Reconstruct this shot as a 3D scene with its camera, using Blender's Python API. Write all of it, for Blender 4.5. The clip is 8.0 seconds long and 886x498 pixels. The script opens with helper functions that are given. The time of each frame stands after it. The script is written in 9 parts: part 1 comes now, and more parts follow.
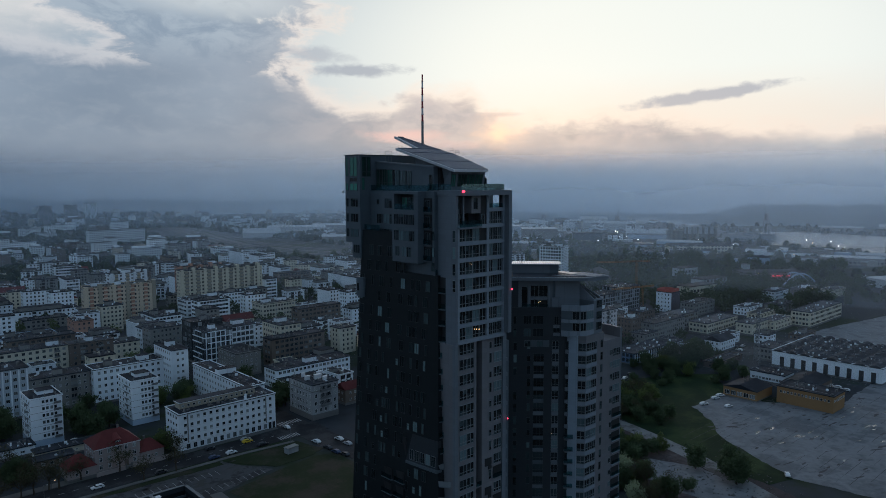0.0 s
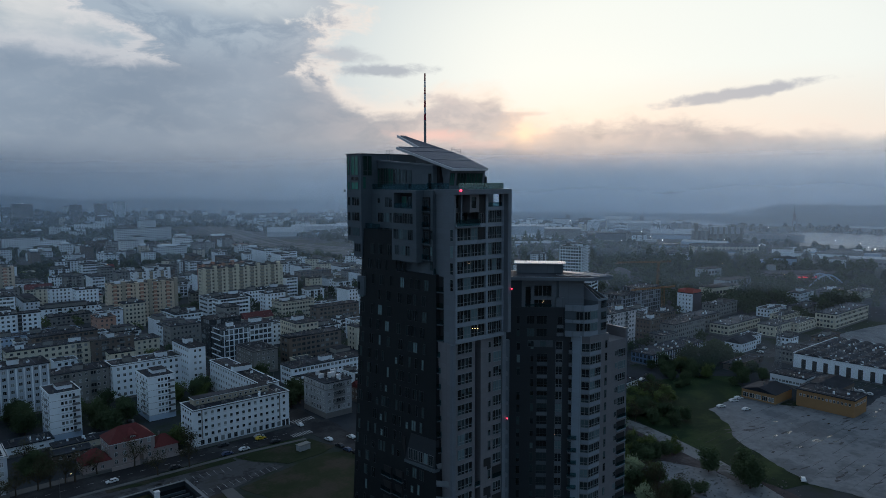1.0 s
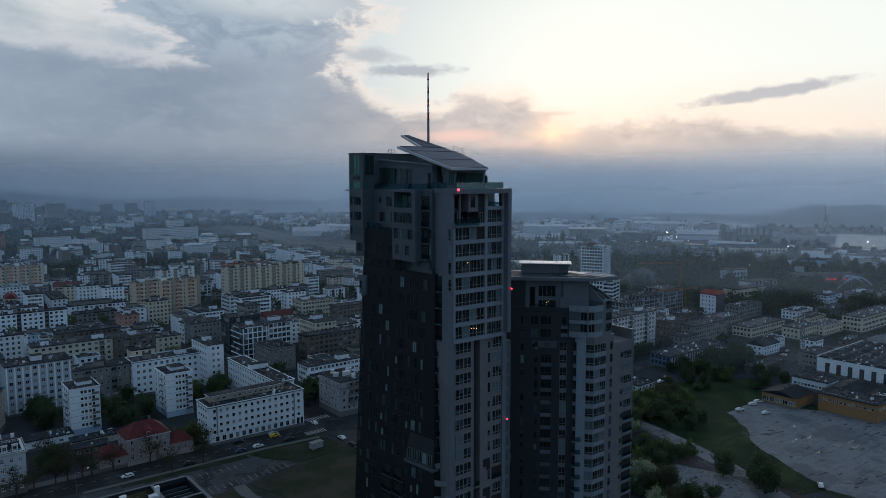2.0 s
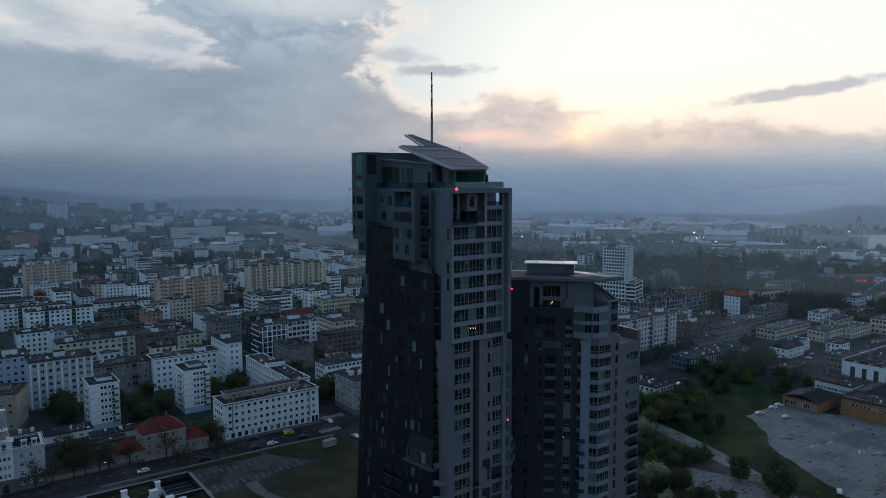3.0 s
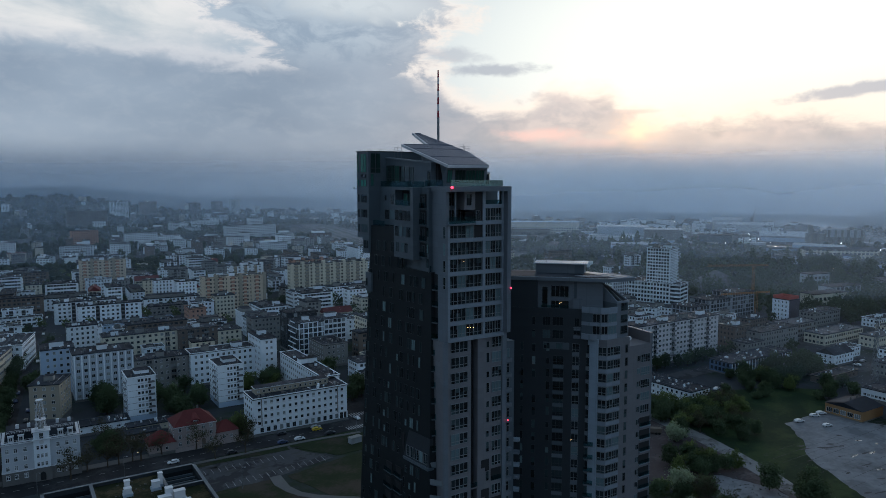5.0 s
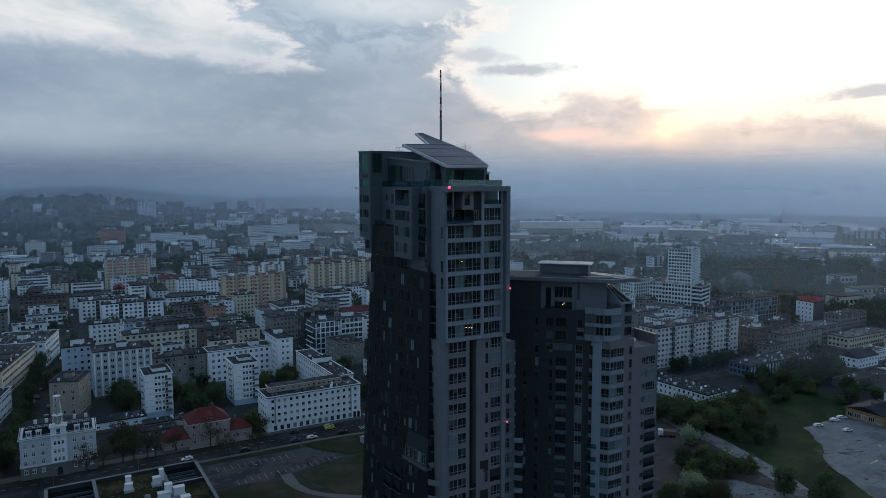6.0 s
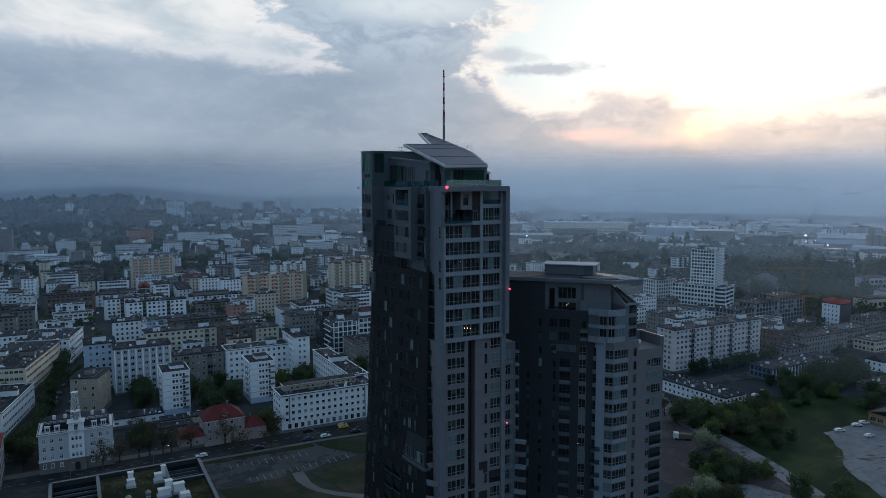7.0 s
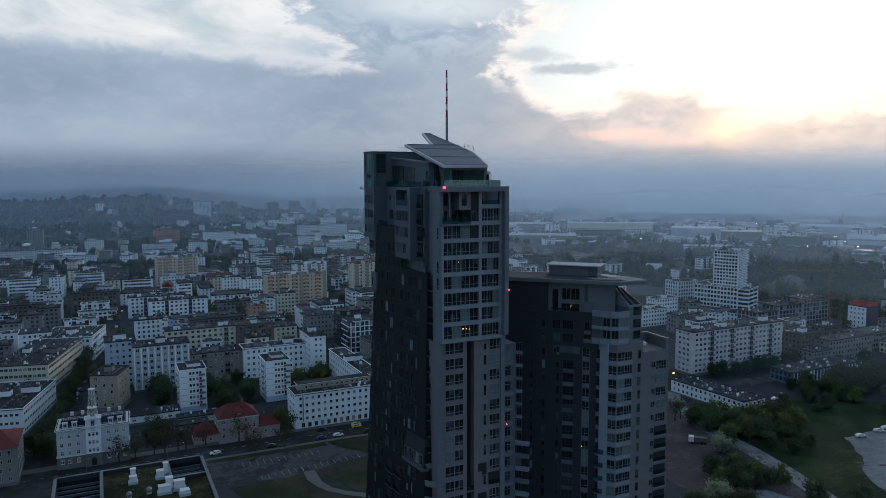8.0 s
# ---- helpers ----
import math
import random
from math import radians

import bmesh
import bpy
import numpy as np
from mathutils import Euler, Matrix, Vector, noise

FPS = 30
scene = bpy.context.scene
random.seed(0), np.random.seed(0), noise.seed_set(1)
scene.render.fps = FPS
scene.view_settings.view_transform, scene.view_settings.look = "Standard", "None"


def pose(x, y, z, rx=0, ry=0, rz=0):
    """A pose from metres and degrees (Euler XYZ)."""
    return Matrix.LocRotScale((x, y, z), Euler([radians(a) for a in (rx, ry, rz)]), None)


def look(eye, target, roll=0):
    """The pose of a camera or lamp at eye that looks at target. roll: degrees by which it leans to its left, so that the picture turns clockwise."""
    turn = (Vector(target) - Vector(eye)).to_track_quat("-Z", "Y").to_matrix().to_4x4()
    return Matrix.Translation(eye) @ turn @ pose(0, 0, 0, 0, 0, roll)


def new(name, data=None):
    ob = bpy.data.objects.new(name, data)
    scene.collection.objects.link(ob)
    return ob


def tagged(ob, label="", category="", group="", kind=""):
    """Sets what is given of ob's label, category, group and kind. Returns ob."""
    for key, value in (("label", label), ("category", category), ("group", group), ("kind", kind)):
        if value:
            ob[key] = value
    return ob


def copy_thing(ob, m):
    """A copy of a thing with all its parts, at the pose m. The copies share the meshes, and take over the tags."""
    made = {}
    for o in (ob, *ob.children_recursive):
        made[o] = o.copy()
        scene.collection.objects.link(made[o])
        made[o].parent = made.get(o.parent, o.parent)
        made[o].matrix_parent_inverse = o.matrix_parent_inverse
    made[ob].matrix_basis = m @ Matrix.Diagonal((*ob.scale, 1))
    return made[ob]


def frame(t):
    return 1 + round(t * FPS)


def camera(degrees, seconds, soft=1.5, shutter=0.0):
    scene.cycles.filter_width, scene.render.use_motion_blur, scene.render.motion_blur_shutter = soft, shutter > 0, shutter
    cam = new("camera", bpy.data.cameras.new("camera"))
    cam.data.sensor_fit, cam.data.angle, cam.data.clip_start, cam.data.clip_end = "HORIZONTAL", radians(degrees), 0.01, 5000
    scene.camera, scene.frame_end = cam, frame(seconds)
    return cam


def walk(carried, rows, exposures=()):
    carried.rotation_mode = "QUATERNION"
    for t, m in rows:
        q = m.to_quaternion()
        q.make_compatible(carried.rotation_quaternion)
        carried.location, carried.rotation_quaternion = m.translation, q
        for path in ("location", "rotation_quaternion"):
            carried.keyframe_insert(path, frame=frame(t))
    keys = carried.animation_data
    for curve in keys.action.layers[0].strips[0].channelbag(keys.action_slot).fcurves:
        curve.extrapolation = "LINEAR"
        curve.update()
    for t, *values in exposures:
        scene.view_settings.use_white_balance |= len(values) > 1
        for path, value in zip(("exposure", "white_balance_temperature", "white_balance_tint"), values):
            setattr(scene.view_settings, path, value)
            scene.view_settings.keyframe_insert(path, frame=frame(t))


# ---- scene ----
cam = camera(63.5, 8.0, soft=0.7)
METRES, EYE, TILT, LEAN, TURN = 44.82, 110.2, 0.0, 0.0, -42.6
ROWS = [
    (0.0, 0.0, 0.0, 0.0, -0.01, -5.56, 0.14),
    (0.5, 0.0602, 0.0028, -0.0016, 0.99, -5.58, 0.13),
    (1.0, 0.1237, 0.0072, -0.0033, 2.04, -5.59, 0.11),
    (1.5, 0.1867, 0.0126, -0.005, 3.11, -5.59, 0.1),
    (3.0, 0.3784, 0.0364, -0.0089, 6.4, -5.6, 0.09),
    (3.5, 0.4394, 0.0449, -0.01, 7.49, -5.62, 0.09),
    (4.0, 0.4999, 0.0558, -0.0116, 8.54, -5.62, 0.08),
    (4.5, 0.5629, 0.07, -0.0136, 9.61, -5.62, 0.09),
    (6.0, 0.7424, 0.1138, -0.0167, 12.68, -5.6, 0.13),
    (6.5, 0.8011, 0.1309, -0.0173, 13.71, -5.59, 0.14),
    (7.0, 0.8624, 0.1497, -0.0178, 14.8, -5.59, 0.16),
    (7.5, 0.9202, 0.1691, -0.0179, 15.84, -5.58, 0.18),
    (8.0, 0.9775, 0.1896, -0.0175, 16.86, -5.57, 0.19),
]
walk(cam, [(t, pose(0, 0, EYE, TILT, LEAN, TURN) @ pose(METRES * x, METRES * y, METRES * z, 90 + pitch, roll, yaw)) for t, x, y, z, yaw, pitch, roll in ROWS],
     exposures=[(0.0, 0.0), (2.5, 0.08), (5.0, 0.20), (8.0, 0.34)])

# ---- world: dusk sky under broken cloud, haze low down ----
SUN_AZ, SUN_EL = 50.0, 5.0     # degrees clockwise from +y, and above the horizon
world = bpy.data.worlds.new("dusk_sky")
scene.world = world
world.use_nodes = True
wt = world.node_tree
wt.nodes.clear()


class Graph:
    """Short calls to make shader nodes in one tree."""

    def __init__(self, tree):
        self.t = tree

    def node(self, kind):
        return self.t.nodes.new(kind)

    def put(self, socket, v):
        if isinstance(v, bpy.types.NodeSocket):
            self.t.links.new(v, socket)
        else:
            socket.default_value = v

    def math(self, op, a, b=0.0, c=None, clamp=False):
        n = self.node("ShaderNodeMath")
        n.operation, n.use_clamp = op, clamp
        self.put(n.inputs[0], a)
        self.put(n.inputs[1], b)
        if c is not None:
            self.put(n.inputs[2], c)
        return n.outputs[0]

    def ramp(self, v, lo, hi, a=0.0, b=1.0):
        n = self.node("ShaderNodeMapRange")
        n.interpolation_type = "SMOOTHSTEP"
        for i, s in enumerate((v, lo, hi, a, b)):
            self.put(n.inputs[i], s)
        return n.outputs[0]

    def mix(self, f, a, b, blend="MIX"):
        n = self.node("ShaderNodeMix")
        n.data_type, n.blend_type = "RGBA", blend
        self.put(n.inputs[0], f)
        for s, v in ((n.inputs[6], a), (n.inputs[7], b)):
            self.put(s, (*v, 1.0) if isinstance(v, tuple) and len(v) == 3 else v)
        return n.outputs[2]

    def noise(self, vec, scale, detail=4.0, rough=0.55, distort=0.0):
        n = self.node("ShaderNodeTexNoise")
        self.put(n.inputs["Vector"], vec)
        for k, v in (("Scale", scale), ("Detail", detail), ("Roughness", rough), ("Distortion", distort)):
            n.inputs[k].default_value = v
        return n.outputs[0]

    def vec(self, x, y, z=0.0):
        n = self.node("ShaderNodeCombineXYZ")
        for i, v in enumerate((x, y, z)):
            self.put(n.inputs[i], v)
        return n.outputs[0]


g = Graph(wt)
coord = g.node("ShaderNodeTexCoord")
sep = g.node("ShaderNodeSeparateXYZ")
g.put(sep.inputs[0], coord.outputs["Generated"])
az = g.math("MULTIPLY", g.math("ARCTAN2", sep.outputs[0], sep.outputs[1]), 57.2958)
el = g.math("MULTIPLY", g.math("ARCSINE", sep.outputs[2]), 57.2958)
puff = g.noise(g.vec(g.math("MULTIPLY", az, 0.11), g.math("MULTIPLY", el, 0.26)), 1.0, 7.0, 0.58, 0.4)
wisp = g.noise(g.vec(g.math("MULTIPLY", az, 0.16), g.math("MULTIPLY", el, 0.75), 3.0), 1.0, 6.0, 0.6, 0.3)
broad = g.noise(g.vec(g.math("MULTIPLY", az, 0.035), g.math("MULTIPLY", el, 0.09), 7.0), 1.0, 3.0)


def cloud(a0, e0, ra, re, soft, ragged, tilt=0.0, grain=None):
    """A ragged bank of cloud centred at azimuth a0 and elevation e0, in degrees."""
    da = g.math("SUBTRACT", az, a0)
    de = g.math("SUBTRACT", g.math("SUBTRACT", el, e0), g.math("MULTIPLY", da, tilt))
    d = g.math("SQRT", g.math("ADD", g.math("POWER", g.math("ABSOLUTE", g.math("DIVIDE", da, ra)), 2.0),
                              g.math("POWER", g.math("ABSOLUTE", g.math("DIVIDE", de, re)), 2.0)))
    d = g.math("ADD", d, g.math("MULTIPLY", g.math("SUBTRACT", grain or puff, 0.5), ragged))
    return g.ramp(d, 1.0 - soft, 1.0 + soft, 1.0, 0.0)


fine = g.noise(g.vec(g.math("MULTIPLY", az, 0.5), g.math("MULTIPLY", el, 0.9), 11.0), 1.0, 6.0, 0.6, 0.3)


def step(a, b, h, v=None):
    return g.ramp(az if v is None else v, a, b, 0.0, h)


# glow round the hidden sun
glow = g.math("SQRT", g.math("ADD", g.math("POWER", g.math("DIVIDE", g.math("SUBTRACT", az, 58.0), 34.0), 2.0),
                             g.math("POWER", g.math("DIVIDE", g.math("SUBTRACT", el, 9.0), 15.0), 2.0)))
glow = g.ramp(glow, 0.3, 1.45, 1.0, 0.0)
col = g.mix(glow, (0.182, 0.295, 0.435), (0.92, 0.96, 0.92))
warm = cloud(62.0, 3.8, 22.0, 2.8, 0.8, 0.5)
col = g.mix(g.math("MULTIPLY", warm, 0.6), col, (0.93, 0.79, 0.68))
# pale gap over the western bank
c = cloud(4.0, 13.5, 17.0, 5.0, 0.5, 0.5)
col = g.mix(g.math("MULTIPLY", c, 0.95), col, g.mix(g.ramp(puff, 0.35, 0.65), (0.44, 0.51, 0.57), (0.74, 0.745, 0.745)))
# the low grey bank: its upper edge by bearing
edge = 10.0
for a0, a1, h in ((2.0, 16.0, -1.2), (27.0, 35.5, -3.4), (38.0, 40.5, 1.0), (44.5, 47.5, -2.6), (48.0, 50.0, 0.45), (53.0, 56.0, 0.35), (58.0, 66.0, -1.3)):
    edge = g.math("ADD", step(a0, a1, h), edge)
# the slanting band that rises from it
west_side = g.math("SUBTRACT", az, g.math("SUBTRACT", 18.4, g.math("MULTIPLY", g.math("SUBTRACT", el, 9.0), 1.2)))
east_side = g.math("SUBTRACT", g.math("ADD", 32.0, g.math("MULTIPLY", g.math("SUBTRACT", el, 11.0), 0.6)), az)
band = g.math("MINIMUM", g.math("MULTIPLY", g.math("MINIMUM", west_side, east_side), 0.55), 3.0)
tear = g.noise(g.vec(g.math("MULTIPLY", az, 0.30), g.math("MULTIPLY", el, 0.62), 31.0), 1.0, 7.0, 0.62, 0.5)
band = g.math("ADD", band, g.math("MULTIPLY", g.math("SUBTRACT", tear, 0.52), 7.0))
depth = g.math("ADD", g.math("SUBTRACT", edge, el), g.math("MULTIPLY", g.math("SUBTRACT", tear, 0.5), 1.6))
depth = g.math("MAXIMUM", depth, band)
depth = g.math("ADD", depth, g.math("ADD", g.math("MULTIPLY", g.math("SUBTRACT", puff, 0.5), 1.6), g.math("MULTIPLY", g.math("SUBTRACT", fine, 0.5), 1.9)))
lit = g.math("MULTIPLY", g.ramp(depth, -1.5, 0.2, 0.0, 0.75), g.ramp(az, 8.0, 26.0, 0.5, 1.0))
col = g.mix(lit, col, g.mix(step(10.0, 45.0, 1.0), (0.80, 0.77, 0.78), (0.95, 0.82, 0.73)))
body = g.mix(g.ramp(broad, 0.36, 0.64), (0.20, 0.27, 0.37), (0.30, 0.375, 0.475))
body = g.mix(g.ramp(fine, 0.42, 0.72, 0.0, 0.16), body, (0.46, 0.51, 0.575))
body = g.mix(g.ramp(el, 8.0, 11.0, 0.0, 0.7), body, g.mix(g.ramp(tear, 0.38, 0.62), (0.26, 0.35, 0.46), (0.44, 0.53, 0.62)))
near_sun = g.math("MULTIPLY", step(24.0, 44.0, 1.0), g.ramp(el, 0.5, 3.5))
body = g.mix(g.math("MULTIPLY", near_sun, 0.85), body, g.mix(g.ramp(tear, 0.36, 0.62), (0.36, 0.385, 0.44), (0.56, 0.515, 0.53)))
col = g.mix(g.ramp(depth, -0.35, 1.1, 0.0, 0.96), col, body)
# rents of light in its top
c = cloud(25.5, 13.2, 6.5, 1.1, 0.6, 2.6, -0.02, tear)
col = g.mix(g.math("MULTIPLY", c, 0.45), col, (0.80, 0.84, 0.84))
# single dark streaks
c = cloud(36.0, 8.4, 3.4, 0.42, 0.5, 2.2, 0.02, fine)
col = g.mix(g.math("MULTIPLY", c, 0.85), col, (0.38, 0.43, 0.51))
c = cloud(32.8, 9.5, 2.4, 0.5, 0.6, 2.2, -0.05, fine)
col = g.mix(g.math("MULTIPLY", c, 0.7), col, (0.42, 0.465, 0.54))
c = cloud(62.4, 6.1, 4.9, 0.42, 0.45, 2.2, 0.115, fine)
col = g.mix(g.math("MULTIPLY", c, 0.85), col, (0.42, 0.45, 0.525))
c = cloud(45.5, 5.0, 2.6, 0.22, 0.4, 1.2, 0.02, wisp)
col = g.mix(g.math("MULTIPLY", c, 0.7), col, (0.50, 0.48, 0.53))
# heaps of cloud near the hidden sun
heap = g.noise(g.vec(g.math("MULTIPLY", az, 0.42), g.math("MULTIPLY", el, 0.55), 21.0), 1.0, 6.0, 0.55, 0.2)
for a0, e0, ra, re in ((40.9, 4.4, 2.6, 1.7), (44.0, 4.2, 2.2, 1.2), (50.4, 2.3, 2.6, 1.3), (56.0, 2.4, 3.4, 1.3)):
    c = cloud(a0, e0, ra, re, 0.28, 2.2, 0.0, heap)
    rim = cloud(a0, e0, ra * 1.08, re * 1.12, 0.3, 2.2, 0.0, heap)
    col = g.mix(g.math("MULTIPLY", rim, 0.3), col, (0.93, 0.82, 0.76))
    col = g.mix(g.math("MULTIPLY", c, 0.75), col, g.mix(g.ramp(fine, 0.34, 0.66), (0.39, 0.41, 0.47), (0.57, 0.53, 0.55)))
# the sun's red behind it
c = cloud(47.0, 3.5, 1.7, 1.2, 0.9, 3.0, 0.0, fine)
col = g.mix(g.math("MULTIPLY", c, 0.75), col, (1.0, 0.74, 0.60))
c = cloud(47.0, 3.5, 0.6, 0.55, 0.9, 1.5, 0.0, fine)
col = g.mix(g.math("MULTIPLY", c, 0.8), col, (1.0, 0.84, 0.62))
c = cloud(39.6, 3.4, 2.4, 0.45, 0.7, 2.6, 0.0, fine)
col = g.mix(g.math("MULTIPLY", c, 0.65), col, (0.95, 0.60, 0.56))
c = cloud(43.4, 2.7, 2.2, 0.35, 0.7, 2.6, 0.0, fine)
col = g.mix(g.math("MULTIPLY", c, 0.4), col, (0.90, 0.62, 0.60))
# haze at the foot of the sky
low = g.ramp(g.math("ADD", el, g.math("MULTIPLY", g.math("SUBTRACT", puff, 0.5), 2.0)), -0.2, 4.0, 1.0, 0.0)
haze = g.mix(step(15.0, 45.0, 1.0), (0.235, 0.30, 0.385), (0.345, 0.415, 0.495))
haze = g.mix(step(42.0, 64.0, 1.0), haze, (0.60, 0.605, 0.625))
haze = g.mix(step(58.0, 76.0, 1.0), haze, (0.80, 0.79, 0.78))
haze = g.mix(g.math("MULTIPLY", g.ramp(az, 0.0, 36.0, 1.0, 0.0), g.ramp(el, 0.2, 3.2, 1.0, 0.0)), haze, (0.13, 0.175, 0.24))
haze = g.mix(g.ramp(el, -2.2, 1.0), (0.125, 0.18, 0.245), haze)
col = g.mix(g.math("MULTIPLY", low, 0.92), col, haze)
sky = g.node("ShaderNodeTexSky")
sky.sky_type, sky.sun_disc = "NISHITA", False
sky.sun_elevation, sky.sun_rotation = radians(SUN_EL), radians(SUN_AZ)
clear = g.node("ShaderNodeBackground")
g.put(clear.inputs[0], sky.outputs[0])
clear.inputs[1].default_value = 0.08
clouds = g.node("ShaderNodeBackground")
g.put(clouds.inputs[0], col)
clouds.inputs[1].default_value = 1.0
both = g.node("ShaderNodeMixShader")
both.inputs[0].default_value = 0.95
g.put(both.inputs[1], clear.outputs[0])
g.put(both.inputs[2], clouds.outputs[0])
out = g.node("ShaderNodeOutputWorld")
g.put(out.inputs[0], both.outputs[0])

lamp = bpy.data.lights.new("sun", "SUN")
lamp.energy, lamp.angle, lamp.color = 0.5, radians(14), (1.0, 0.92, 0.86)
sun = new("sun", lamp)
sun.matrix_world = look((math.sin(radians(SUN_AZ)) * 300, math.cos(radians(SUN_AZ)) * 300, 300 * math.tan(radians(SUN_EL + 3))), (0, 0, 0))


# ---- materials ----
def material(name, colour, rough=0.8, vary=0.25, fine=1.2, coarse=0.09, bump=0.15, metal=0.0, tint=0.0, islands=False, second=None, cut=(0.45, 0.62), panels=None):
    """Grain and broad stains over a base colour; tint: difference from one object to the next; second: another colour in patches."""
    m = bpy.data.materials.new(name)
    m.use_nodes = True
    q = Graph(m.node_tree)
    p = m.node_tree.nodes["Principled BSDF"]
    pos = q.node("ShaderNodeNewGeometry").outputs["Position"]
    a, b = q.noise(pos, fine, 5.0, 0.65), q.noise(pos, coarse, 4.0, 0.6)
    f = q.math("ADD", q.math("MULTIPLY", q.math("SUBTRACT", a, 0.5), vary), q.math("MULTIPLY", q.math("SUBTRACT", b, 0.5), vary * 1.6))
    if tint:
        if islands:
            r = q.node("ShaderNodeNewGeometry").outputs["Random Per Island"]
        else:
            r = q.node("ShaderNodeObjectInfo").outputs["Random"]
        f = q.math("ADD", f, q.math("MULTIPLY", q.math("SUBTRACT", r, 0.5), tint))
    if panels:
        # cladding sheets: each a shade of its own, with dark joints between
        s = q.node("ShaderNodeSeparateXYZ")
        q.put(s.inputs[0], pos)
        u = q.math("DIVIDE", q.math("ADD", q.math("MULTIPLY", s.outputs[0], 0.83), q.math("MULTIPLY", s.outputs[1], 0.56)), panels[0])
        v = q.math("DIVIDE", s.outputs[2], panels[1])
        n = q.node("ShaderNodeTexWhiteNoise")
        n.noise_dimensions = "2D"
        q.put(n.inputs["Vector"], q.vec(q.math("FLOOR", u), q.math("FLOOR", v)))
        f = q.math("ADD", f, q.math("MULTIPLY", q.math("SUBTRACT", n.outputs[0], 0.5), 0.12))
        joint = q.math("MINIMUM", q.math("FRACT", u), q.math("FRACT", v))
        f = q.math("SUBTRACT", f, q.math("MULTIPLY", q.math("LESS_THAN", joint, 0.03), 0.16))
    base = colour
    if second:
        base = q.mix(q.ramp(q.math("ADD", b, q.math("MULTIPLY", q.math("SUBTRACT", a, 0.5), 0.3)), *cut), colour, second)
    hsv = q.node("ShaderNodeHueSaturation")
    q.put(hsv.inputs["Color"], (*base, 1.0) if isinstance(base, tuple) else base)
    q.put(hsv.inputs["Value"], q.math("ADD", f, 1.0))
    q.put(p.inputs["Base Color"], hsv.outputs[0])
    p.inputs["Metallic"].default_value = metal
    if rough >= 0.75:
        p.inputs["Specular IOR Level"].default_value = 0.15
    q.put(p.inputs["Roughness"], q.math("ADD", q.math("MULTIPLY", q.math("SUBTRACT", a, 0.5), 0.2), rough, clamp=True))
    if bump:
        n = q.node("ShaderNodeBump")
        n.inputs["Strength"].default_value, n.inputs["Distance"].default_value = bump, 0.05
        q.put(n.inputs["Height"], a)
        q.put(p.inputs["Normal"], n.outputs[0])
    return m


def pane_material(name, dark, pale, share, islands=False, rough=0.06):
    """Window glass before a dark room; a share of the windows is paler, for blinds, curtains or sky light put into the
    colour.
    """
    m = bpy.data.materials.new(name)
    m.use_nodes = True
    q = Graph(m.node_tree)
    p = m.node_tree.nodes["Principled BSDF"]
    if islands:
        r = q.node("ShaderNodeNewGeometry").outputs["Random Per Island"]
    else:
        r = q.node("ShaderNodeObjectInfo").outputs["Random"]
    pos = q.node("ShaderNodeNewGeometry").outputs["Position"]
    inner = q.noise(pos, 0.9, 3.0)
    shade = q.math("MULTIPLY", q.ramp(r, 1.0 - share, 1.0 - share * 0.4), q.math("ADD", 0.55, q.math("MULTIPLY", inner, 0.9)))
    s = q.node("ShaderNodeSeparateXYZ")
    q.put(s.inputs[0], pos)
    cell = q.node("ShaderNodeTexWhiteNoise")
    cell.noise_dimensions = "2D"
    u = q.math("ADD", q.math("MULTIPLY", s.outputs[0], 0.83), q.math("MULTIPLY", s.outputs[1], 0.56))
    q.put(cell.inputs["Vector"], q.vec(q.math("FLOOR", q.math("DIVIDE", u, 0.82)), q.math("FLOOR", q.math("DIVIDE", s.outputs[2], 3.3))))
    curtain = q.math("MULTIPLY", q.math("POWER", cell.outputs[0], 3.0), q.math("ADD", 0.12, q.math("MULTIPLY", inner, 0.5)))
    shade = q.math("MAXIMUM", shade, q.math("MULTIPLY", curtain, 1.0))
    q.put(p.inputs["Base Color"], q.mix(shade, dark, pale))
    p.inputs["Roughness"].default_value = rough
    p.inputs["IOR"].default_value = 1.5
    return m


def lamp_material(name, colour, strength):
    m = bpy.data.materials.new(name)
    m.use_nodes = True
    p = m.node_tree.nodes["Principled BSDF"]
    p.inputs["Base Color"].default_value = (*colour, 1)
    p.inputs["Emission Color"].default_value = (*colour, 1)
    p.inputs["Emission Strength"].default_value = strength
    return m


GREY = material("grey_cladding", (0.126, 0.148, 0.172), 0.55, 0.16, 0.8, 0.05, 0.06, 0.0, 0.08, panels=(1.5, 1.1))
PALE = material("pale_cladding", (0.34, 0.405, 0.47), 0.5, 0.14, 0.8, 0.05, 0.05, 0.0, 0.06, panels=(1.5, 1.1))
MAUVE = material("warm_grey_cladding", (0.155, 0.153, 0.165), 0.6, 0.16, 0.8, 0.05, 0.06, panels=(1.5, 1.1))
DARK = material("anthracite_cladding", (0.0115, 0.0155, 0.018), 0.6, 0.3, 0.5, 0.06, 0.08, panels=(1.8, 1.1))
DARK.node_tree.nodes["Principled BSDF"].inputs["Specular IOR Level"].default_value = 0.25
DARK_B = material("slate_cladding", (0.020, 0.027, 0.034), 0.6, 0.3, 0.5, 0.06, 0.08, panels=(1.8, 1.1))
LIGHT_G = material("light_grey_band", (0.212, 0.246, 0.285), 0.6, 0.16, 0.7, 0.06, 0.06, panels=(1.5, 1.1))
MIDGREY = material("graphite_cladding", (0.075, 0.098, 0.116), 0.55, 0.2, 0.7, 0.05, 0.06, panels=(1.5, 1.1))
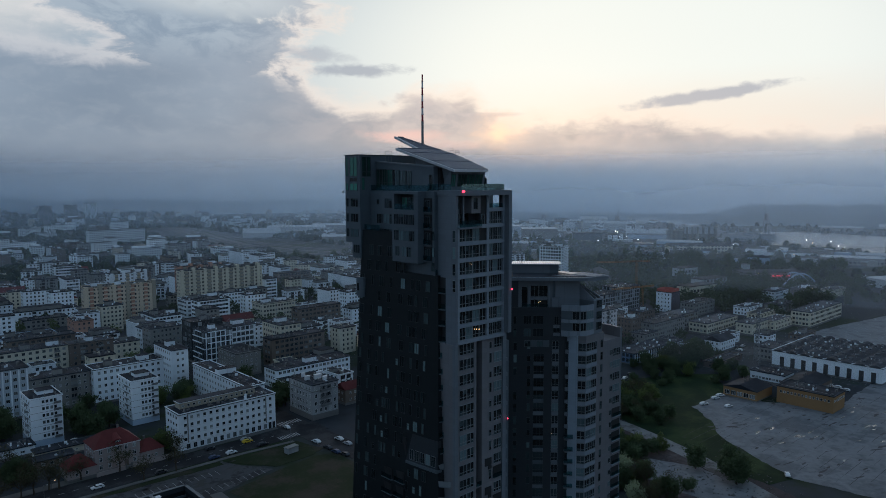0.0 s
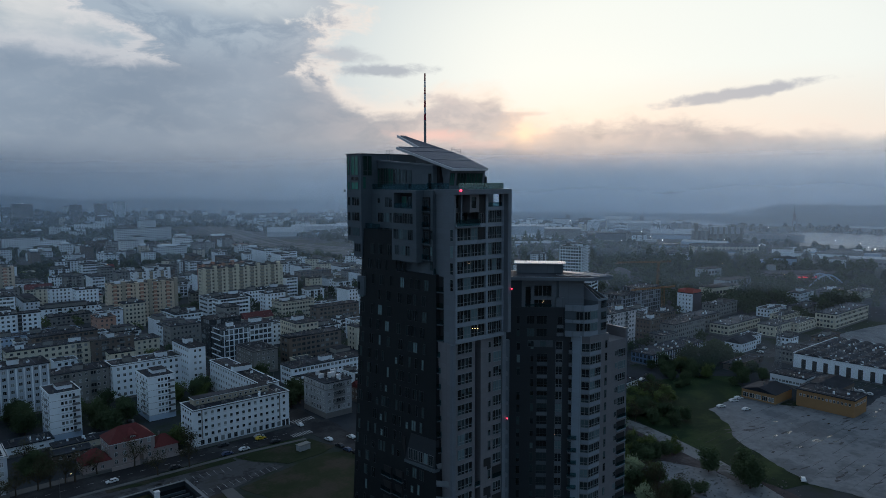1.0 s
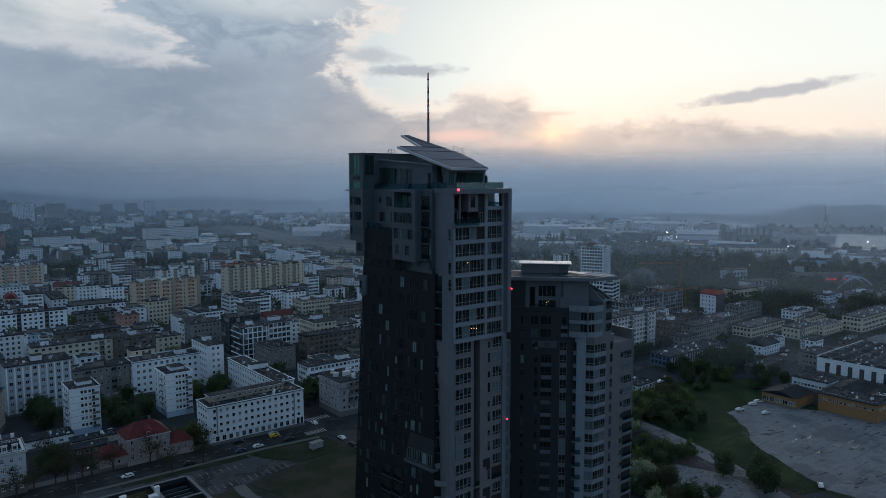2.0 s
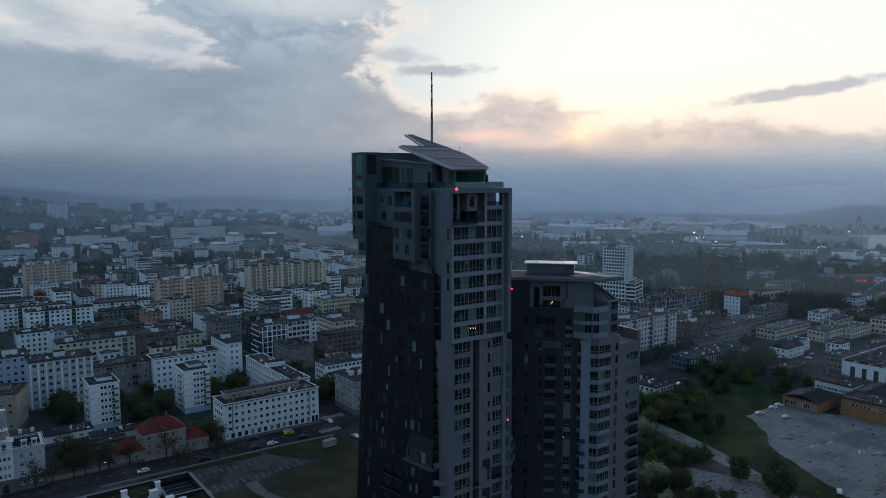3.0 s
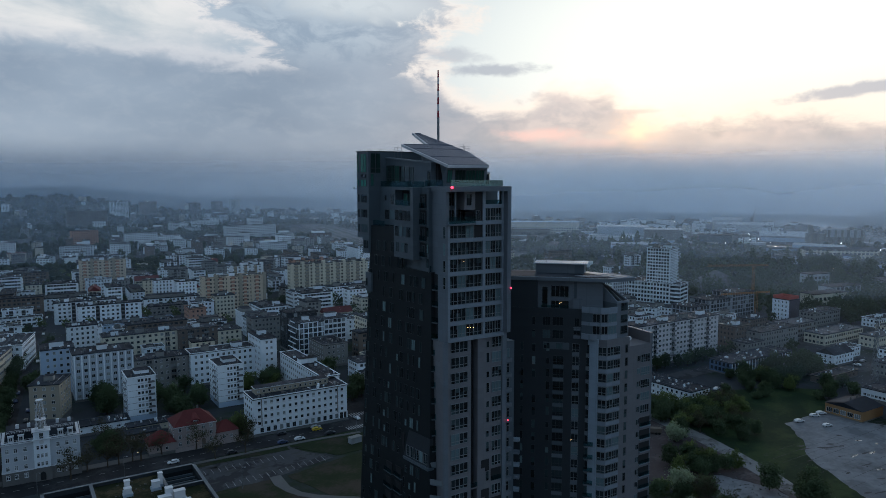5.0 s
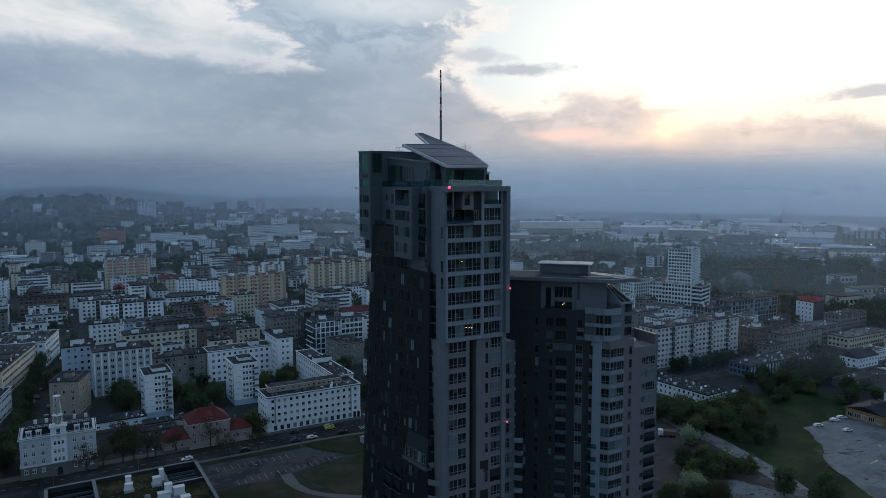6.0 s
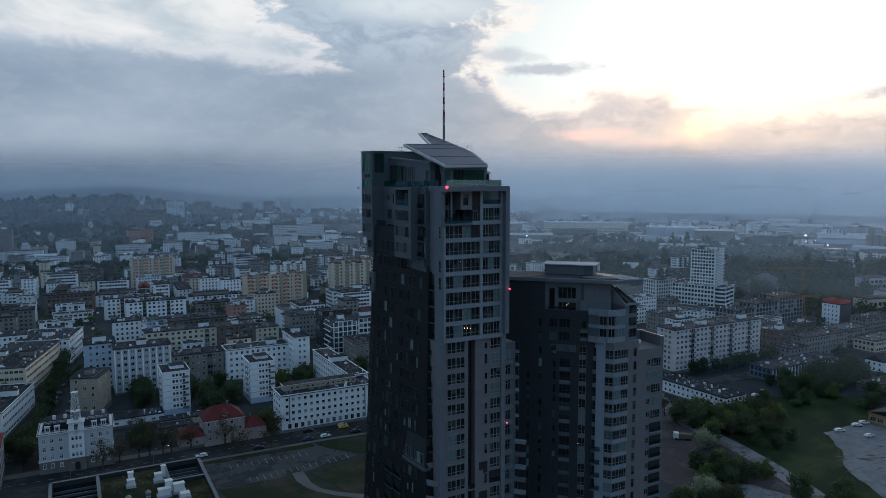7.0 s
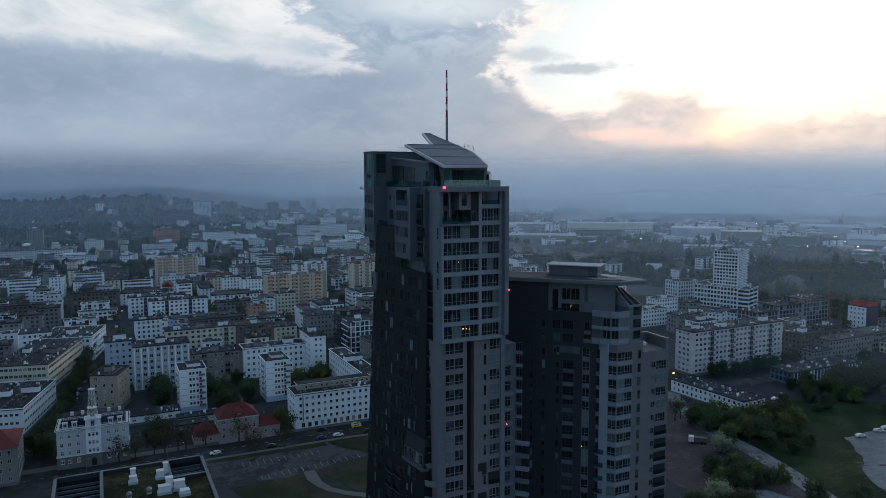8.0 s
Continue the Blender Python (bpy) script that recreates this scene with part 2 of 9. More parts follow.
# paints the shade of openings; also colours dark doors, gates, panes and patches
BLACK = material("black_shade_and_dark_parts", (0.012, 0.013, 0.015), 0.7, 0.3)
FRAME = material("grey_window_frame", (0.165, 0.185, 0.20), 0.45, 0.1)
FRAME_M = material("graphite_window_frame", (0.055, 0.066, 0.075), 0.5, 0.1)
FRAME_D = material("dark_window_frame", (0.028, 0.036, 0.040), 0.5, 0.1)
FRAME_W = material("white_window_frame", (0.62, 0.63, 0.64), 0.5, 0.1)
FRAME_L = material("light_metal_edge", (0.42, 0.44, 0.47), 0.4, 0.1, metal=0.3)
PANE_T = pane_material("tower_glass", (0.010, 0.012, 0.014), (0.13, 0.19, 0.205), 0.13)
# light passing through the green panes is painted as a brighter base colour
PANE_G = pane_material("green_glass", (0.012, 0.024, 0.020), (0.05, 0.16, 0.125), 0.6)
PANE_H = pane_material("green_glass_bright_painted_light", (0.012, 0.03, 0.026), (0.055, 0.27, 0.20), 0.8)
# pale teal here paints the sky's reflection in some panes
PANE_D = pane_material("facade_glass", (0.010, 0.013, 0.015), (0.17, 0.25, 0.26), 0.22)
PANE_C = pane_material("town_glass", (0.015, 0.018, 0.022), (0.26, 0.28, 0.28), 0.3)
PANE_J = pane_material("town_glass_far", (0.02, 0.024, 0.03), (0.25, 0.27, 0.28), 0.25, True)
ROOFING = material("blue_grey_roofing", (0.075, 0.092, 0.13), 0.5, 0.2, 0.7, 0.06, 0.1)
FELT = material("roofing_felt", (0.017, 0.021, 0.029), 0.85, 0.6, 0.5, 0.08, 0.3, 0.0, 0.4, second=(0.031, 0.037, 0.047))
BLUE_G = material("blue_grey_render", (0.40, 0.455, 0.51), 0.85, 0.2, 0.5, 0.06, 0.1)
ROOF_G = material("grey_roofing", (0.070, 0.078, 0.092), 0.85, 0.4, 0.5, 0.08, 0.2, 0.0, 0.3)
RED_TILE = material("red_roof_tiles", (0.115, 0.027, 0.027), 0.75, 0.45, 2.0, 0.2, 0.4, 0.0, 0.3)
WHITE = material("white_render", (0.76, 0.805, 0.845), 0.85, 0.2, 0.5, 0.06, 0.1, 0.0, 0.22)
CREAM = material("cream_render", (0.60, 0.55, 0.44), 0.85, 0.16, 0.5, 0.05, 0.1, 0.0, 0.15)
OCHRE = material("ochre_render", (0.36, 0.315, 0.25), 0.85, 0.16, 0.5, 0.05, 0.1, 0.0, 0.12)
YELLOW = material("yellow_render", (0.60, 0.50, 0.385), 0.85, 0.15, 0.5, 0.05, 0.1, 0.0, 0.1)
PINK = material("salmon_render", (0.42, 0.24, 0.18), 0.85, 0.15, 0.5, 0.05, 0.1, 0.0, 0.1)
GREYR = material("grey_render", (0.23, 0.225, 0.215), 0.88, 0.22, 0.5, 0.06, 0.12, 0.0, 0.2)
GREYC = material("weathered_grey_render", (0.30, 0.31, 0.32), 0.88, 0.4, 0.5, 0.06, 0.12)
BROWN = material("brown_render", (0.15, 0.12, 0.10), 0.88, 0.25, 0.5, 0.06, 0.12, 0.0, 0.2)
FAR_WALLS = [material("far_" + n + "_render", c, 0.88, 0.2, 0.4, 0.05, 0.05, 0.0, 0.45, True) for n, c in (("white", (0.72, 0.76, 0.79)), ("cream", (0.52, 0.47, 0.39)), ("grey", (0.24, 0.235, 0.23)), ("brown", (0.14, 0.115, 0.10)), ("salmon", (0.36, 0.22, 0.17)), ("ochre", (0.36, 0.30, 0.21)))]
SLABP = material("pale_pinkish_panels", (0.60, 0.575, 0.585), 0.86, 0.2, 0.5, 0.06, 0.1, panels=(3.1, 2.9))
VILLA = material("pinkish_grey_render", (0.33, 0.275, 0.265), 0.88, 0.2, 0.6, 0.06, 0.1)
BLUEW = material("pale_blue_render", (0.40, 0.50, 0.62), 0.85, 0.14, 0.5, 0.05, 0.1)
PLINTH = material("stone_plinth", (0.16, 0.155, 0.15), 0.9, 0.3)
ORANGE = material("orange_brick", (0.30, 0.175, 0.085), 0.85, 0.25, 1.5, 0.1, 0.2)
SHEDM = material("dull_sheet_metal", (0.42, 0.44, 0.46), 0.75, 0.25, 0.4, 0.03)
SHEDW = material("dull_pale_render", (0.50, 0.515, 0.53), 0.88, 0.25, 0.4, 0.03)
METALW = material("white_sheet_metal", (0.62, 0.63, 0.65), 0.65, 0.15)
STEEL = material("grey_steel", (0.18, 0.19, 0.20), 0.45, 0.2, metal=0.5)
RUST = material("crane_yellow", (0.32, 0.15, 0.05), 0.6, 0.25)
MASTR = material("mast_red", (0.30, 0.010, 0.030), 0.5, 0.15)
MASTW = material("mast_white", (0.6, 0.58, 0.57), 0.5, 0.15)
STAIN = material("oily_stains", (0.062, 0.060, 0.062), 0.8, 0.6, 0.8, 0.1)
ASPHALT = material("asphalt", (0.022, 0.023, 0.026), 0.85, 0.5, 0.9, 0.06, 0.2, second=(0.043, 0.043, 0.046))
PAVING = material("paving", (0.112, 0.111, 0.11), 0.9, 0.35, 1.5, 0.08, 0.2)
LOT = material("worn_concrete", (0.185, 0.192, 0.205), 0.9, 1.1, 0.35, 0.035, 0.25, second=(0.095, 0.10, 0.108), cut=(0.50, 0.62))
GRASS = material("grass", (0.010, 0.026, 0.010), 0.95, 0.7, 0.7, 0.05, 0.5, second=(0.024, 0.042, 0.014))
LAWN = material("worn_lawn", (0.020, 0.030, 0.013), 0.95, 0.7, 0.8, 0.06, 0.5, second=(0.040, 0.034, 0.026))
DIRT = material("bare_earth", (0.062, 0.050, 0.052), 0.95, 0.9, 0.6, 0.05, 0.6, second=(0.098, 0.086, 0.084), cut=(0.5, 0.7))
TRACKM = material("concrete_track", (0.20, 0.205, 0.21), 0.9, 0.5, 0.6, 0.06, 0.3, second=(0.085, 0.08, 0.078), cut=(0.44, 0.60))
TOWN = material("town_ground", (0.040, 0.046, 0.055), 0.95, 0.9, 0.12, 0.012, 0.2, second=(0.016, 0.026, 0.011))
PARK = material("patched_asphalt", (0.066, 0.068, 0.073), 0.88, 0.6, 0.6, 0.09, 0.2, second=(0.030, 0.031, 0.034), cut=(0.48, 0.56))
DEEP_BLUE = material("deep_blue_panels", (0.07, 0.13, 0.22), 0.6, 0.2)
LINE = material("road_paint", (0.30, 0.30, 0.30), 0.8, 1.2, 0.8, 0.2)
LEAF = material("leaves", (0.044, 0.064, 0.034), 0.85, 0.5, 0.8, 0.1, 0.0, 0.0, 0.5)
LEAF_Y = material("young_leaves", (0.074, 0.098, 0.036), 0.85, 0.5, 0.8, 0.1, 0.0, 0.0, 0.4)
LEAF_B = material("brown_buds", (0.046, 0.044, 0.027), 0.9, 0.5, 0.8, 0.1, 0.0, 0.0, 0.4)
SITEC = material("raw_concrete_frame", (0.27, 0.29, 0.32), 0.9, 0.3, 0.7, 0.06, 0.15)
PALE_R = material("pale_grey_render", (0.50, 0.53, 0.57), 0.87, 0.25, 0.6, 0.06, 0.12)
RED_SHEET = material("red_sheet_cladding", (0.46, 0.085, 0.06), 0.6, 0.15, 0.8, 0.05, 0.05, panels=(1.2, 1.0))
PLUM = material("dark_plum_cladding", (0.075, 0.066, 0.085), 0.6, 0.15, 0.8, 0.05, 0.05, panels=(1.5, 1.1))
BLOSSOM = material("pale_blossom", (0.17, 0.205, 0.14), 0.85, 0.4, 0.8, 0.1, 0.0)



def thin_leaf(m, share):
    """Leaves let a share of the light through."""
    q = Graph(m.node_tree)
    p = m.node_tree.nodes["Principled BSDF"]
    tl, mx = q.node("ShaderNodeBsdfTranslucent"), q.node("ShaderNodeAddShader")
    q.put(tl.inputs[0], q.mix(1.0, p.inputs["Base Color"].links[0].from_socket, (share, share, share * 0.8), "MULTIPLY"))
    q.put(mx.inputs[0], p.outputs[0])
    q.put(mx.inputs[1], tl.outputs[0])
    q.put(m.node_tree.nodes["Material Output"].inputs[0], mx.outputs[0])


for m in (LEAF, LEAF_Y, LEAF_B, BLOSSOM):
    thin_leaf(m, 0.5)
BARK = material("bark", (0.07, 0.055, 0.042), 0.95, 0.4)
WOODS = material("far_woods", (0.022, 0.034, 0.022), 0.95, 0.6, 0.06, 0.006, 0.0, 0.0, 0.4, True)
SEDUM = material("sedum_roof", (0.013, 0.019, 0.007), 0.95, 0.8, 1.2, 0.15, 0.5, second=(0.046, 0.038, 0.020))
TYRE = material("tyre_rubber", (0.02, 0.02, 0.02), 0.9, 0.2)
CAR_PAINT = {k: material(k + "_car_paint", v, 0.3, 0.05, bump=0.0) for k, v in
             {"white": (0.62, 0.63, 0.64), "yellow": (0.60, 0.40, 0.03), "dark": (0.025, 0.028, 0.035), "blue": (0.03, 0.05, 0.11), "silver": (0.33, 0.34, 0.36)}.items()}
RED_LIGHT = lamp_material("red_obstruction_light", (1.0, 0.03, 0.07), 5.5)
WARM_LIGHT = lamp_material("warm_lamp", (1.0, 0.62, 0.28), 4.0)
FLOOD_LIGHT = lamp_material("harbour_floodlight", (1.0, 0.94, 0.86), 12.0)


def glass_material(name, colour, alpha):
    """Clear glass sheet: mostly seen through, with gloss."""
    m = bpy.data.materials.new(name)
    m.use_nodes = True
    q = Graph(m.node_tree)
    m.node_tree.nodes.remove(m.node_tree.nodes["Principled BSDF"])
    tr, gl, mx = q.node("ShaderNodeBsdfTransparent"), q.node("ShaderNodeBsdfGlossy"), q.node("ShaderNodeMixShader")
    q.put(tr.inputs[0], (*colour, 1.0))
    q.put(gl.inputs["Color"], (0.55, 0.82, 0.9, 1.0))
    gl.inputs["Roughness"].default_value = 0.05
    mx.inputs[0].default_value = alpha
    q.put(mx.inputs[1], tr.outputs[0])
    q.put(mx.inputs[2], gl.outputs[0])
    q.put(m.node_tree.nodes["Material Output"].inputs[0], mx.outputs[0])
    return m


GLASS = glass_material("railing_glass", (0.55, 0.72, 0.72), 0.08)


def water_material():
    m = bpy.data.materials.new("harbour_water")
    m.use_nodes = True
    q = Graph(m.node_tree)
    p = m.node_tree.nodes["Principled BSDF"]
    p.inputs["Base Color"].default_value = (0.05, 0.06, 0.065, 1)
    p.inputs["Roughness"].default_value = 0.26
    n = q.node("ShaderNodeBump")
    n.inputs["Strength"].default_value, n.inputs["Distance"].default_value = 0.06, 0.1
    q.put(n.inputs["Height"], q.noise(q.node("ShaderNodeNewGeometry").outputs["Position"], 0.25, 4.0))
    q.put(p.inputs["Normal"], n.outputs[0])
    return m


WATER = water_material()


def haze_shell_material(name, share, top, tone=(0.165, 0.265, 0.38), shine=(0.50, 0.605, 0.71), west=(0.285, 0.375, 0.48)):
    """Evening haze painted on a see-through shell: a share of the light is scattered by it, less towards its top."""
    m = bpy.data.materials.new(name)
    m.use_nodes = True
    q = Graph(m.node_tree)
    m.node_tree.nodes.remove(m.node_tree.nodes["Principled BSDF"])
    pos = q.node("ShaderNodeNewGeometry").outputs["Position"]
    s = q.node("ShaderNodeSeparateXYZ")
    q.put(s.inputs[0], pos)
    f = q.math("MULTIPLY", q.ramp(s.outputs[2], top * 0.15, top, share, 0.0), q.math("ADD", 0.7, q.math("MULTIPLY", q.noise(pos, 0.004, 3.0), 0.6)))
    # denser towards the harbour, so the painted haze brightens near the sun
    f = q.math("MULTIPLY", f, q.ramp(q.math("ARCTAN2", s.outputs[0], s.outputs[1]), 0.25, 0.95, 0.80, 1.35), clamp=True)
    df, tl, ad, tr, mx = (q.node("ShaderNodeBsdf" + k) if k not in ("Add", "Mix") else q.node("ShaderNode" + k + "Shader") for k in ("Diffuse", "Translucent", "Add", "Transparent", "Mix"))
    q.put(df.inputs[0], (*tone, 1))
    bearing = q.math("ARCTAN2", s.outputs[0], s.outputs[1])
    # the haze's brighter look towards the sun is put into the colour
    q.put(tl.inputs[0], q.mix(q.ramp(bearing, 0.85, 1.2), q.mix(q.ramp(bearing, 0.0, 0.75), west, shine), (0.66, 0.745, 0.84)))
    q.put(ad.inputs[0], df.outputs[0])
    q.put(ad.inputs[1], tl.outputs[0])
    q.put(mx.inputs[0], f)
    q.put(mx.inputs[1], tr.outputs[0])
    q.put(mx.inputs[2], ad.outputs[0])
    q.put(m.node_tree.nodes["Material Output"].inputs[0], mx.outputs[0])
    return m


# ---- building blocks ----
def box(bm, x0, x1, y0, y1, z0, z1, mi=0):
    v = [bm.verts.new(p) for p in ((x0, y0, z0), (x1, y0, z0), (x1, y1, z0), (x0, y1, z0), (x0, y0, z1), (x1, y0, z1), (x1, y1, z1), (x0, y1, z1))]
    for q in ((3, 2, 1, 0), (4, 5, 6, 7), (0, 1, 5, 4), (1, 2, 6, 5), (2, 3, 7, 6), (3, 0, 4, 7)):
        bm.faces.new([v[i] for i in q]).material_index = mi


def prism(bm, low, high, z0, z1, mi=0):
    """A solid between a foot polygon and a head polygon, both counter-clockwise from above. z1 may be a function of (x, y)."""
    a = [bm.verts.new((x, y, z0(x, y) if callable(z0) else z0)) for x, y in low]
    b = [bm.verts.new((x, y, z1(x, y) if callable(z1) else z1)) for x, y in high]
    n = len(a)
    bm.faces.new(b).material_index = mi
    bm.faces.new(a[::-1]).material_index = mi
    for i in range(n):
        bm.faces.new((a[i], a[(i + 1) % n], b[(i + 1) % n], b[i])).material_index = mi


def mesh_of(name, bm, mats):
    me = bpy.data.meshes.new(name)
    bm.normal_update()
    bm.to_mesh(me)
    bm.free()
    for m in mats if isinstance(mats, (list, tuple)) else [mats]:
        me.materials.append(m)
    return me


def root(name, x, y, z=0.0, rz=0.0):
    ob = new(name)
    ob.matrix_basis = pose(x, y, z, 0, 0, rz)
    ob.empty_display_size = 0.5
    return ob


def part(name, bm, mats, parent=None, label="", world=False):
    """One mesh object under a thing or a part. world: bm is in world metres."""
    if world and parent is not None:
        bm.transform(pose_of(parent).inverted())
    ob = new(name, mesh_of(name, bm, mats))
    ob.parent = parent
    if label:
        ob["label"] = label
    return ob


def pose_of(ob):
    m = ob.matrix_basis.copy()
    while ob.parent is not None:
        ob = ob.parent
        m = ob.matrix_basis @ m
    return m


def piece(name, me, parent, m):
    ob = new(name, me)
    ob.parent = parent
    ob.matrix_basis = m
    return ob


WINDOWS = {}


def painted(f, mi):
    f.material_index = mi
    return f


def window_mesh(w, h, cols, rows, frame_mat, pane_mat, bar=0.07, deep=0.07, split=0.68):
    """A window w x h in the xz plane that looks along -y; origin at the middle of its foot."""
    key = (w, h, cols, rows, frame_mat.name, pane_mat.name, bar, split)
    if key not in WINDOWS:
        xs, zs = [], []
        for i in range(cols + 1):
            x = -w / 2 + (w - bar) * i / cols
            xs += [x, x + bar]
        for j in range(rows + 1):
            z = (h - bar) * (j / rows if rows != 2 or j != 1 else split)
            zs += [z, z + bar]
        bm = bmesh.new()
        nx, nz = len(xs) - 1, len(zs) - 1
        face_y = lambda i, j: 0.01 if i < 0 or j < 0 or i >= nx or j >= nz else (-deep if i % 2 == 0 or j % 2 == 0 else -0.02)
        quad = lambda pts, mi: painted(bm.faces.new([bm.verts.new(p) for p in pts]), mi)
        for i in range(nx):
            for j in range(nz):
                y = face_y(i, j)
                quad(((xs[i], y, zs[j]), (xs[i + 1], y, zs[j]), (xs[i + 1], y, zs[j + 1]), (xs[i], y, zs[j + 1])), int(y > -0.03))
        for i in range(nx + 1):
            for j in range(nz):
                a, b = face_y(i - 1, j), face_y(i, j)
                if a != b:
                    quad(((xs[i], a, zs[j]), (xs[i], b, zs[j]), (xs[i], b, zs[j + 1]), (xs[i], a, zs[j + 1])), 0)
        for i in range(nx):
            for j in range(nz + 1):
                a, b = face_y(i, j - 1), face_y(i, j)
                if a != b:
                    quad(((xs[i], a, zs[j]), (xs[i + 1], a, zs[j]), (xs[i + 1], b, zs[j]), (xs[i], b, zs[j])), 0)
        bmesh.ops.remove_doubles(bm, verts=bm.verts, dist=0.001)
        WINDOWS[key] = mesh_of("window", bm, (frame_mat, pane_mat))
    return WINDOWS[key]


def along(p0, p1, s, z):
    """A pose on an upright wall from p0 to p1 (outside to the right of the way), s metres along it."""
    a = math.degrees(math.atan2(p1[1] - p0[1], p1[0] - p0[0]))
    d = math.hypot(p1[0] - p0[0], p1[1] - p0[1])
    return pose(p0[0] + (p1[0] - p0[0]) * s / d, p0[1] + (p1[1] - p0[1]) * s / d, z, 0, 0, a)


def tube(bm, x, y, z0, z1, r0, r1, n=10):
    a = [bm.verts.new((x + r0 * math.cos(i * math.tau / n), y + r0 * math.sin(i * math.tau / n), z0)) for i in range(n)]
    b = [bm.verts.new((x + r1 * math.cos(i * math.tau / n), y + r1 * math.sin(i * math.tau / n), z1)) for i in range(n)]
    for i in range(n):
        bm.faces.new((a[i], a[(i + 1) % n], b[(i + 1) % n], b[i]))
    bm.faces.new(b)
    bm.faces.new(a[::-1])


# ---- ground, roads, water ----
def sheet(name, poly, z, mat, label, category, kind="structure", worn=0.0):
    """A flat area of ground; worn: by how much its edge wanders."""
    if worn:
        edge = []
        for (xa, ya), (xb, yb) in zip(poly, poly[1:] + poly[:1]):
            n = max(1, int(math.hypot(xb - xa, yb - ya) / 2.5))
            for i in range(n):
                x, y = xa + (xb - xa) * i / n, ya + (yb - ya) * i / n
                edge.append((x + worn * (1.2 * noise.noise((x * 0.09, y * 0.09, 1.0)) + 0.8 * noise.noise((x * 0.31, y * 0.31, 5.0))), y + worn * (1.2 * noise.noise((x * 0.09, y * 0.09, 9.0)) + 0.8 * noise.noise((x * 0.31, y * 0.31, 12.0)))))
        poly = edge
    bm = bmesh.new()
    prism(bm, poly, poly, z - 0.4, z)
    return tagged(part(name, bm, mat), label, category, "", kind)


def ribbon(name, pts, width, z, mat, label, category):
    """A strip of even width along a line of points."""
    bm = bmesh.new()
    rows = []
    for i, p in enumerate(pts):
        a, b = Vector(pts[max(i - 1, 0)]), Vector(pts[min(i + 1, len(pts) - 1)])
        n = (b - a).normalized()
        n = Vector((-n.y, n.x)) * width / 2
        c = Vector(p)
        rows.append([bm.verts.new((*(c + n), z)), bm.verts.new((*(c - n), z)), bm.verts.new((*(c - n), z - 0.3)), bm.verts.new((*(c + n), z - 0.3))])
    for r, s in zip(rows, rows[1:]):
        for i in range(4):
            bm.faces.new((r[i], r[(i + 1) % 4], s[(i + 1) % 4], s[i]))
    bmesh.ops.recalc_face_normals(bm, faces=bm.faces)
    return tagged(part(name, bm, mat), label, category, "", "structure")


sheet("ground", [(-4800, -4800), (4800, -4800), (4800, 4800), (-4800, 4800)], 0.0, TOWN, "dim patchwork of town ground under the houses", "ground")
ribbon("road", [(-120, 270), (40, 270), (100, 270), (172, 269)], 13.0, 0.06, ASPHALT, "dark asphalt street along the house fronts", "road")
ribbon("road", [(172, 150), (168, 205), (164, 245), (163, 276), (163, 420)], 13.0, 0.05, ASPHALT, "dark asphalt side street crossing the avenue", "road")
ribbon("road", [(20, 255), (18, 330), (26, 420), (34, 500), (60, 760), (96, 1200)], 11.0, 0.05, ASPHALT, "long straight town street between house rows", "road")
ribbon("road", [(200, 420), (205, 600), (225, 900)], 11.0, 0.05, ASPHALT, "town street between apartment blocks", "road")
ribbon("road", [(330, 244), (440, 250), (560, 262), (760, 300)], 12.0, 0.05, PARK, "asphalt road behind the trees", "road")
ribbon("road", [(410, 205), (520, 190), (640, 170), (820, 150)], 14.0, 0.05, PARK, "asphalt yard road between low works buildings", "road")
ribbon("pavement", [(-100, 279.2), (40, 279.2), (155, 279.2)], 4.5, 0.16, PAVING, "grey slab pavement along the street", "pavement")
ribbon("pavement", [(60, 261.6), (128, 261.2), (152, 259)], 2.0, 0.15, PAVING, "narrow grey pavement beside the car park", "pavement")
sheet("pavement", [(56, 236), (100, 231), (131, 239), (121, 256), (120, 259.5), (56, 260)], 0.07, PARK, "patched asphalt car park with faded bays", "car park", worn=0.6)
sheet("pavement", [(103.2, 233.5), (102.6, 226), (104.3, 218.5), (106.7, 213.3), (111, 208), (116.6, 203), (125, 197), (126.5, 199.5), (118, 206), (112.5, 210.6), (108.8, 215.5), (107, 222), (107.4, 233.3)], 0.14, PAVING, "pale footpath beside the lawn", "footpath")
sheet("lawn", [(109, 231), (118, 205), (125, 190), (156, 190), (158, 236), (150, 239), (133, 237)], 0.10, LAWN, "worn grass with bare patches", "lawn", worn=0.8)
sheet("lawn", [(76, 231), (102.8, 231.5), (102.4, 226), (106.2, 213), (114, 204), (84, 205)], 0.10, LAWN, "dark mown grass beside the car park", "lawn", worn=0.8)
sheet("lawn", [(72, 257.4), (96, 256.4), (119, 255.6), (119, 259.4), (72, 260.2)], 0.11, LAWN, "scruffy grass strip beside the street", "lawn", worn=0.5)
sheet("lawn", [(122, 256), (133, 240), (150, 241), (157, 244), (153, 258), (140, 259)], 0.11, LAWN, "scruffy grass island round a hut", "lawn", worn=0.8)
sheet("yard", [(318, 167), (306, 153), (285, 133), (274, 112), (267, 100), (272, 70), (300, 20), (560, 20), (520, 90), (440, 122), (366, 119), (350, 150), (346, 168)], 0.08, LOT, "wide worn concrete yard with puddles and cracks", "yard", worn=1.3)
sheet("yard", [(470, 195), (500, 130), (640, 110), (820, 150), (640, 178), (560, 192)], 0.07, LOT, "dim concrete works yard with puddles", "yard", worn=1.3)
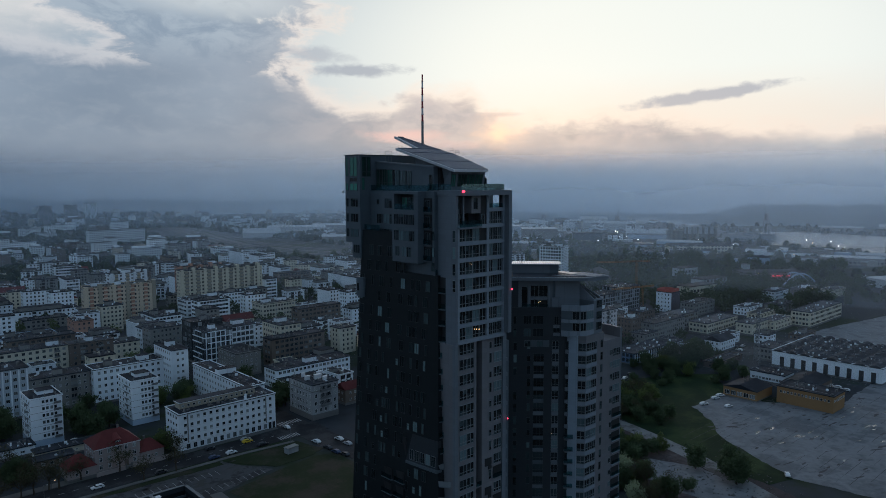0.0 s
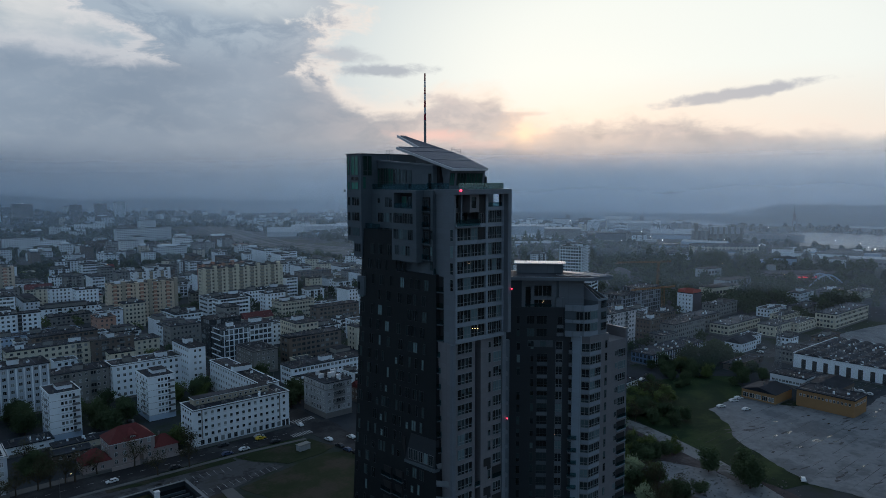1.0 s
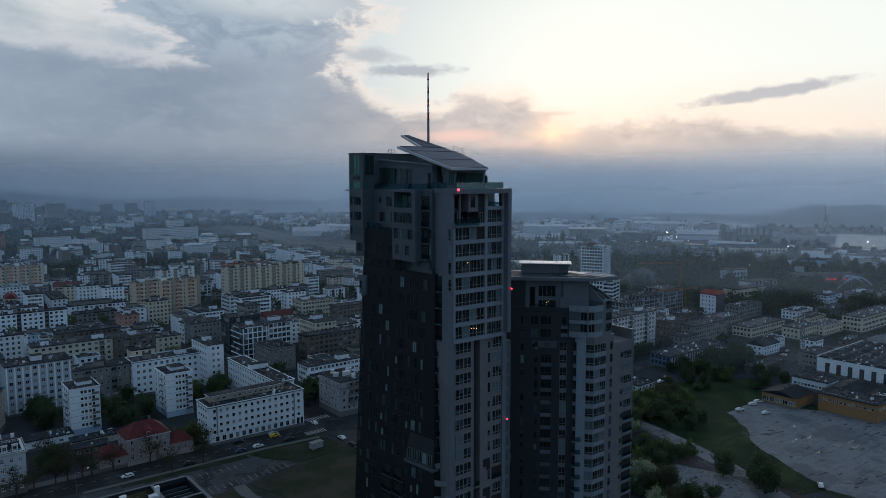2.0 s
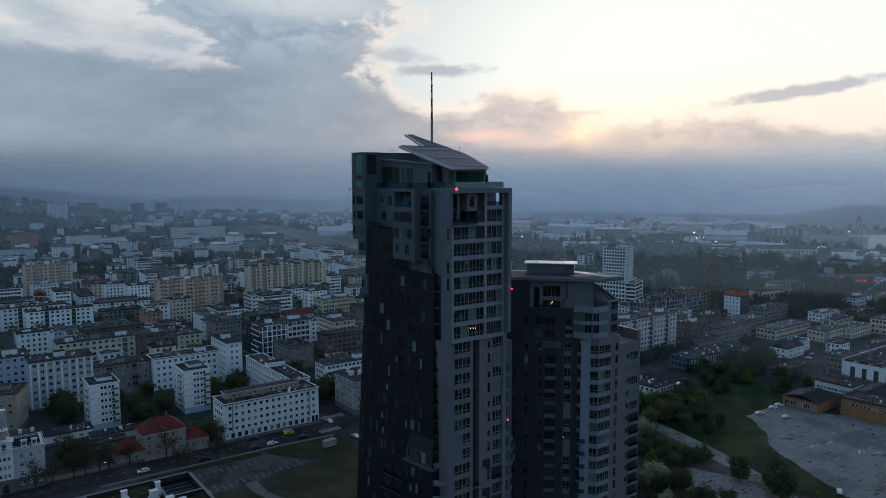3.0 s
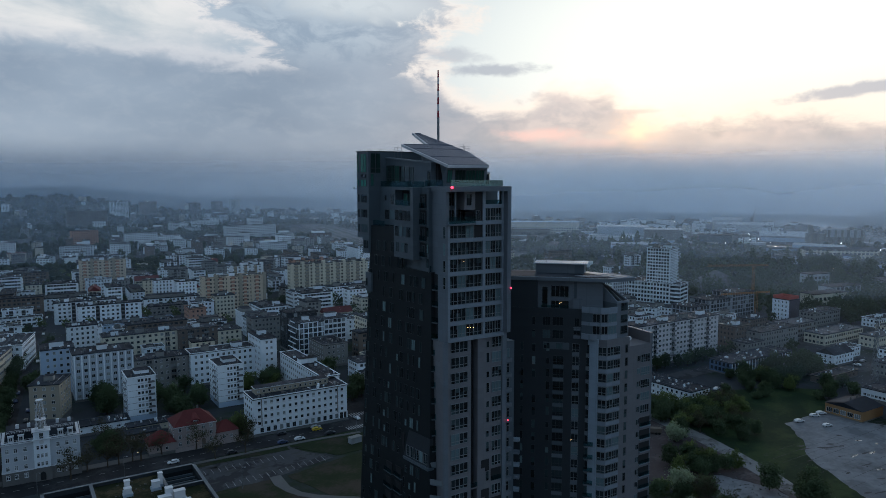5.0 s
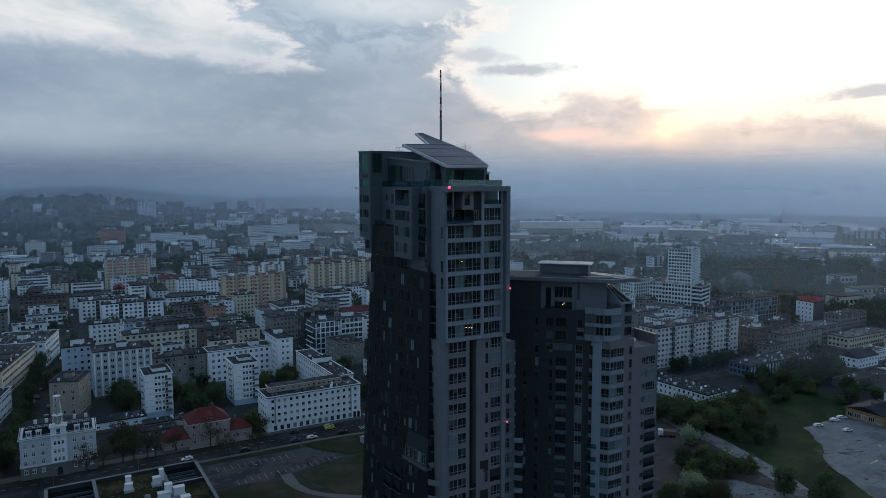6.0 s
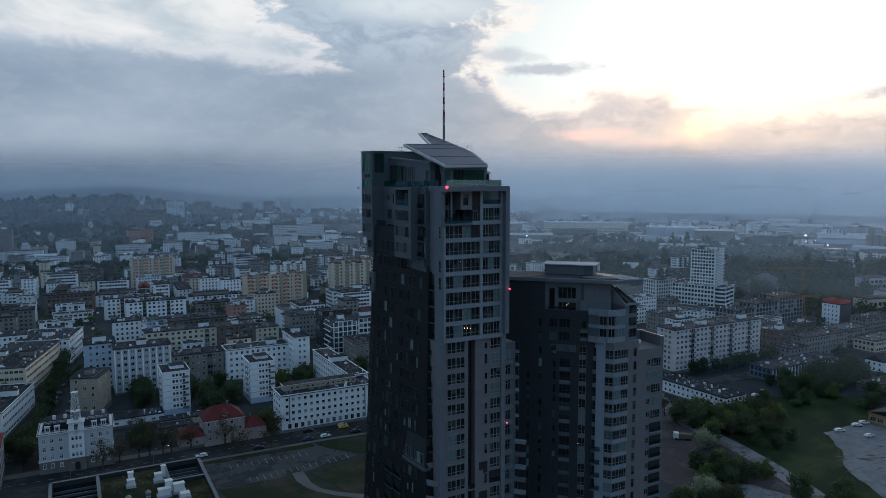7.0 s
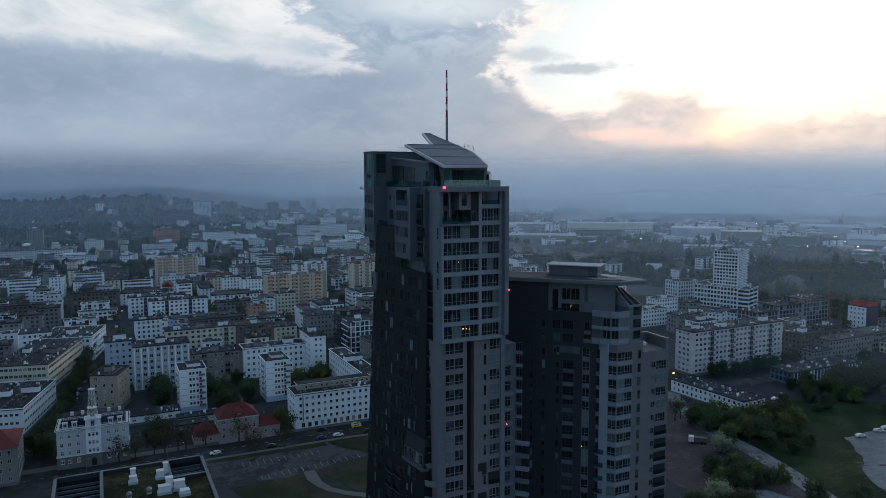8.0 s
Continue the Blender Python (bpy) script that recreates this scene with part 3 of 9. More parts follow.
sheet("meadow", [(300, 214), (335, 214), (361, 206), (384, 187), (352, 168), (346, 168), (318, 167), (306, 153), (285, 133), (274, 112), (267, 100), (255, 104), (258, 130), (268, 160), (282, 190)], 0.06, GRASS, "dark green meadow beside the yard", "meadow", worn=1.3)
sheet("earth", [(215, 90), (252, 92), (260, 130), (270, 165), (292, 240), (280, 250), (225, 220)], 0.05, DIRT, "churned bare earth with rubble", "earth", worn=1.3)
ribbon("track", [(300, 252), (286, 228), (275, 203), (271, 174), (266.5, 156), (261, 138), (253, 119), (242, 96)], 8.0, 0.10, TRACKM, "broken pale concrete track", "track")
sheet("yard", [(228, 150), (246, 146), (252, 128), (244, 104), (226, 104)], 0.09, LOT, "broken concrete slabs in the earth", "yard", worn=1.3)
BASINS = [[(1212, 525), (1208, 486), (1194, 433), (1172, 368), (1180, 318), (1150, 230), (1480, 240), (1521, 424), (1544, 518), (1528, 599), (1470, 650)],
          [(1564, 965), (1503, 847), (1549, 775), (1652, 878), (1719, 945), (1774, 1060), (1735, 1162)],
          [(1009, 612), (1015, 580), (1127, 639), (1106, 660), (1055, 740)]]
sheet("water", BASINS[0], 0.12, WATER, "still harbour water that mirrors the bright sky", "water")
sheet("water", BASINS[1], 0.12, WATER, "far harbour basin that mirrors the bright sky", "water")
sheet("water", BASINS[2], 0.12, WATER, "narrow dock basin", "water")
for off, wd in ((0, 9), (17, 5), (32, 12), (52, 5), (66, 7), (-16, 4)):
    ribbon("railway", [(650 + off * 0.6, 1620), (612 + off * 0.9, 1440), (566 + off, 1250), (545 + off, 1120), (556 + off * 1.1, 980), (600 + off * 1.2, 860), (690 + off, 740)], wd, 0.08 + 0.004 * (off % 5), PAVING, "pale railway track in a wide fan", "railway")

# painted marks on the street
bm = bmesh.new()
for i in range(46):
    box(bm, -60 + i * 4.6, -58 + i * 4.6, 270.0, 270.18, 0.0, 0.075)
tagged(part("lane_marking", bm, LINE), "broken white centre line on the asphalt", "road marking", "", "structure")
bm = bmesh.new()
for i in range(9):
    box(bm, 157.4 + i * 1.3, 158.1 + i * 1.3, 279.5, 283.5, 0.0, 0.075)
    box(bm, 149.0 + i * 1.1, 149.6 + i * 1.1, 264.0, 267.6, 0.0, 0.08)
tagged(part("zebra_crossing", bm, LINE), "white zebra stripes at the junction", "road marking", "", "structure")
bm = bmesh.new()
for i in range(16):
    box(bm, 88 + i * 2.6, 88.14 + i * 2.6, 232.6 + i * 0.33, 236.8 + i * 0.33, 0.0, 0.085)
for i in range(12):
    box(bm, 84 + i * 2.7, 84.14 + i * 2.7, 248.0, 252.4, 0.0, 0.085)
tagged(part("bay_marking", bm, LINE), "faded white parking bay lines", "road marking", "", "structure")


# ---- the tall tower ----
T1 = tagged(root("residential_tower", 105, 118), "tall dark grey residential tower with slanted rooftop and striped mast", "tower", "twin towers")


def xd(y, z):
    """x of the dark facade, which leans inward as it rises."""
    return 97.6 - 0.125 * (y - 108.0) - 0.045 * (90.0 - z)


bm = bmesh.new()
prism(bm, [(xd(104, 0), 104), (112, 104.6), (115, 132.2), (xd(132, 0), 132)], [(xd(107.8, 90.5), 107.8), (112, 107.8), (115, 130.4), (xd(130.6, 90.5), 130.6)], 0, 90.5)
prism(bm, [(xd(119.6, 90.5), 119.6), (112, 119.6), (112, 130.5), (xd(130.5, 90.5), 130.5)], [(xd(119.6, 99), 119.6), (112, 119.6), (112, 130.3), (xd(130.3, 99), 130.3)], 90.4, 99)
part("wall", bm, DARK, T1, "anthracite panel cladding", True)


def west(x, y, z):
    """A pose on a wall at this x that looks west."""
    return along((x, 200.0), (x, 0.0), 200.0 - y, z)


IN1 = pose_of(T1).inverted()


def put1(me, m, name="window"):
    return piece(name, me, T1, IN1 @ m)


# outlying box low on the crown side
bm = bmesh.new()
box(bm, xd(131, 86) - 0.25, 97.0, 128.9, 131.6, 84.0, 88.3)
part("side_box", bm, MIDGREY, T1, "small graphite side box", True)
put1(window_mesh(0.7, 1.8, 1, 1, FRAME_D, PANE_T), west(xd(131, 86) - 0.26, 130.9, 85.2))

# slot with loggias between the dark facade and the grey front
corner = lambda z: 104.0 + 3.8 * z / 90.5
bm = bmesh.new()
# the slot's shade is painted by a near-black back panel
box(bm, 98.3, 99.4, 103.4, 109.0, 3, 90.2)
part("loggia_recess", bm, BLACK, T1, "near-black backing that paints the shade of the slot", True)
for k in range(26):
    z = 3.2 + 3.35 * k
    yc = corner(z)
    bm = bmesh.new()
    slab = [(xd(yc, z) + 0.12, yc + 0.1), (97.95, 103.4 if z < 50 else 106.0), (98.6, 103.4 if z < 50 else 106.0), (98.6, yc + 0.1)]
    prism(bm, slab, slab, z - 0.14, z + 0.14)
    floor_slab = part("loggia_floor", bm, MIDGREY if z > 53 else GREY, T1, "", True)
    bm = bmesh.new()
    a, b = Vector(slab[0]), Vector(slab[1])
    d = (b - a).normalized() * 0.05
    e = Vector((-d.y, d.x))
    strip = [tuple(a - e), tuple(b - e), tuple(b + e), tuple(a + e)]
    prism(bm, strip, strip, z + 0.14, z + 1.15)
    part("railing", bm, GLASS if z > 53 else FRAME, floor_slab, "", True)

# tall windows scattered over the dark facade
rng = random.Random(4)
lean = Matrix(((0.125, 0.992, 0.045, 0), (-0.992, 0.125, 0, 0), (0, 0, 1, 0), (0, 0, 0, 1)))
narrow, pair, single = window_mesh(0.72, 2.25, 1, 1, FRAME_D, PANE_D), window_mesh(1.3, 2.25, 2, 1, FRAME_D, PANE_D), window_mesh(0.8, 1.5, 1, 2, FRAME_D, PANE_D)
for k in range(28):
    z = 93.6 - 3.35 * k
    if z > 91:
        cols = [127.2, 124.7, 121.5]
    elif z > 88:
        cols = [127.4, 124.5, 121.9, 118.0, 116.6]
    elif z > 73:
        cols = [129.9, 126.8, 124.2, 121.3, 117.8, 114.9, 113.3, 110.7]
    else:
        cols = [129.9, 127.1, 124.6, 122.6, 121.2, 118.3, 116.7, 114.4, 112.4, 110.4]
    shift = (0.0, 0.45, -0.25, 0.3)[k % 4]
    for j, y in enumerate(cols):
        if rng.random() < 0.06 or z < 0.6:
            continue
        if 47.5 < z < 54.5 and y < 115.5 or z < 50 and 116 < y < 123:
            continue
        yy = y + shift + rng.uniform(-0.15, 0.15)
        kind = rng.choice((pair, pair, narrow)) if z > 73 else rng.choice((pair, narrow, narrow, pair, single))
        put1(kind, Matrix.Translation((xd(yy, z) - 0.01, yy, z)) @ lean)
# balconies low in the dark facade, their deep shade painted as near-black sheets
for k in range(5):
    z = 44.8 - 3.35 * k
    for y0, y1 in ((118.9, 122.3), (115.4, 118.5)):
        x0 = xd((y0 + y1) / 2, z)
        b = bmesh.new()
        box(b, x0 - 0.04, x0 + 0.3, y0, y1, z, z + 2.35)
        o = part("balcony_opening", b, BLACK, T1, "near-black sheet that paints the shade of a balcony opening", True)
        b = bmesh.new()
        box(b, x0 - 0.3, x0 + 0.2, y0 - 0.1, y1 + 0.1, z - 0.2, z)
        part("slab", b, MIDGREY, o, "", True)
        b = bmesh.new()
        box(b, x0 - 0.28, x0 - 0.24, y0, y1, z, z + 0.95)
        part("railing", b, GLASS, o, "", True)
# terrace cut into the dark facade, its ledge and glazed back wall
bm = bmesh.new()
y0, y1 = 106.3, 115.0
prism(bm, [(xd(y0, 50) - 0.55, y0 - 0.3), (97, y0 - 0.3), (97, y1), (xd(y1, 50) - 0.3, y1)], [(xd(y0, 50) - 0.55, y0 - 0.3), (97, y0 - 0.3), (97, y1), (xd(y1, 50) - 0.3, y1)], 49.6, 50.2)
ledge_t = part("terrace", bm, MIDGREY, T1, "graphite terrace ledge", True)
bm = bmesh.new()
prism(bm, [(xd(y0, 50) - 0.1, y0), (97, y0), (97, y1), (xd(y1, 50) - 0.1, y1)], [(xd(y0, 56) - 0.04, y0), (97, y0), (97, y1 - 1.5), (xd(y1 - 1.5, 56) - 0.04, y1 - 1.5)], 50.2, 56.2)
part("terrace_wall", bm, DARK_B, ledge_t, "slate wall behind the terrace", True)
for j in range(5):
    y = 113.4 - j * 1.5
    put1(window_mesh(1.2, 2.3, 2, 1, FRAME, PANE_D), Matrix.Translation((xd(y, 50.6) - 0.13, y, 50.6)) @ lean)
bm = bmesh.new()
box(bm, xd(115.6, 53) - 0.05, 97, 115.0, 116.2, 50.2, 55.0)
part("terrace_end", bm, BLACK, ledge_t, "", True)

# middle section above the dark facade
bm = bmesh.new()
box(bm, 97.5, 114.8, 108.6, 130.2, 90.4, 107.72)
part("wall", bm, MIDGREY, T1, "graphite panel cladding", True)
put1(window_mesh(2.6, 2.2, 4, 1, FRAME_M, PANE_T), west(97.49, 123.7, 103.9))
put1(window_mesh(0.9, 1.2, 1, 1, FRAME_M, PANE_T), west(97.49, 127.4, 104.7))
for z in (100.5, 97.2):
    for y in (126.7, 124.4, 122.1):
        put1(window_mesh(2.1, 2.15, 4, 1, FRAME_M, PANE_T), west(97.49, y, z))
put1(window_mesh(1.5, 2.1, 2, 1, FRAME_M, PANE_T), west(97.49, 123.6, 93.9))
for z in (97.7, 94.3, 91.3):
    put1(window_mesh(0.9, 1.9, 1, 1, FRAME_D, PANE_D), west(97.49, 109.05, z))
# projecting bay with a loggia at its top
bm = bmesh.new()
box(bm, 95.5, 97.6, 111.5, 119.9, 92.8, 103.9)
box(bm, 95.5, 97.6, 111.5, 119.9, 107.15, 107.72)
box(bm, 95.5, 97.6, 111.5, 112.8, 103.9, 107.15)
box(bm, 95.5, 97.6, 119.2, 119.9, 103.9, 107.15)
bay = part("bay", bm, MIDGREY, T1, "projecting graphite bay with a corner loggia", True)
bm = bmesh.new()
box(bm, 95.55, 95.6, 112.8, 119.2, 103.9, 105.0)
part("railing", bm, GLASS, bay, "glass balustrade", True)
bm = bmesh.new()
# near-black back sheet paints the loggia's shade
box(bm, 97.3, 97.49, 112.8, 119.2, 103.9, 107.15)
part("recess", bm, BLACK, bay, "", True)
for y in (117.8, 115.9, 114.0):
    put1(window_mesh(1.7, 2.4, 2, 1, FRAME_M, PANE_G), west(97.29, y, 104.0))
for z in (100.75, 97.35):
    for y in (118.5, 116.8, 115.1, 113.4):
        put1(window_mesh(1.6, 2.2, 3, 1, FRAME_M, PANE_T), west(95.49, y, z))
for y, w0, cols in ((118.2, 1.3, 2), (115.9, 1.5, 3), (114.4, 1.4, 2)):
    put1(window_mesh(w0, 2.1, cols, 1, FRAME_M, PANE_T), west(95.49, y, 94.0))
# stacked corner loggias beside the bay
for k, z in enumerate((93.2, 96.55, 99.9, 103.25)):
    bm = bmesh.new()
    # loggia depth is only a near-black sheet, its shade put into colour
    box(bm, 97.2, 97.49, 109.4, 111.5, z + 0.3, z + 3.1)
    dark_l = part("loggia", bm, BLACK, T1, "near-black sheet for the shade in a corner loggia", True)
    bm = bmesh.new()
    box(bm, 96.9, 97.5, 109.2, 111.5, z, z + 0.28)
    part("slab", bm, MIDGREY, dark_l, "", True)
    bm = bmesh.new()
    box(bm, 96.95, 97.0, 109.3, 111.5, z + 0.28, z + 1.3)
    part("railing", bm, GLASS, dark_l, "", True)
    put1(window_mesh(1.5, 2.3, 2, 1, FRAME_M, PANE_T), west(97.19, 110.4, z + 0.4))

# box at the corner of the crown
bm = bmesh.new()
prism(bm, [(94.65, 130.2), (112, 130.2), (112, 135.2), (94.0, 134.9)], [(94.65, 130.2), (112, 130.2), (112, 135.2), (94.0, 134.9)], 96.1, 115.6)
prism(bm, [(94.65, 130.2), (112, 130.2), (112, 133.0), (94.3, 132.9)], [(94.65, 130.2), (112, 130.2), (112, 133.0), (94.3, 132.9)], 92.6, 96.1)
crown = part("crown_box", bm, MIDGREY, T1, "projecting graphite corner box", True)
face_a, face_b = (93.99, 134.9), (94.64, 130.2)
for z, h in ((110.9, 4.3), (107.7, 1.7)):
    for at, w0, cols in ((0.62, 0.8, 1), (2.75, 2.4, 2)):
        put1(window_mesh(w0, h, cols, 1, FRAME_M, PANE_H, 0.1), along(face_a, face_b, at, z))
put1(window_mesh(2.4, 0.9, 2, 1, FRAME_M, PANE_T, 0.1), along(face_a, face_b, 2.75, 109.7))
put1(window_mesh(2.5, 4.5, 2, 2, FRAME_M, PANE_H, 0.1, 0.14, 0.24), along((94.65, 130.19), (112, 130.19), 1.75, 110.8))
put1(window_mesh(0.8, 2.7, 1, 1, FRAME_M, PANE_G), along((94.65, 130.19), (112, 130.19), 0.9, 107.9))
for z in (104.1, 100.7, 97.3):
    put1(window_mesh(0.8, 1.9, 1, 1, FRAME_M, PANE_T), along(face_a, face_b, 0.7, z))
    put1(window_mesh(2.4, 1.9, 3, 1, FRAME_M, PANE_T), along(face_a, face_b, 2.9, z))
put1(window_mesh(1.9, 1.9, 3, 1, FRAME_M, PANE_T), along((94.27, 132.9), (94.64, 130.2), 1.4, 93.7))
bm = bmesh.new()
rim_c = [(94.5, 130.05), (112.2, 130.05), (112.2, 135.4), (93.85, 135.1)]
prism(bm, rim_c, rim_c, 115.6, 115.75)
part("coping", bm, FRAME_D, T1, "dark metal coping", True)
bm = bmesh.new()
box(bm, 92.9, 94.1, 134.2, 134.3, 107.3, 107.42)
box(bm, 92.75, 93.1, 134.1, 134.4, 107.2, 107.7)
part("wall_camera", bm, STEEL, T1, "small dark camera arm", True)
for x, y in ((94.3, 133.8), (95.4, 130.4), (97.6, 130.4), (100.6, 130.4)):
    bm = bmesh.new()
    tube(bm, x, y, 115.7, 116.2, 0.05, 0.03, 6)
    part("lightning_rod", bm, STEEL, T1, "", True)

# penthouse wall behind the terrace
pent = lambda x, y: 114.1 - (130.3 - y) * 0.075
bm = bmesh.new()
plan = [(99.8, 111.4), (103.5, 111.4), (103.5, 130.2), (99.2, 130.2)]
prism(bm, plan, plan, 107.7, pent)
ph = part("penthouse", bm, MIDGREY, T1, "graphite penthouse wall with tall glazing", True)
bm = bmesh.new()
edge_p = [(99.5, 111.1), (100.5, 111.1), (99.9, 130.2), (98.9, 130.2)]
prism(bm, edge_p, edge_p, lambda x, y: pent(x, y), lambda x, y: pent(x, y) + 0.3)
part("coping", bm, GREY, ph, "grey metal coping", True)
pa, pb = (99.18, 130.2), (99.78, 111.4)
for at, w0, h, mt in ((0.75, 1.1, 4.6, PANE_H), (1.85, 0.9, 4.6, PANE_G), (3.1, 1.5, 4.6, PANE_H), (4.9, 1.9, 4.5, PANE_G), (7.0, 2.1, 4.4, PANE_D), (9.2, 2.1, 4.2, PANE_D), (11.2, 1.6, 4.1, PANE_D)):
    put1(window_mesh(w0, h, 2, 2, FRAME_D, mt, 0.09, 0.1, 0.35), along(pa, pb, at, 107.9))
put1(window_mesh(1.0, 3.2, 1, 1, FRAME_D, PANE_D), along(pa, pb, 18.0, 108.0))
# slanted wing wall that comes down to the terrace
bm = bmesh.new()
fin = [(98.6, 119.4), (99.4, 119.4), (99.2, 129.4), (98.5, 129.4)]
prism(bm, fin, fin, 107.72, lambda x, y: 108.2 + max(0.0, (123.5 - y)) * 0.16)
part("terrace_fin", bm, MIDGREY, T1, "low slanted terrace wall", True)

# slanted roof on its own storey
slope = lambda x, y: 112.15 + 0.277 * (y - 105.7)
rim = [(100.3, 105.7), (110.8, 106.2), (113.4, 117.0), (112.9, 123.0), (112.3, 128.0), (111.5, 134.4), (109.2, 136.0), (106.1, 123.8), (99.4, 123.4)]
bm = bmesh.new()
prism(bm, rim, rim, lambda x, y: slope(x, y) - 0.5, slope)
roof = part("roof", bm, FRAME_L, T1, "slanted roof plate with light metal edge", True)
for lo, hi in ((106.1, 112.4), (112.6, 119.4), (119.6, 123.1), (124.0, 135.0)):
    left = lambda y: 100.3 - 0.9 * (y - 105.7) / 17.7 + 0.5 if y < 123.5 else 106.2 + 3.0 * (y - 123.8) / 12.2 + 0.5
    right = lambda y: float(np.interp(y, (106.2, 117.0, 123.0, 128.0, 134.4), (110.8, 113.4, 112.9, 112.3, 111.5))) - 0.4
    bend = [y for y in (117.0, 123.0, 128.0) if lo < y < hi]
    poly = [(left(lo), lo), (right(lo), lo), *((right(y), y) for y in bend), (right(hi), hi), (left(hi), hi)]
    bm = bmesh.new()
    prism(bm, poly, poly, slope, lambda x, y: slope(x, y) + 0.09)
    panel = part("roof_panel", bm, ROOFING, roof, "dark blue-grey roof sheet", True)
    for i in range(1, 18):
        x0, x1 = left(lo + 0.1), right(lo + 0.1)
        x2, x3 = left(hi - 0.1), right(hi - 0.1)
        xa, xb = x0 + (x1 - x0) * i / 18, x2 + (x3 - x2) * i / 18
        b = bmesh.new()
        seam = [(xa - 0.02, lo + 0.1), (xa + 0.02, lo + 0.1), (xb + 0.02, hi - 0.1), (xb - 0.02, hi - 0.1)]
        prism(b, seam, seam, slope, lambda x, y: slope(x, y) + 0.115)
        part("seam", b, ROOFING, panel, "", True)
    b = bmesh.new()
    ledge = [(left(hi), hi - 0.18), (right(hi - 0.2), hi - 0.18), (right(hi - 0.2), hi), (left(hi), hi)]
    prism(b, ledge, ledge, slope, lambda x, y: slope(x, y) + 0.2)
    part("snow_guard", b, ROOFING, panel, "", True)
bm = bmesh.new()
foot = [(101.5, 108.3), (111.3, 108.3), (113.2, 118), (111.2, 126), (108, 126), (103.9, 121), (102.6, 113)]
head = [(101.4, 107.7), (111.5, 107.7), (113.6, 118), (111.4, 126), (108, 126), (102.9, 121), (101.3, 112.2)]
prism(bm, foot, head, 107.7, lambda x, y: slope(x, y) - 0.5)
top = part("top_storey", bm, GREY, T1, "set-back grey top storey with slanted glazing", True)
bm = bmesh.new()
# shade of the gap painted as a near-black box
box(bm, 101.0, 103.6, 110.6, 113.4, 107.7, 112.5)
part("door_recess", bm, BLACK, top, "near-black box for the shade in the gap beside the penthouse", True)
tilt = pose(0, 0, 0, 8.5, 0, 0)
for x, w0, cols in ((102.15, 1.2, 2), (104.7, 2.5, 3), (107.2, 2.4, 3), (109.6, 2.2, 3)):
    put1(window_mesh(w0, 2.6, cols, 1, FRAME_D, PANE_G, 0.08, 0.09), Matrix.Translation((x, 108.12, 108.7)) @ tilt)
bm = bmesh.new()
prism(bm, [(112.0, 107.8), (113.4, 109.5), (114.4, 117.0), (112.5, 117.0)], [(112.0, 107.8), (113.4, 109.5), (114.4, 117.0), (112.5, 117.0)], 107.7, lambda x, y: 110.4 + 0.2 * (y - 107.8))
part("stair_wing", bm, MIDGREY, top, "graphite stair wing beside the slanted roof", True)
bm = bmesh.new()
for x, y in ((112.6, 118.2), (113.9, 118.4), (112.4, 119.8), (113.5, 119.9)):
    box(bm, x, x + 0.06, y, y + 0.06, slope(x, y), slope(x, y) + 1.1)
for z in (0.6, 1.1):
    box(bm, 112.6, 113.96, 118.2, 118.26, 115.6 + z, 115.65 + z)
    box(bm, 112.4, 113.56, 119.8, 119.86, 116.1 + z, 116.15 + z)
part("roof_rail", bm, STEEL, T1, "small steel guard rail", True)
bm = bmesh.new()
for x in (100.2, 101.0, 101.9):
    box(bm, x, x + 0.06, 128.0, 128.06, 113.9, 116.6)
for z in (115.8, 116.5):
    box(bm, 100.2, 101.95, 128.0, 128.05, z, z + 0.05)
part("roof_rail", bm, STEEL, T1, "small steel guard rail", True)


bm = bmesh.new()
tube(bm, 113.0, 130.0, 107.7, 124.0, 0.34, 0.28)
mast = part("mast", bm, STEEL, T1, "steel mast foot", True)
for i in range(7):
    bm = bmesh.new()
    z = 124.0 + i * 1.55
    tube(bm, 113.0, 130.0, z, z + 1.55, 0.25 - i * 0.012, 0.24 - i * 0.012)
    tube(bm, 113.0, 130.0, z - 0.08, z + 0.08, 0.32 - i * 0.012, 0.32 - i * 0.012)
    part("band", bm, MASTW if i % 2 else MASTR, mast, "white painted band" if i % 2 else "red painted band", True)

# grey front block, upper part
LEVEL = [77.2 + 3.35 * k for k in range(9)]
bm = bmesh.new()
box(bm, 98.4, 112.4, 103.0, 109.2, 76.75, 100.5)
box(bm, 106.9, 112.4, 103.0, 109.2, 100.5, 104.0)
box(bm, 106.9, 109.6, 105.6, 109.2, 104.0, 107.0)
box(bm, 98.4, 106.9, 106.2, 109.2, 100.5, 107.0)
front = part("front_wall", bm, GREY, T1, "light grey panel front", True)
for z in LEVEL[:8]:
    bm = bmesh.new()
    box(bm, 98.35, 112.2, 102.55, 103.0, z - 0.42, z + 0.34)
    part("spandrel", bm, LIGHT_G, front, "", True)
bm = bmesh.new()
box(bm, 106.8, 112.2, 102.55, 103.0, LEVEL[8] - 0.42, LEVEL[8] + 0.34)
part("spandrel", bm, LIGHT_G, front, "", True)
for x0, x1, z1 in ((98.36, 98.85, 101.0), (106.75, 107.4, 107.0), (111.5, 112.0, 107.0)):
    bm = bmesh.new()
    box(bm, x0, x1, 102.58, 103.0, 77.6, z1)
    part("pier", bm, LIGHT_G, front, "", True)
M = IN1
w1 = window_mesh(0.95, 2.4, 1, 2, FRAME, PANE_D, 0.07, 0.07, 0.3)
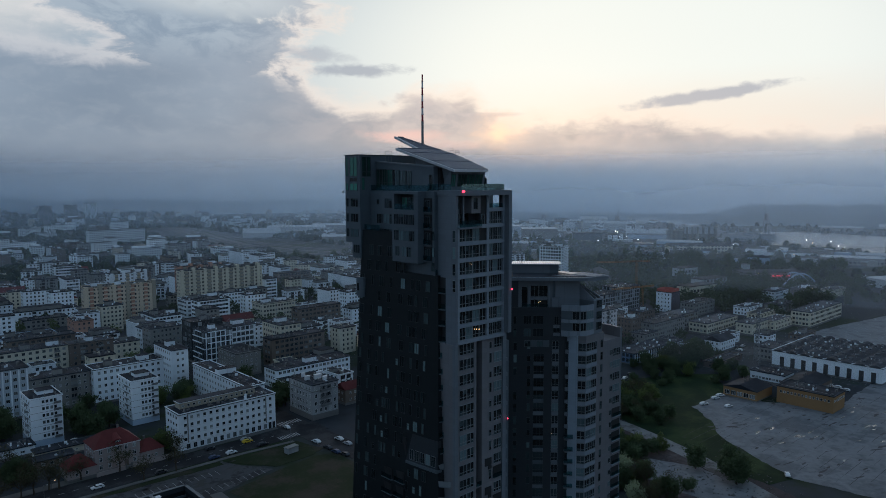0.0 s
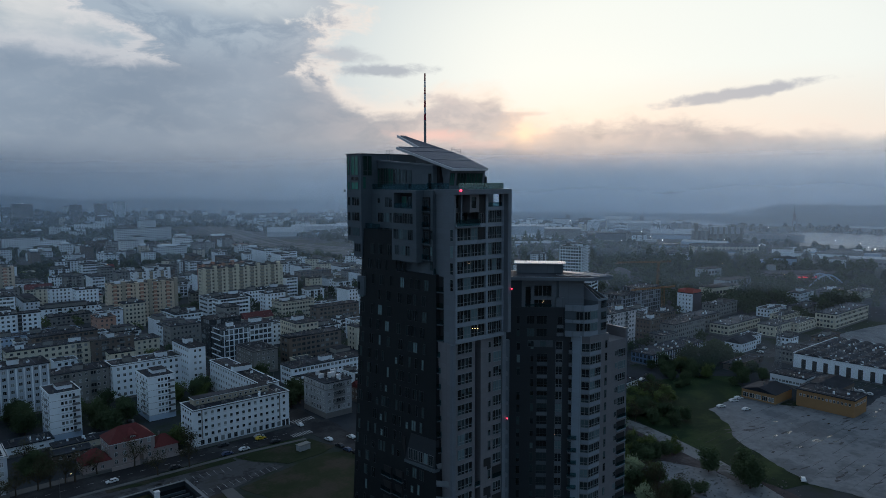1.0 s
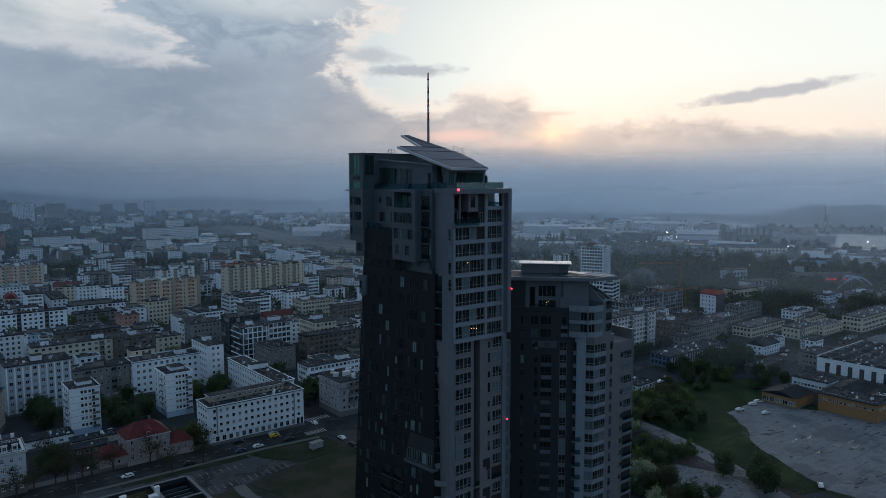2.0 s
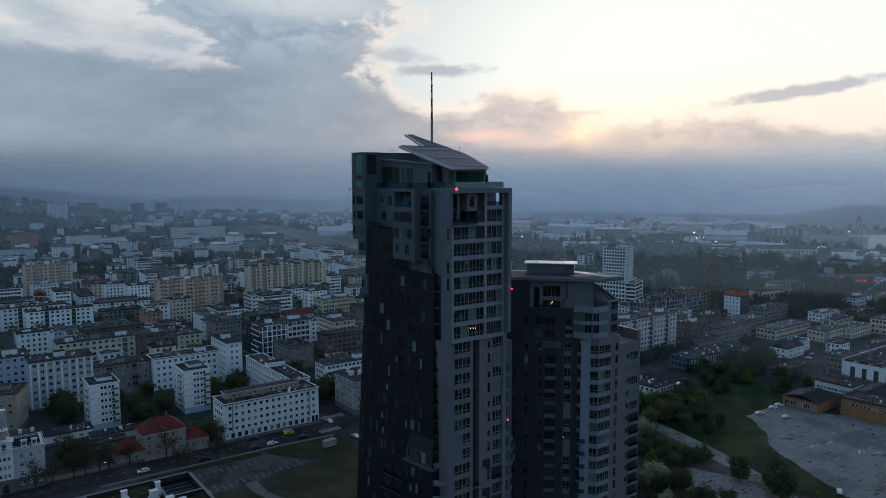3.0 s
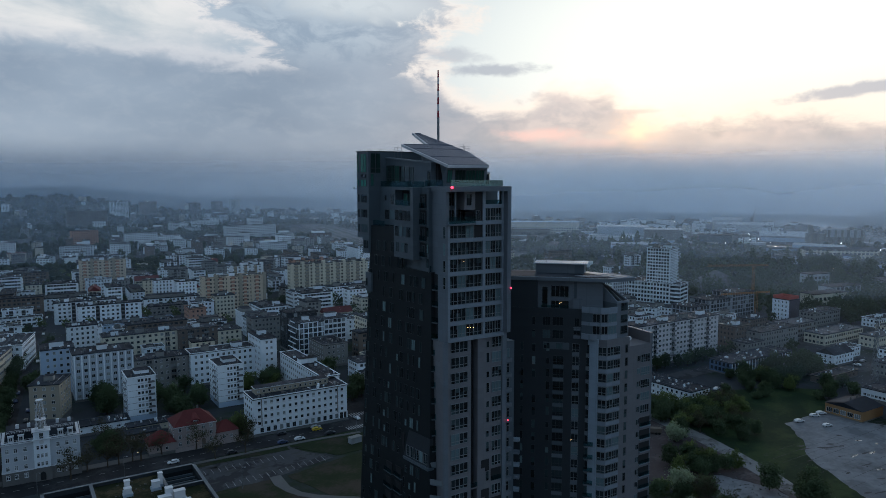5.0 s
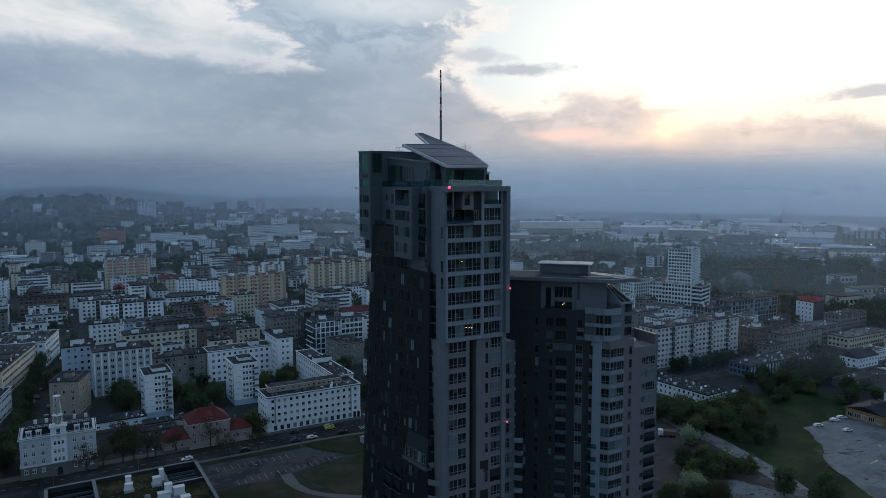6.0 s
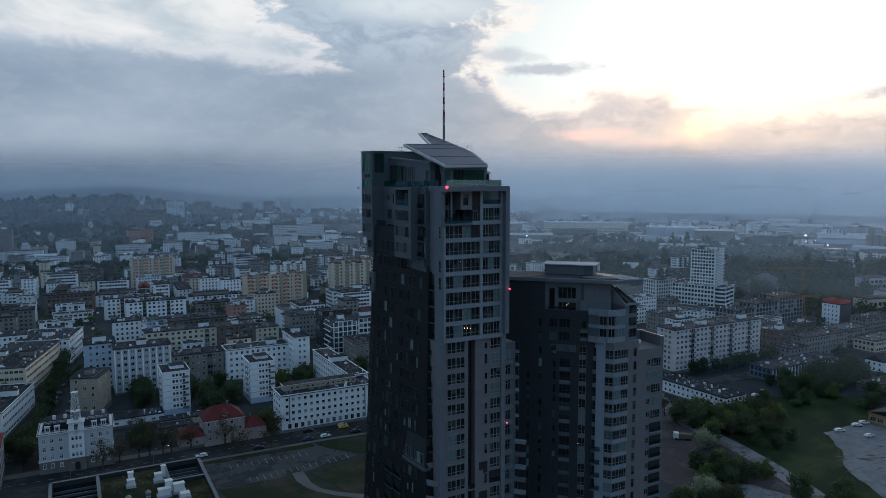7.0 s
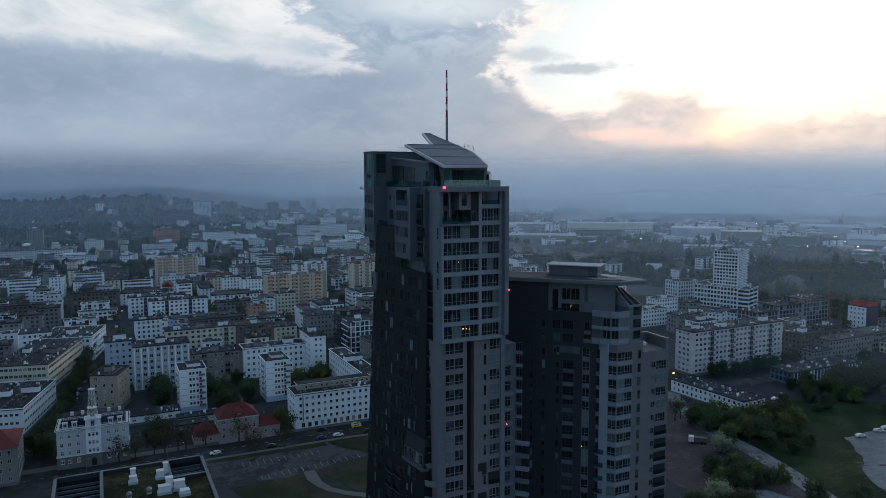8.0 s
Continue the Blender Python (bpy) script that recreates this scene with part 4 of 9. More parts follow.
for k in range(8):
    z = LEVEL[k] + 0.35
    for i in range(4):
        # each bay of the ribbon is a window of its own
        if k == 7 or k == 6 and i == 3:
            continue
        put1(window_mesh(1.95, 2.56, 2, 2, FRAME, PANE_T, 0.08, 0.12, 0.28), Matrix.Translation((99.85 + i * 1.96, 102.98, z)))
    for i in range(3):
        put1(window_mesh(1.36, 2.56, 2, 2, FRAME, PANE_T, 0.08, 0.12, 0.28), Matrix.Translation((108.1 + i * 1.37, 102.98, z)))
    if 2 < k < 7:
        put1(w1, west(97.89, 103.2, z))
# loggias of the two top floors
bm = bmesh.new()
box(bm, 98.1, 112.95, 101.3, 109.2, 106.95, 107.95)
part("roof_slab", bm, GREY, T1, "projecting grey roof slab", True)
bm = bmesh.new()
box(bm, 112.0, 112.95, 101.3, 104.2, 77.6, 106.95)
part("pillar", bm, GREY, T1, "slender pillar that frames the front", True)
bm = bmesh.new()
box(bm, 97.9, 98.4, 102.6, 105.7, 76.75, 106.95)
part("side_wall", bm, GREY, T1, "blank grey side wall", True)
bm = bmesh.new()
box(bm, 98.2, 104.6, 101.9, 106.2, 100.3, 100.65)
deck = part("balcony", bm, GREY, T1, "grey balcony slab", True)
bm = bmesh.new()
box(bm, 98.25, 104.5, 101.92, 101.96, 100.65, 102.0)
part("railing", bm, GLASS, deck, "glass balustrade", True)
bm = bmesh.new()
box(bm, 98.5, 98.9, 103.0, 103.4, 100.65, 106.95)
box(bm, 100.2, 100.55, 103.0, 103.4, 100.65, 106.95)
part("column", bm, GREY, deck, "", True)
bm = bmesh.new()
box(bm, 102.3, 104.9, 102.7, 106.2, 103.3, 106.95)
part("hanging_room", bm, MAUVE, T1, "warm grey hanging room over the balcony", True)
M = pose_of(T1).inverted()
piece("window", window_mesh(1.3, 2.4, 1, 1, FRAME, PANE_T), T1, M @ Matrix.Translation((103.4, 102.69, 104.1)))
for x, w0 in ((99.5, 1.5), (101.4, 1.6), (103.6, 2.6)):
    piece("window", window_mesh(w0, 2.3, 2, 1, FRAME, PANE_T), T1, M @ Matrix.Translation((x, 106.19, 100.9)))
    if x < 102:
        piece("window", window_mesh(w0, 2.6, 2, 1, FRAME, PANE_T), T1, M @ Matrix.Translation((x, 106.19, 104.0)))
bm = bmesh.new()
# near-black sheet flush with the wall paints a shaded slot
box(bm, 104.9, 106.75, 102.9, 103.02, 97.5, 106.95)
part("slot", bm, BLACK, T1, "", True)
piece("window", window_mesh(1.0, 2.2, 2, 1, FRAME, PANE_T), T1, M @ Matrix.Translation((105.7, 102.88, 100.9)))
piece("window", window_mesh(2.4, 2.5, 3, 1, FRAME, PANE_T), T1, M @ Matrix.Translation((108.2, 105.59, 104.2)))
bm = bmesh.new()
box(bm, 107.4, 112.0, 102.7, 102.74, 104.0, 105.2)
part("railing", bm, GLASS, T1, "glass balustrade", True)

# grey front block, lower part
bm = bmesh.new()
box(bm, 97.6, 104.3, 103.2, 108, 0, 76.75)
low = part("lower_front", bm, MAUVE, T1, "warm grey lower front", True)
bm = bmesh.new()
box(bm, 106.0, 112.6, 103.2, 108, 0, 76.75)
part("lower_front", bm, MAUVE, T1, "warm grey lower front", True)
bm = bmesh.new()
box(bm, 97.4, 98.3, 102.5, 103.2, 0, 76.7)
part("edge_column", bm, GREY, low, "grey edge strip", True)
bm = bmesh.new()
box(bm, 112.1, 113.2, 102.9, 104.0, 0, 77.6)
part("edge_column", bm, GREY, low, "grey edge strip", True)
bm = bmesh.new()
# back of the slot coloured near-black to deepen its shade
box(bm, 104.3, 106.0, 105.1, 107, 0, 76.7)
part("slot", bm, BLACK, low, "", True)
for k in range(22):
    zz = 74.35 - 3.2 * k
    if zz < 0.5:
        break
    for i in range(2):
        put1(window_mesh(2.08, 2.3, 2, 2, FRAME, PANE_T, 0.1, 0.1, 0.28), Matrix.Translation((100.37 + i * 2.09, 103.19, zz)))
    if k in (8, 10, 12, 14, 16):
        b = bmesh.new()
        # no hollow here: a near-black sheet on the wall paints its shade
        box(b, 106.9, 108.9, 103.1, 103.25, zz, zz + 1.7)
        o = part("balcony_opening", b, BLACK, T1, "near-black sheet that paints the shade of a balcony opening", True)
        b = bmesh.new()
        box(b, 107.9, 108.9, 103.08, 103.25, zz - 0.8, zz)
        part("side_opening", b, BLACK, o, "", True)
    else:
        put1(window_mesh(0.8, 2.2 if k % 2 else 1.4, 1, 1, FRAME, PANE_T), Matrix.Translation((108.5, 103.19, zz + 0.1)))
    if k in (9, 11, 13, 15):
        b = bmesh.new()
        # shade of the wide opening, painted as a near-black sheet
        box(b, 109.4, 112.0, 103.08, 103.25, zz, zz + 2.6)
        o = part("balcony_opening", b, BLACK, T1, "near-black sheet that paints the shade of a balcony opening", True)
        b = bmesh.new()
        box(b, 109.4, 112.0, 102.95, 103.0, zz, zz + 1.0)
        part("railing", b, GLASS, o, "", True)
    else:
        put1(window_mesh(2.5, 2.3, 3, 2, FRAME, PANE_T, 0.1, 0.1, 0.28), Matrix.Translation((110.75, 103.19, zz)))
    if k % 3 == 1:
        put1(window_mesh(0.8, 2.2, 1, 1, FRAME, PANE_D), along((104.31, 105.2), (104.31, 103.2), 1.0, zz))
for z in (45.0, 25.0):
    b = bmesh.new()
    box(b, 104.2, 106.1, 103.2, 105.2, z - 0.3, z)
    o = part("balcony", b, MAUVE, T1, "", True)
    b = bmesh.new()
    box(b, 104.2, 106.1, 103.22, 103.27, z, z + 1.0)
    part("railing", b, GLASS, o, "", True)
# rear body so that the tower is closed, and the low wing between the towers
bm = bmesh.new()
box(bm, 112.0, 118.0, 106.5, 124.0, 0, 74.2)
wing = part("wing", bm, MIDGREY, T1, "graphite wing between the towers", True)
for k in range(21):
    z = 70.6 - 3.35 * k
    if z > 0.5:
        piece("window", window_mesh(2.2, 2.1, 3, 2, FRAME, PANE_T), T1, M @ Matrix.Translation((115.6, 106.49, z)))
        b = bmesh.new()
        box(b, 114.2, 117.0, 105.9, 106.5, z - 0.9, z - 0.1)
        part("spandrel", b, PALE if k > 11 else GREY, wing, "", True)

# glass balustrade of the roof terrace
panel = bmesh.new()
box(panel, 0.02, 1.36, -0.02, 0.02, 0.05, 1.25)
panel = mesh_of("railing_panel", panel, GLASS)
for i in range(9):
    piece("railing_panel", panel, T1, M @ Matrix.Translation((98.9 + i * 1.4, 102.3, 107.95)))
for i in range(4):
    piece("railing_panel", panel, T1, M @ pose(111.5, 102.3 + i * 1.4, 107.95, 0, 0, 90))
for i in range(5):
    piece("railing_panel", panel, T1, M @ pose(98.6, 110.4 - i * 1.4 + 1.4, 107.95, 0, 0, -90))
for i in range(14):
    piece("railing_panel", panel, T1, M @ pose(97.62, 130.0 - i * 1.4, 107.72, 0, 0, -90))
for i in range(5):
    piece("railing_panel", panel, T1, M @ pose(97.75, 119.2 - i * 1.4 - 4.2, 90.5, 0, 0, -90))
for i in range(4):
    piece("railing_panel", panel, T1, M @ pose(95.6, 130 - i * 1.4, 99.0, 0, 0, -90))
for x in (105.2, 106.4, 107.6, 108.9):
    bm = bmesh.new()
    tube(bm, x, 103.6, 107.95, 108.3, 0.28, 0.42)
    p = tagged(part("planter", bm, PALE), "pale round planter on the roof terrace", "planter", "terrace planters")


def obstruction_light(x, y, z, size=0.27):
    r = tagged(root("obstruction_light", x, y, z), "glowing red obstruction light on the tower", "warning light", "obstruction lights")
    bm = bmesh.new()
    bmesh.ops.create_icosphere(bm, subdivisions=2, radius=size, matrix=pose(0, 0, 0.2))
    part("bulb", bm, RED_LIGHT, r, "red glowing globe")
    bm = bmesh.new()
    tube(bm, 0, 0, -0.25, 0.1, 0.12, 0.12)
    part("socket", bm, STEEL, r)


obstruction_light(98.2, 100.85, 107.6)
obstruction_light(112.9, 101.1, 86.7, 0.17)
obstruction_light(113.4, 102.6, 57.9, 0.16)


# puddles and pale patches on the concrete yard
rng = random.Random(15)
bm = bmesh.new()
for i in range(46):
    cx, cy = rng.uniform(290, 380), rng.uniform(66, 140)
    rx, ry, a0 = rng.uniform(0.7, 3.0), rng.uniform(0.3, 0.8), rng.uniform(-0.35, 0.1)
    ring = []
    for j in range(12):
        a = j * math.tau / 12
        u0, v0 = rx * math.cos(a) * rng.uniform(0.7, 1.2), ry * math.sin(a) * rng.uniform(0.7, 1.2)
        ring.append(bm.verts.new((cx + u0 * math.cos(a0) - v0 * math.sin(a0), cy + u0 * math.sin(a0) + v0 * math.cos(a0), 0.094)))
    bm.faces.new(ring)
tagged(part("puddles", bm, WATER), "shallow puddles that mirror the sky on the yard", "puddles", "", "stuff")
bm = bmesh.new()
for i in range(60):
    cx, cy = rng.uniform(288, 400), rng.uniform(60, 140)
    rx, ry, a0 = rng.uniform(0.8, 5.0), rng.uniform(0.08, 0.35), rng.uniform(-0.5, 0.1)
    ring = []
    for j in range(9):
        a = j * math.tau / 9
        u0, v0 = rx * math.cos(a) * rng.uniform(0.6, 1.2), ry * math.sin(a) * rng.uniform(0.6, 1.2)
        ring.append(bm.verts.new((cx + u0 * math.cos(a0) - v0 * math.sin(a0), cy + u0 * math.sin(a0) + v0 * math.cos(a0), 0.088)))
    bm.faces.new(ring)
tagged(part("tar_patches", bm, PLINTH), "dark tar patches and seams on the yard", "tar patches", "", "stuff")

bm = bmesh.new()
for i in range(150):
    cx, cy = rng.uniform(274, 420), rng.uniform(40, 150)
    rx, ry, a0 = rng.uniform(0.6, 3.8), rng.uniform(0.2, 0.9), rng.uniform(-0.6, 0.2)
    ring = []
    for j in range(11):
        a = j * math.tau / 11
        u0, v0 = rx * math.cos(a) * rng.uniform(0.5, 1.25), ry * math.sin(a) * rng.uniform(0.5, 1.25)
        ring.append(bm.verts.new((cx + u0 * math.cos(a0) - v0 * math.sin(a0), cy + u0 * math.sin(a0) + v0 * math.cos(a0), 0.091)))
    bm.faces.new(ring)
for i in range(26):
    # joints between the poured bays
    y = 40 + i * 4.4
    for x in range(276, 430, 9):
        if rng.random() < 0.6:
            box(bm, x, x + 9, y - 0.06 + rng.uniform(-0.1, 0.1), y + 0.06, 0.03, 0.0895)
tagged(part("yard_stains", bm, STAIN), "dark oil stains and joints on the yard", "stains", "", "stuff")

bm = bmesh.new()
for i in range(46):
    cx, cy = rng.uniform(64, 124), rng.uniform(238, 258)
    rx, ry = rng.uniform(0.6, 3.6), rng.uniform(0.3, 1.2)
    ring = []
    for j in range(11):
        a = j * math.tau / 11
        ring.append(bm.verts.new((cx + rx * math.cos(a) * rng.uniform(0.6, 1.2), cy + ry * math.sin(a) * rng.uniform(0.6, 1.2), 0.078)))
    bm.faces.new(ring)
tagged(part("asphalt_patches", bm, BLACK), "dark repair patches on the car park", "asphalt patches", "", "stuff")

# rubble on the bare earth
bm = bmesh.new()
for i in range(900):
    f = rng.random()
    cx, cy = rng.uniform(216, 262) + f * 18, 98 + f * 130 + rng.uniform(-8, 8)
    q = rng.uniform(0.08, 0.38) * (2.0 if rng.random() < 0.05 else 1.0)
    m = pose(cx, cy, 0.1, rng.uniform(-30, 30), rng.uniform(-30, 30), rng.uniform(0, 180))
    v = [bm.verts.new(m @ Vector((x * q * rng.uniform(0.6, 1.2), y * q * rng.uniform(0.5, 1.0), z * q * 0.5))) for x in (-1, 1) for y in (-1, 1) for z in (-1, 1)]
    for f4 in ((0, 1, 3, 2), (4, 6, 7, 5), (0, 4, 5, 1), (2, 3, 7, 6), (1, 5, 7, 3), (0, 2, 6, 4)):
        bm.faces.new([v[j] for j in f4])
tagged(part("rubble", bm, PAVING), "scattered broken concrete rubble on bare earth", "rubble", "", "stuff")

# ---- the lower tower ----
T2 = tagged(root("residential_tower", 145, 118), "lower dark grey residential tower with flat canopy roof", "tower", "twin towers")
M = pose_of(T2).inverted()
bm = bmesh.new()
prism(bm, [(123, 127), (141.6, 108.4), (143.4, 109.2), (150.8, 109.2), (150.8, 128), (123, 140)], [(123, 127), (141.6, 108.4), (143.4, 109.2), (150.8, 109.2), (150.8, 128), (123, 140)], 0, 78.0)
prism(bm, [(123, 127), (133.0, 117.0), (137, 121), (137, 134), (123, 140)], [(123, 127), (133.0, 117.0), (137, 121), (137, 134), (123, 140)], 78.0, 85.0)
part("wall", bm, DARK_B, T2, "anthracite panel cladding", True)
bm = bmesh.new()
prism(bm, [(141.7, 108.3), (142.15, 105.4), (143.3, 103.75), (150.8, 103.75), (150.8, 112), (144, 112)], [(141.7, 108.3), (142.15, 105.4), (143.3, 103.75), (150.8, 103.75), (150.8, 112), (144, 112)], 0, 71.6)
front2 = part("front_wall", bm, MAUVE, T2, "warm grey front", True)
bm = bmesh.new()
prism(bm, [(141.55, 108.25), (142.0, 105.35), (142.3, 105.4), (141.9, 108.4)], [(141.55, 108.25), (142.0, 105.35), (142.3, 105.4), (141.9, 108.4)], 0, 71.7)
part("pale_panel", bm, PALE, T2, "pale blank panel strip", True)
bm = bmesh.new()
prism(bm, [(150.8, 103.75), (158.4, 103.75), (159.2, 112), (159.2, 126), (150.8, 126)], [(150.8, 103.75), (158.4, 103.75), (159.2, 112), (159.2, 126), (150.8, 126)], 0, 69.2)
prism(bm, [(157.9, 103.75), (158.4, 103.75), (159.2, 112), (158.7, 112)], [(157.9, 103.75), (158.4, 103.75), (159.2, 112), (158.7, 112)], 69.2, 71.8)
prism(bm, [(154.3, 111.6), (158.7, 111.6), (158.7, 112), (154.3, 112)], [(154.3, 111.6), (158.7, 111.6), (158.7, 112), (154.3, 112)], 69.2, 71.8)
part("side_wing", bm, MAUVE, T2, "warm grey lower wing", True)
bm = bmesh.new()
box(bm, 158.4, 158.75, 103.7, 104.2, 0, 71.8)
part("edge_column", bm, GREY, T2, "grey edge strip", True)
IN2 = M
d0, d1 = Vector((133.0, 117.0)), Vector((141.3, 108.7))
u, n = (d1 - d0).normalized(), Vector((0.7071, 0.7071))
a45 = math.degrees(math.atan2(u.y, u.x))


def put2(me, m, name="window"):
    return piece(name, me, T2, IN2 @ m)


def diag(s, w, deep, z0, z1, out=0.0):
    """A slab on the diagonal front: s metres along it, w wide, deep inwards."""
    b = bmesh.new()
    a = d0 + u * s - n * out
    c = a + u * w
    poly = [tuple(a), tuple(c), tuple(c + n * (deep + out)), tuple(a + n * (deep + out))]
    prism(b, poly, poly, z0, z1)
    return b


def on_diag(s, z, back=0.0):
    """A pose on the diagonal front, s metres along it."""
    return pose(*(d0 + u * s + n * back), z, 0, 0, a45)


# rounded upper bay: two glazed floors between pale bands
bm = bmesh.new()
ring = [(140.2, 109.2), (141.4, 106.9), (142.6, 105.2), (144.2, 104.5), (147.0, 104.5), (147.0, 112), (143, 112)]
prism(bm, ring, ring, 71.6, 78.2)
upper = part("upper_bay", bm, MIDGREY, T2, "rounded graphite upper bay", True)
for z0, z1 in ((71.3, 72.7), (74.75, 75.55), (77.75, 79.15)):
    b = bmesh.new()
    poly = [(140.0, 109.0), (141.2, 106.7), (142.45, 105.0), (144.1, 104.25), (147.0, 104.25), (147.0, 104.7), (144.3, 104.7), (142.8, 105.4), (141.6, 107.1), (140.5, 109.2)]
    prism(b, poly, poly, z0, z1)
    part("spandrel", b, LIGHT_G, upper, "pale rounded band", True)
for z in (72.75, 75.6):
    put2(window_mesh(1.75, 2.05, 2, 1, FRAME, PANE_T, 0.09), along((141.38, 106.88), (142.58, 105.18), 1.05, z))
    put2(window_mesh(1.6, 2.05, 2, 1, FRAME, PANE_T, 0.09), along((142.6, 105.19), (144.2, 104.49), 0.88, z))
    put2(window_mesh(2.7, 2.05, 3, 1, FRAME, PANE_T, 0.09), Matrix.Translation((145.6, 104.49, z)))
# wing beside it under a slanted glass roof
bm = bmesh.new()
wing_s = [(147.0, 104.45), (150.75, 104.45), (150.8, 112), (147.0, 112)]
prism(bm, wing_s, wing_s, 71.6, 80.0)
slant = part("slant_wing", bm, GREY, T2, "grey wing under a slanted glass roof", True)
for z in (72.4, 75.1, 78.0):
    put2(window_mesh(2.1, 1.95, 2, 2, FRAME_D, PANE_T, 0.08, 0.08, 0.3), Matrix.Translation((149.4, 104.43, z)))
    put2(window_mesh(2.6, 1.95, 3, 1, FRAME_D, PANE_T), along((150.81, 104.5), (150.81, 112), 2.2, z))
gable = lambda x, y: max(80.1, 80.1 + 0.72 * (y - 104.5) - 0.55 * (x - 147.0))
for x0, x1, y0, mt, up, nm in ((147.05, 150.7, 104.5, BLACK, 0.0, "slant_pane"), (146.85, 147.15, 104.3, LIGHT_G, 0.25, "slant_bar"), (150.5, 150.85, 104.3, LIGHT_G, 0.25, "slant_bar"), (148.7, 148.9, 104.3, FRAME, 0.12, "slant_bar")):
    b = bmesh.new()
    poly = [(x0, y0), (x1, y0), (x1, 111.5), (x0, 111.5)]
    prism(b, poly, poly, 79.9, lambda x, y: gable(x, y) + up)
    part(nm, b, mt, slant, "", True)
b = bmesh.new()
box(b, 146.9, 150.85, 104.25, 104.6, 79.95, 80.4)
part("slant_bar", b, LIGHT_G, slant, "", True)
# set-back top floors under the canopy
part("top_block", diag(-0.2, 1.1, 6, 77.9, 85.1, -1.4), GREY, T2, "", True)
part("top_block", diag(0.9, 1.5, 6, 83.4, 85.1, -1.4), GREY, T2, "", True)
part("top_block", diag(2.4, 0.7, 6, 77.9, 85.1, -1.4), GREY, T2, "", True)
part("top_block", diag(3.1, 4.3, 6, 83.7, 85.1, -1.4), GREY, T2, "", True)
part("top_block", diag(3.1, 4.3, 2.4, 80.0, 80.85, -1.4), GREY, T2, "", True)
part("top_block", diag(7.4, 1.2, 6, 77.9, 85.1, -1.4), GREY, T2, "", True)
# loggia back coloured near-black in place of shade
part("loggia_back", diag(0.9, 6.5, 5, 77.9, 83.7, -2.0), BLACK, T2, "near-black loggia back with the shade painted in", True)
part("dark_jamb", diag(8.6, 0.8, 6, 77.9, 85.1, -1.9), MIDGREY, T2, "", True)
part("step_block", diag(8.5, 2.0, 2.2, 77.9, 80.65, -0.7), GREY, T2, "grey stepped block", True)
bm = bmesh.new()
blank = [(d0 + u * 9.3 + n * 1.5), (d0 + u * 9.3 + n * 1.5) + Vector((5.2, -3.6)), (d0 + u * 9.3 + n * 1.5) + Vector((6.6, 1.0)), (d0 + u * 9.3 + n * 6.0)]
prism(bm, [tuple(p) for p in blank], [tuple(p) for p in blank], 77.9, 85.1)
part("top_drum", bm, GREY, T2, "blank grey top wall", True)
for s0, w0, z, h, mt in ((1.65, 1.4, 78.1, 5.2, PANE_T), (4.2, 2.1, 80.9, 2.7, PANE_T), (6.3, 2.1, 80.9, 2.7, PANE_T), (4.2, 2.1, 78.1, 1.9, PANE_T)):
    put2(window_mesh(w0, h, 2 if w0 > 1.5 else 1, 1, FRAME, mt), on_diag(s0, z, 1.98))
b = diag(0.9, 6.5, 0.06, 78.6, 79.1, -0.5)
part("railing", b, GLASS, T2, "glass balustrade", True)
part("parapet", diag(-6.0, 17.4, 0.3, 77.5, 78.4, 0.12), DARK_B, T2, "dark parapet", True)
# canopy roof with a light edge, open slats at its tip
bm = bmesh.new()
rim2 = [(122.5, 127), (139.6, 109.9), (144.6, 104.6), (151.6, 103.4), (152, 112), (150, 121), (142, 127), (126, 139)]
prism(bm, rim2, rim2, 85.1, 85.85)
canopy = part("canopy", bm, GREY, T2, "flat grey canopy roof", True)
bm = bmesh.new()
for p, q in zip(rim2, rim2[1:4]):
    v = (Vector(q) - Vector(p)).normalized()
    w = Vector((-v.y, v.x)) * 0.28
    poly = [p, q, tuple(Vector(q) + w), tuple(Vector(p) + w)]
    prism(bm, poly, poly, 85.85, 86.0)
part("edge_trim", bm, LIGHT_G, canopy, "light metal roof edge", True)
bm = bmesh.new()
inner = [(124, 127), (140.2, 110.8), (144.4, 106.4), (146.4, 106.0), (147.6, 112), (148, 119), (141.4, 125), (127, 137)]
prism(bm, inner, inner, 85.85, 85.95)
part("roof_felt", bm, FELT, canopy, "dark roofing felt", True)
for i in range(15):
    bm = bmesh.new()
    box(bm, 146.6, 151.2, 104.1 + i * 0.5, 104.32 + i * 0.5, 85.86, 86.12)
    part("slat", bm, LIGHT_G, canopy, "light metal slat" if i == 0 else "", True)
bm = bmesh.new()
# near-black bed paints the shade between the open slats
box(bm, 146.4, 151.4, 103.95, 111.6, 85.84, 85.865)
part("slat_bed", bm, BLACK, canopy, "", True)
for x in (146.5, 148.9, 151.2):
    bm = bmesh.new()
    box(bm, x, x + 0.22, 103.9, 111.6, 85.87, 86.18)
    part("slat_beam", bm, LIGHT_G, canopy, "", True)
for i in range(9):
    bm = bmesh.new()
    a = Vector((141.8, 110.4)) + Vector((0.52, -0.42)) * i
    box(bm, a.x, a.x + 0.16, a.y, a.y + 3.2, 85.96, 86.1)
    part("slat", bm, LIGHT_G, canopy, "", True)
# rooftop plant room
bm = bmesh.new()
prism(bm, [(137.6, 123.2), (145.8, 114.6), (149.6, 118.0), (141.4, 126.6)], [(137.6, 123.2), (145.8, 114.6), (149.6, 118.0), (141.4, 126.6)], 85.9, 88.3)
plant = part("plant_room", bm, GREY, T2, "grey rooftop plant room", True)
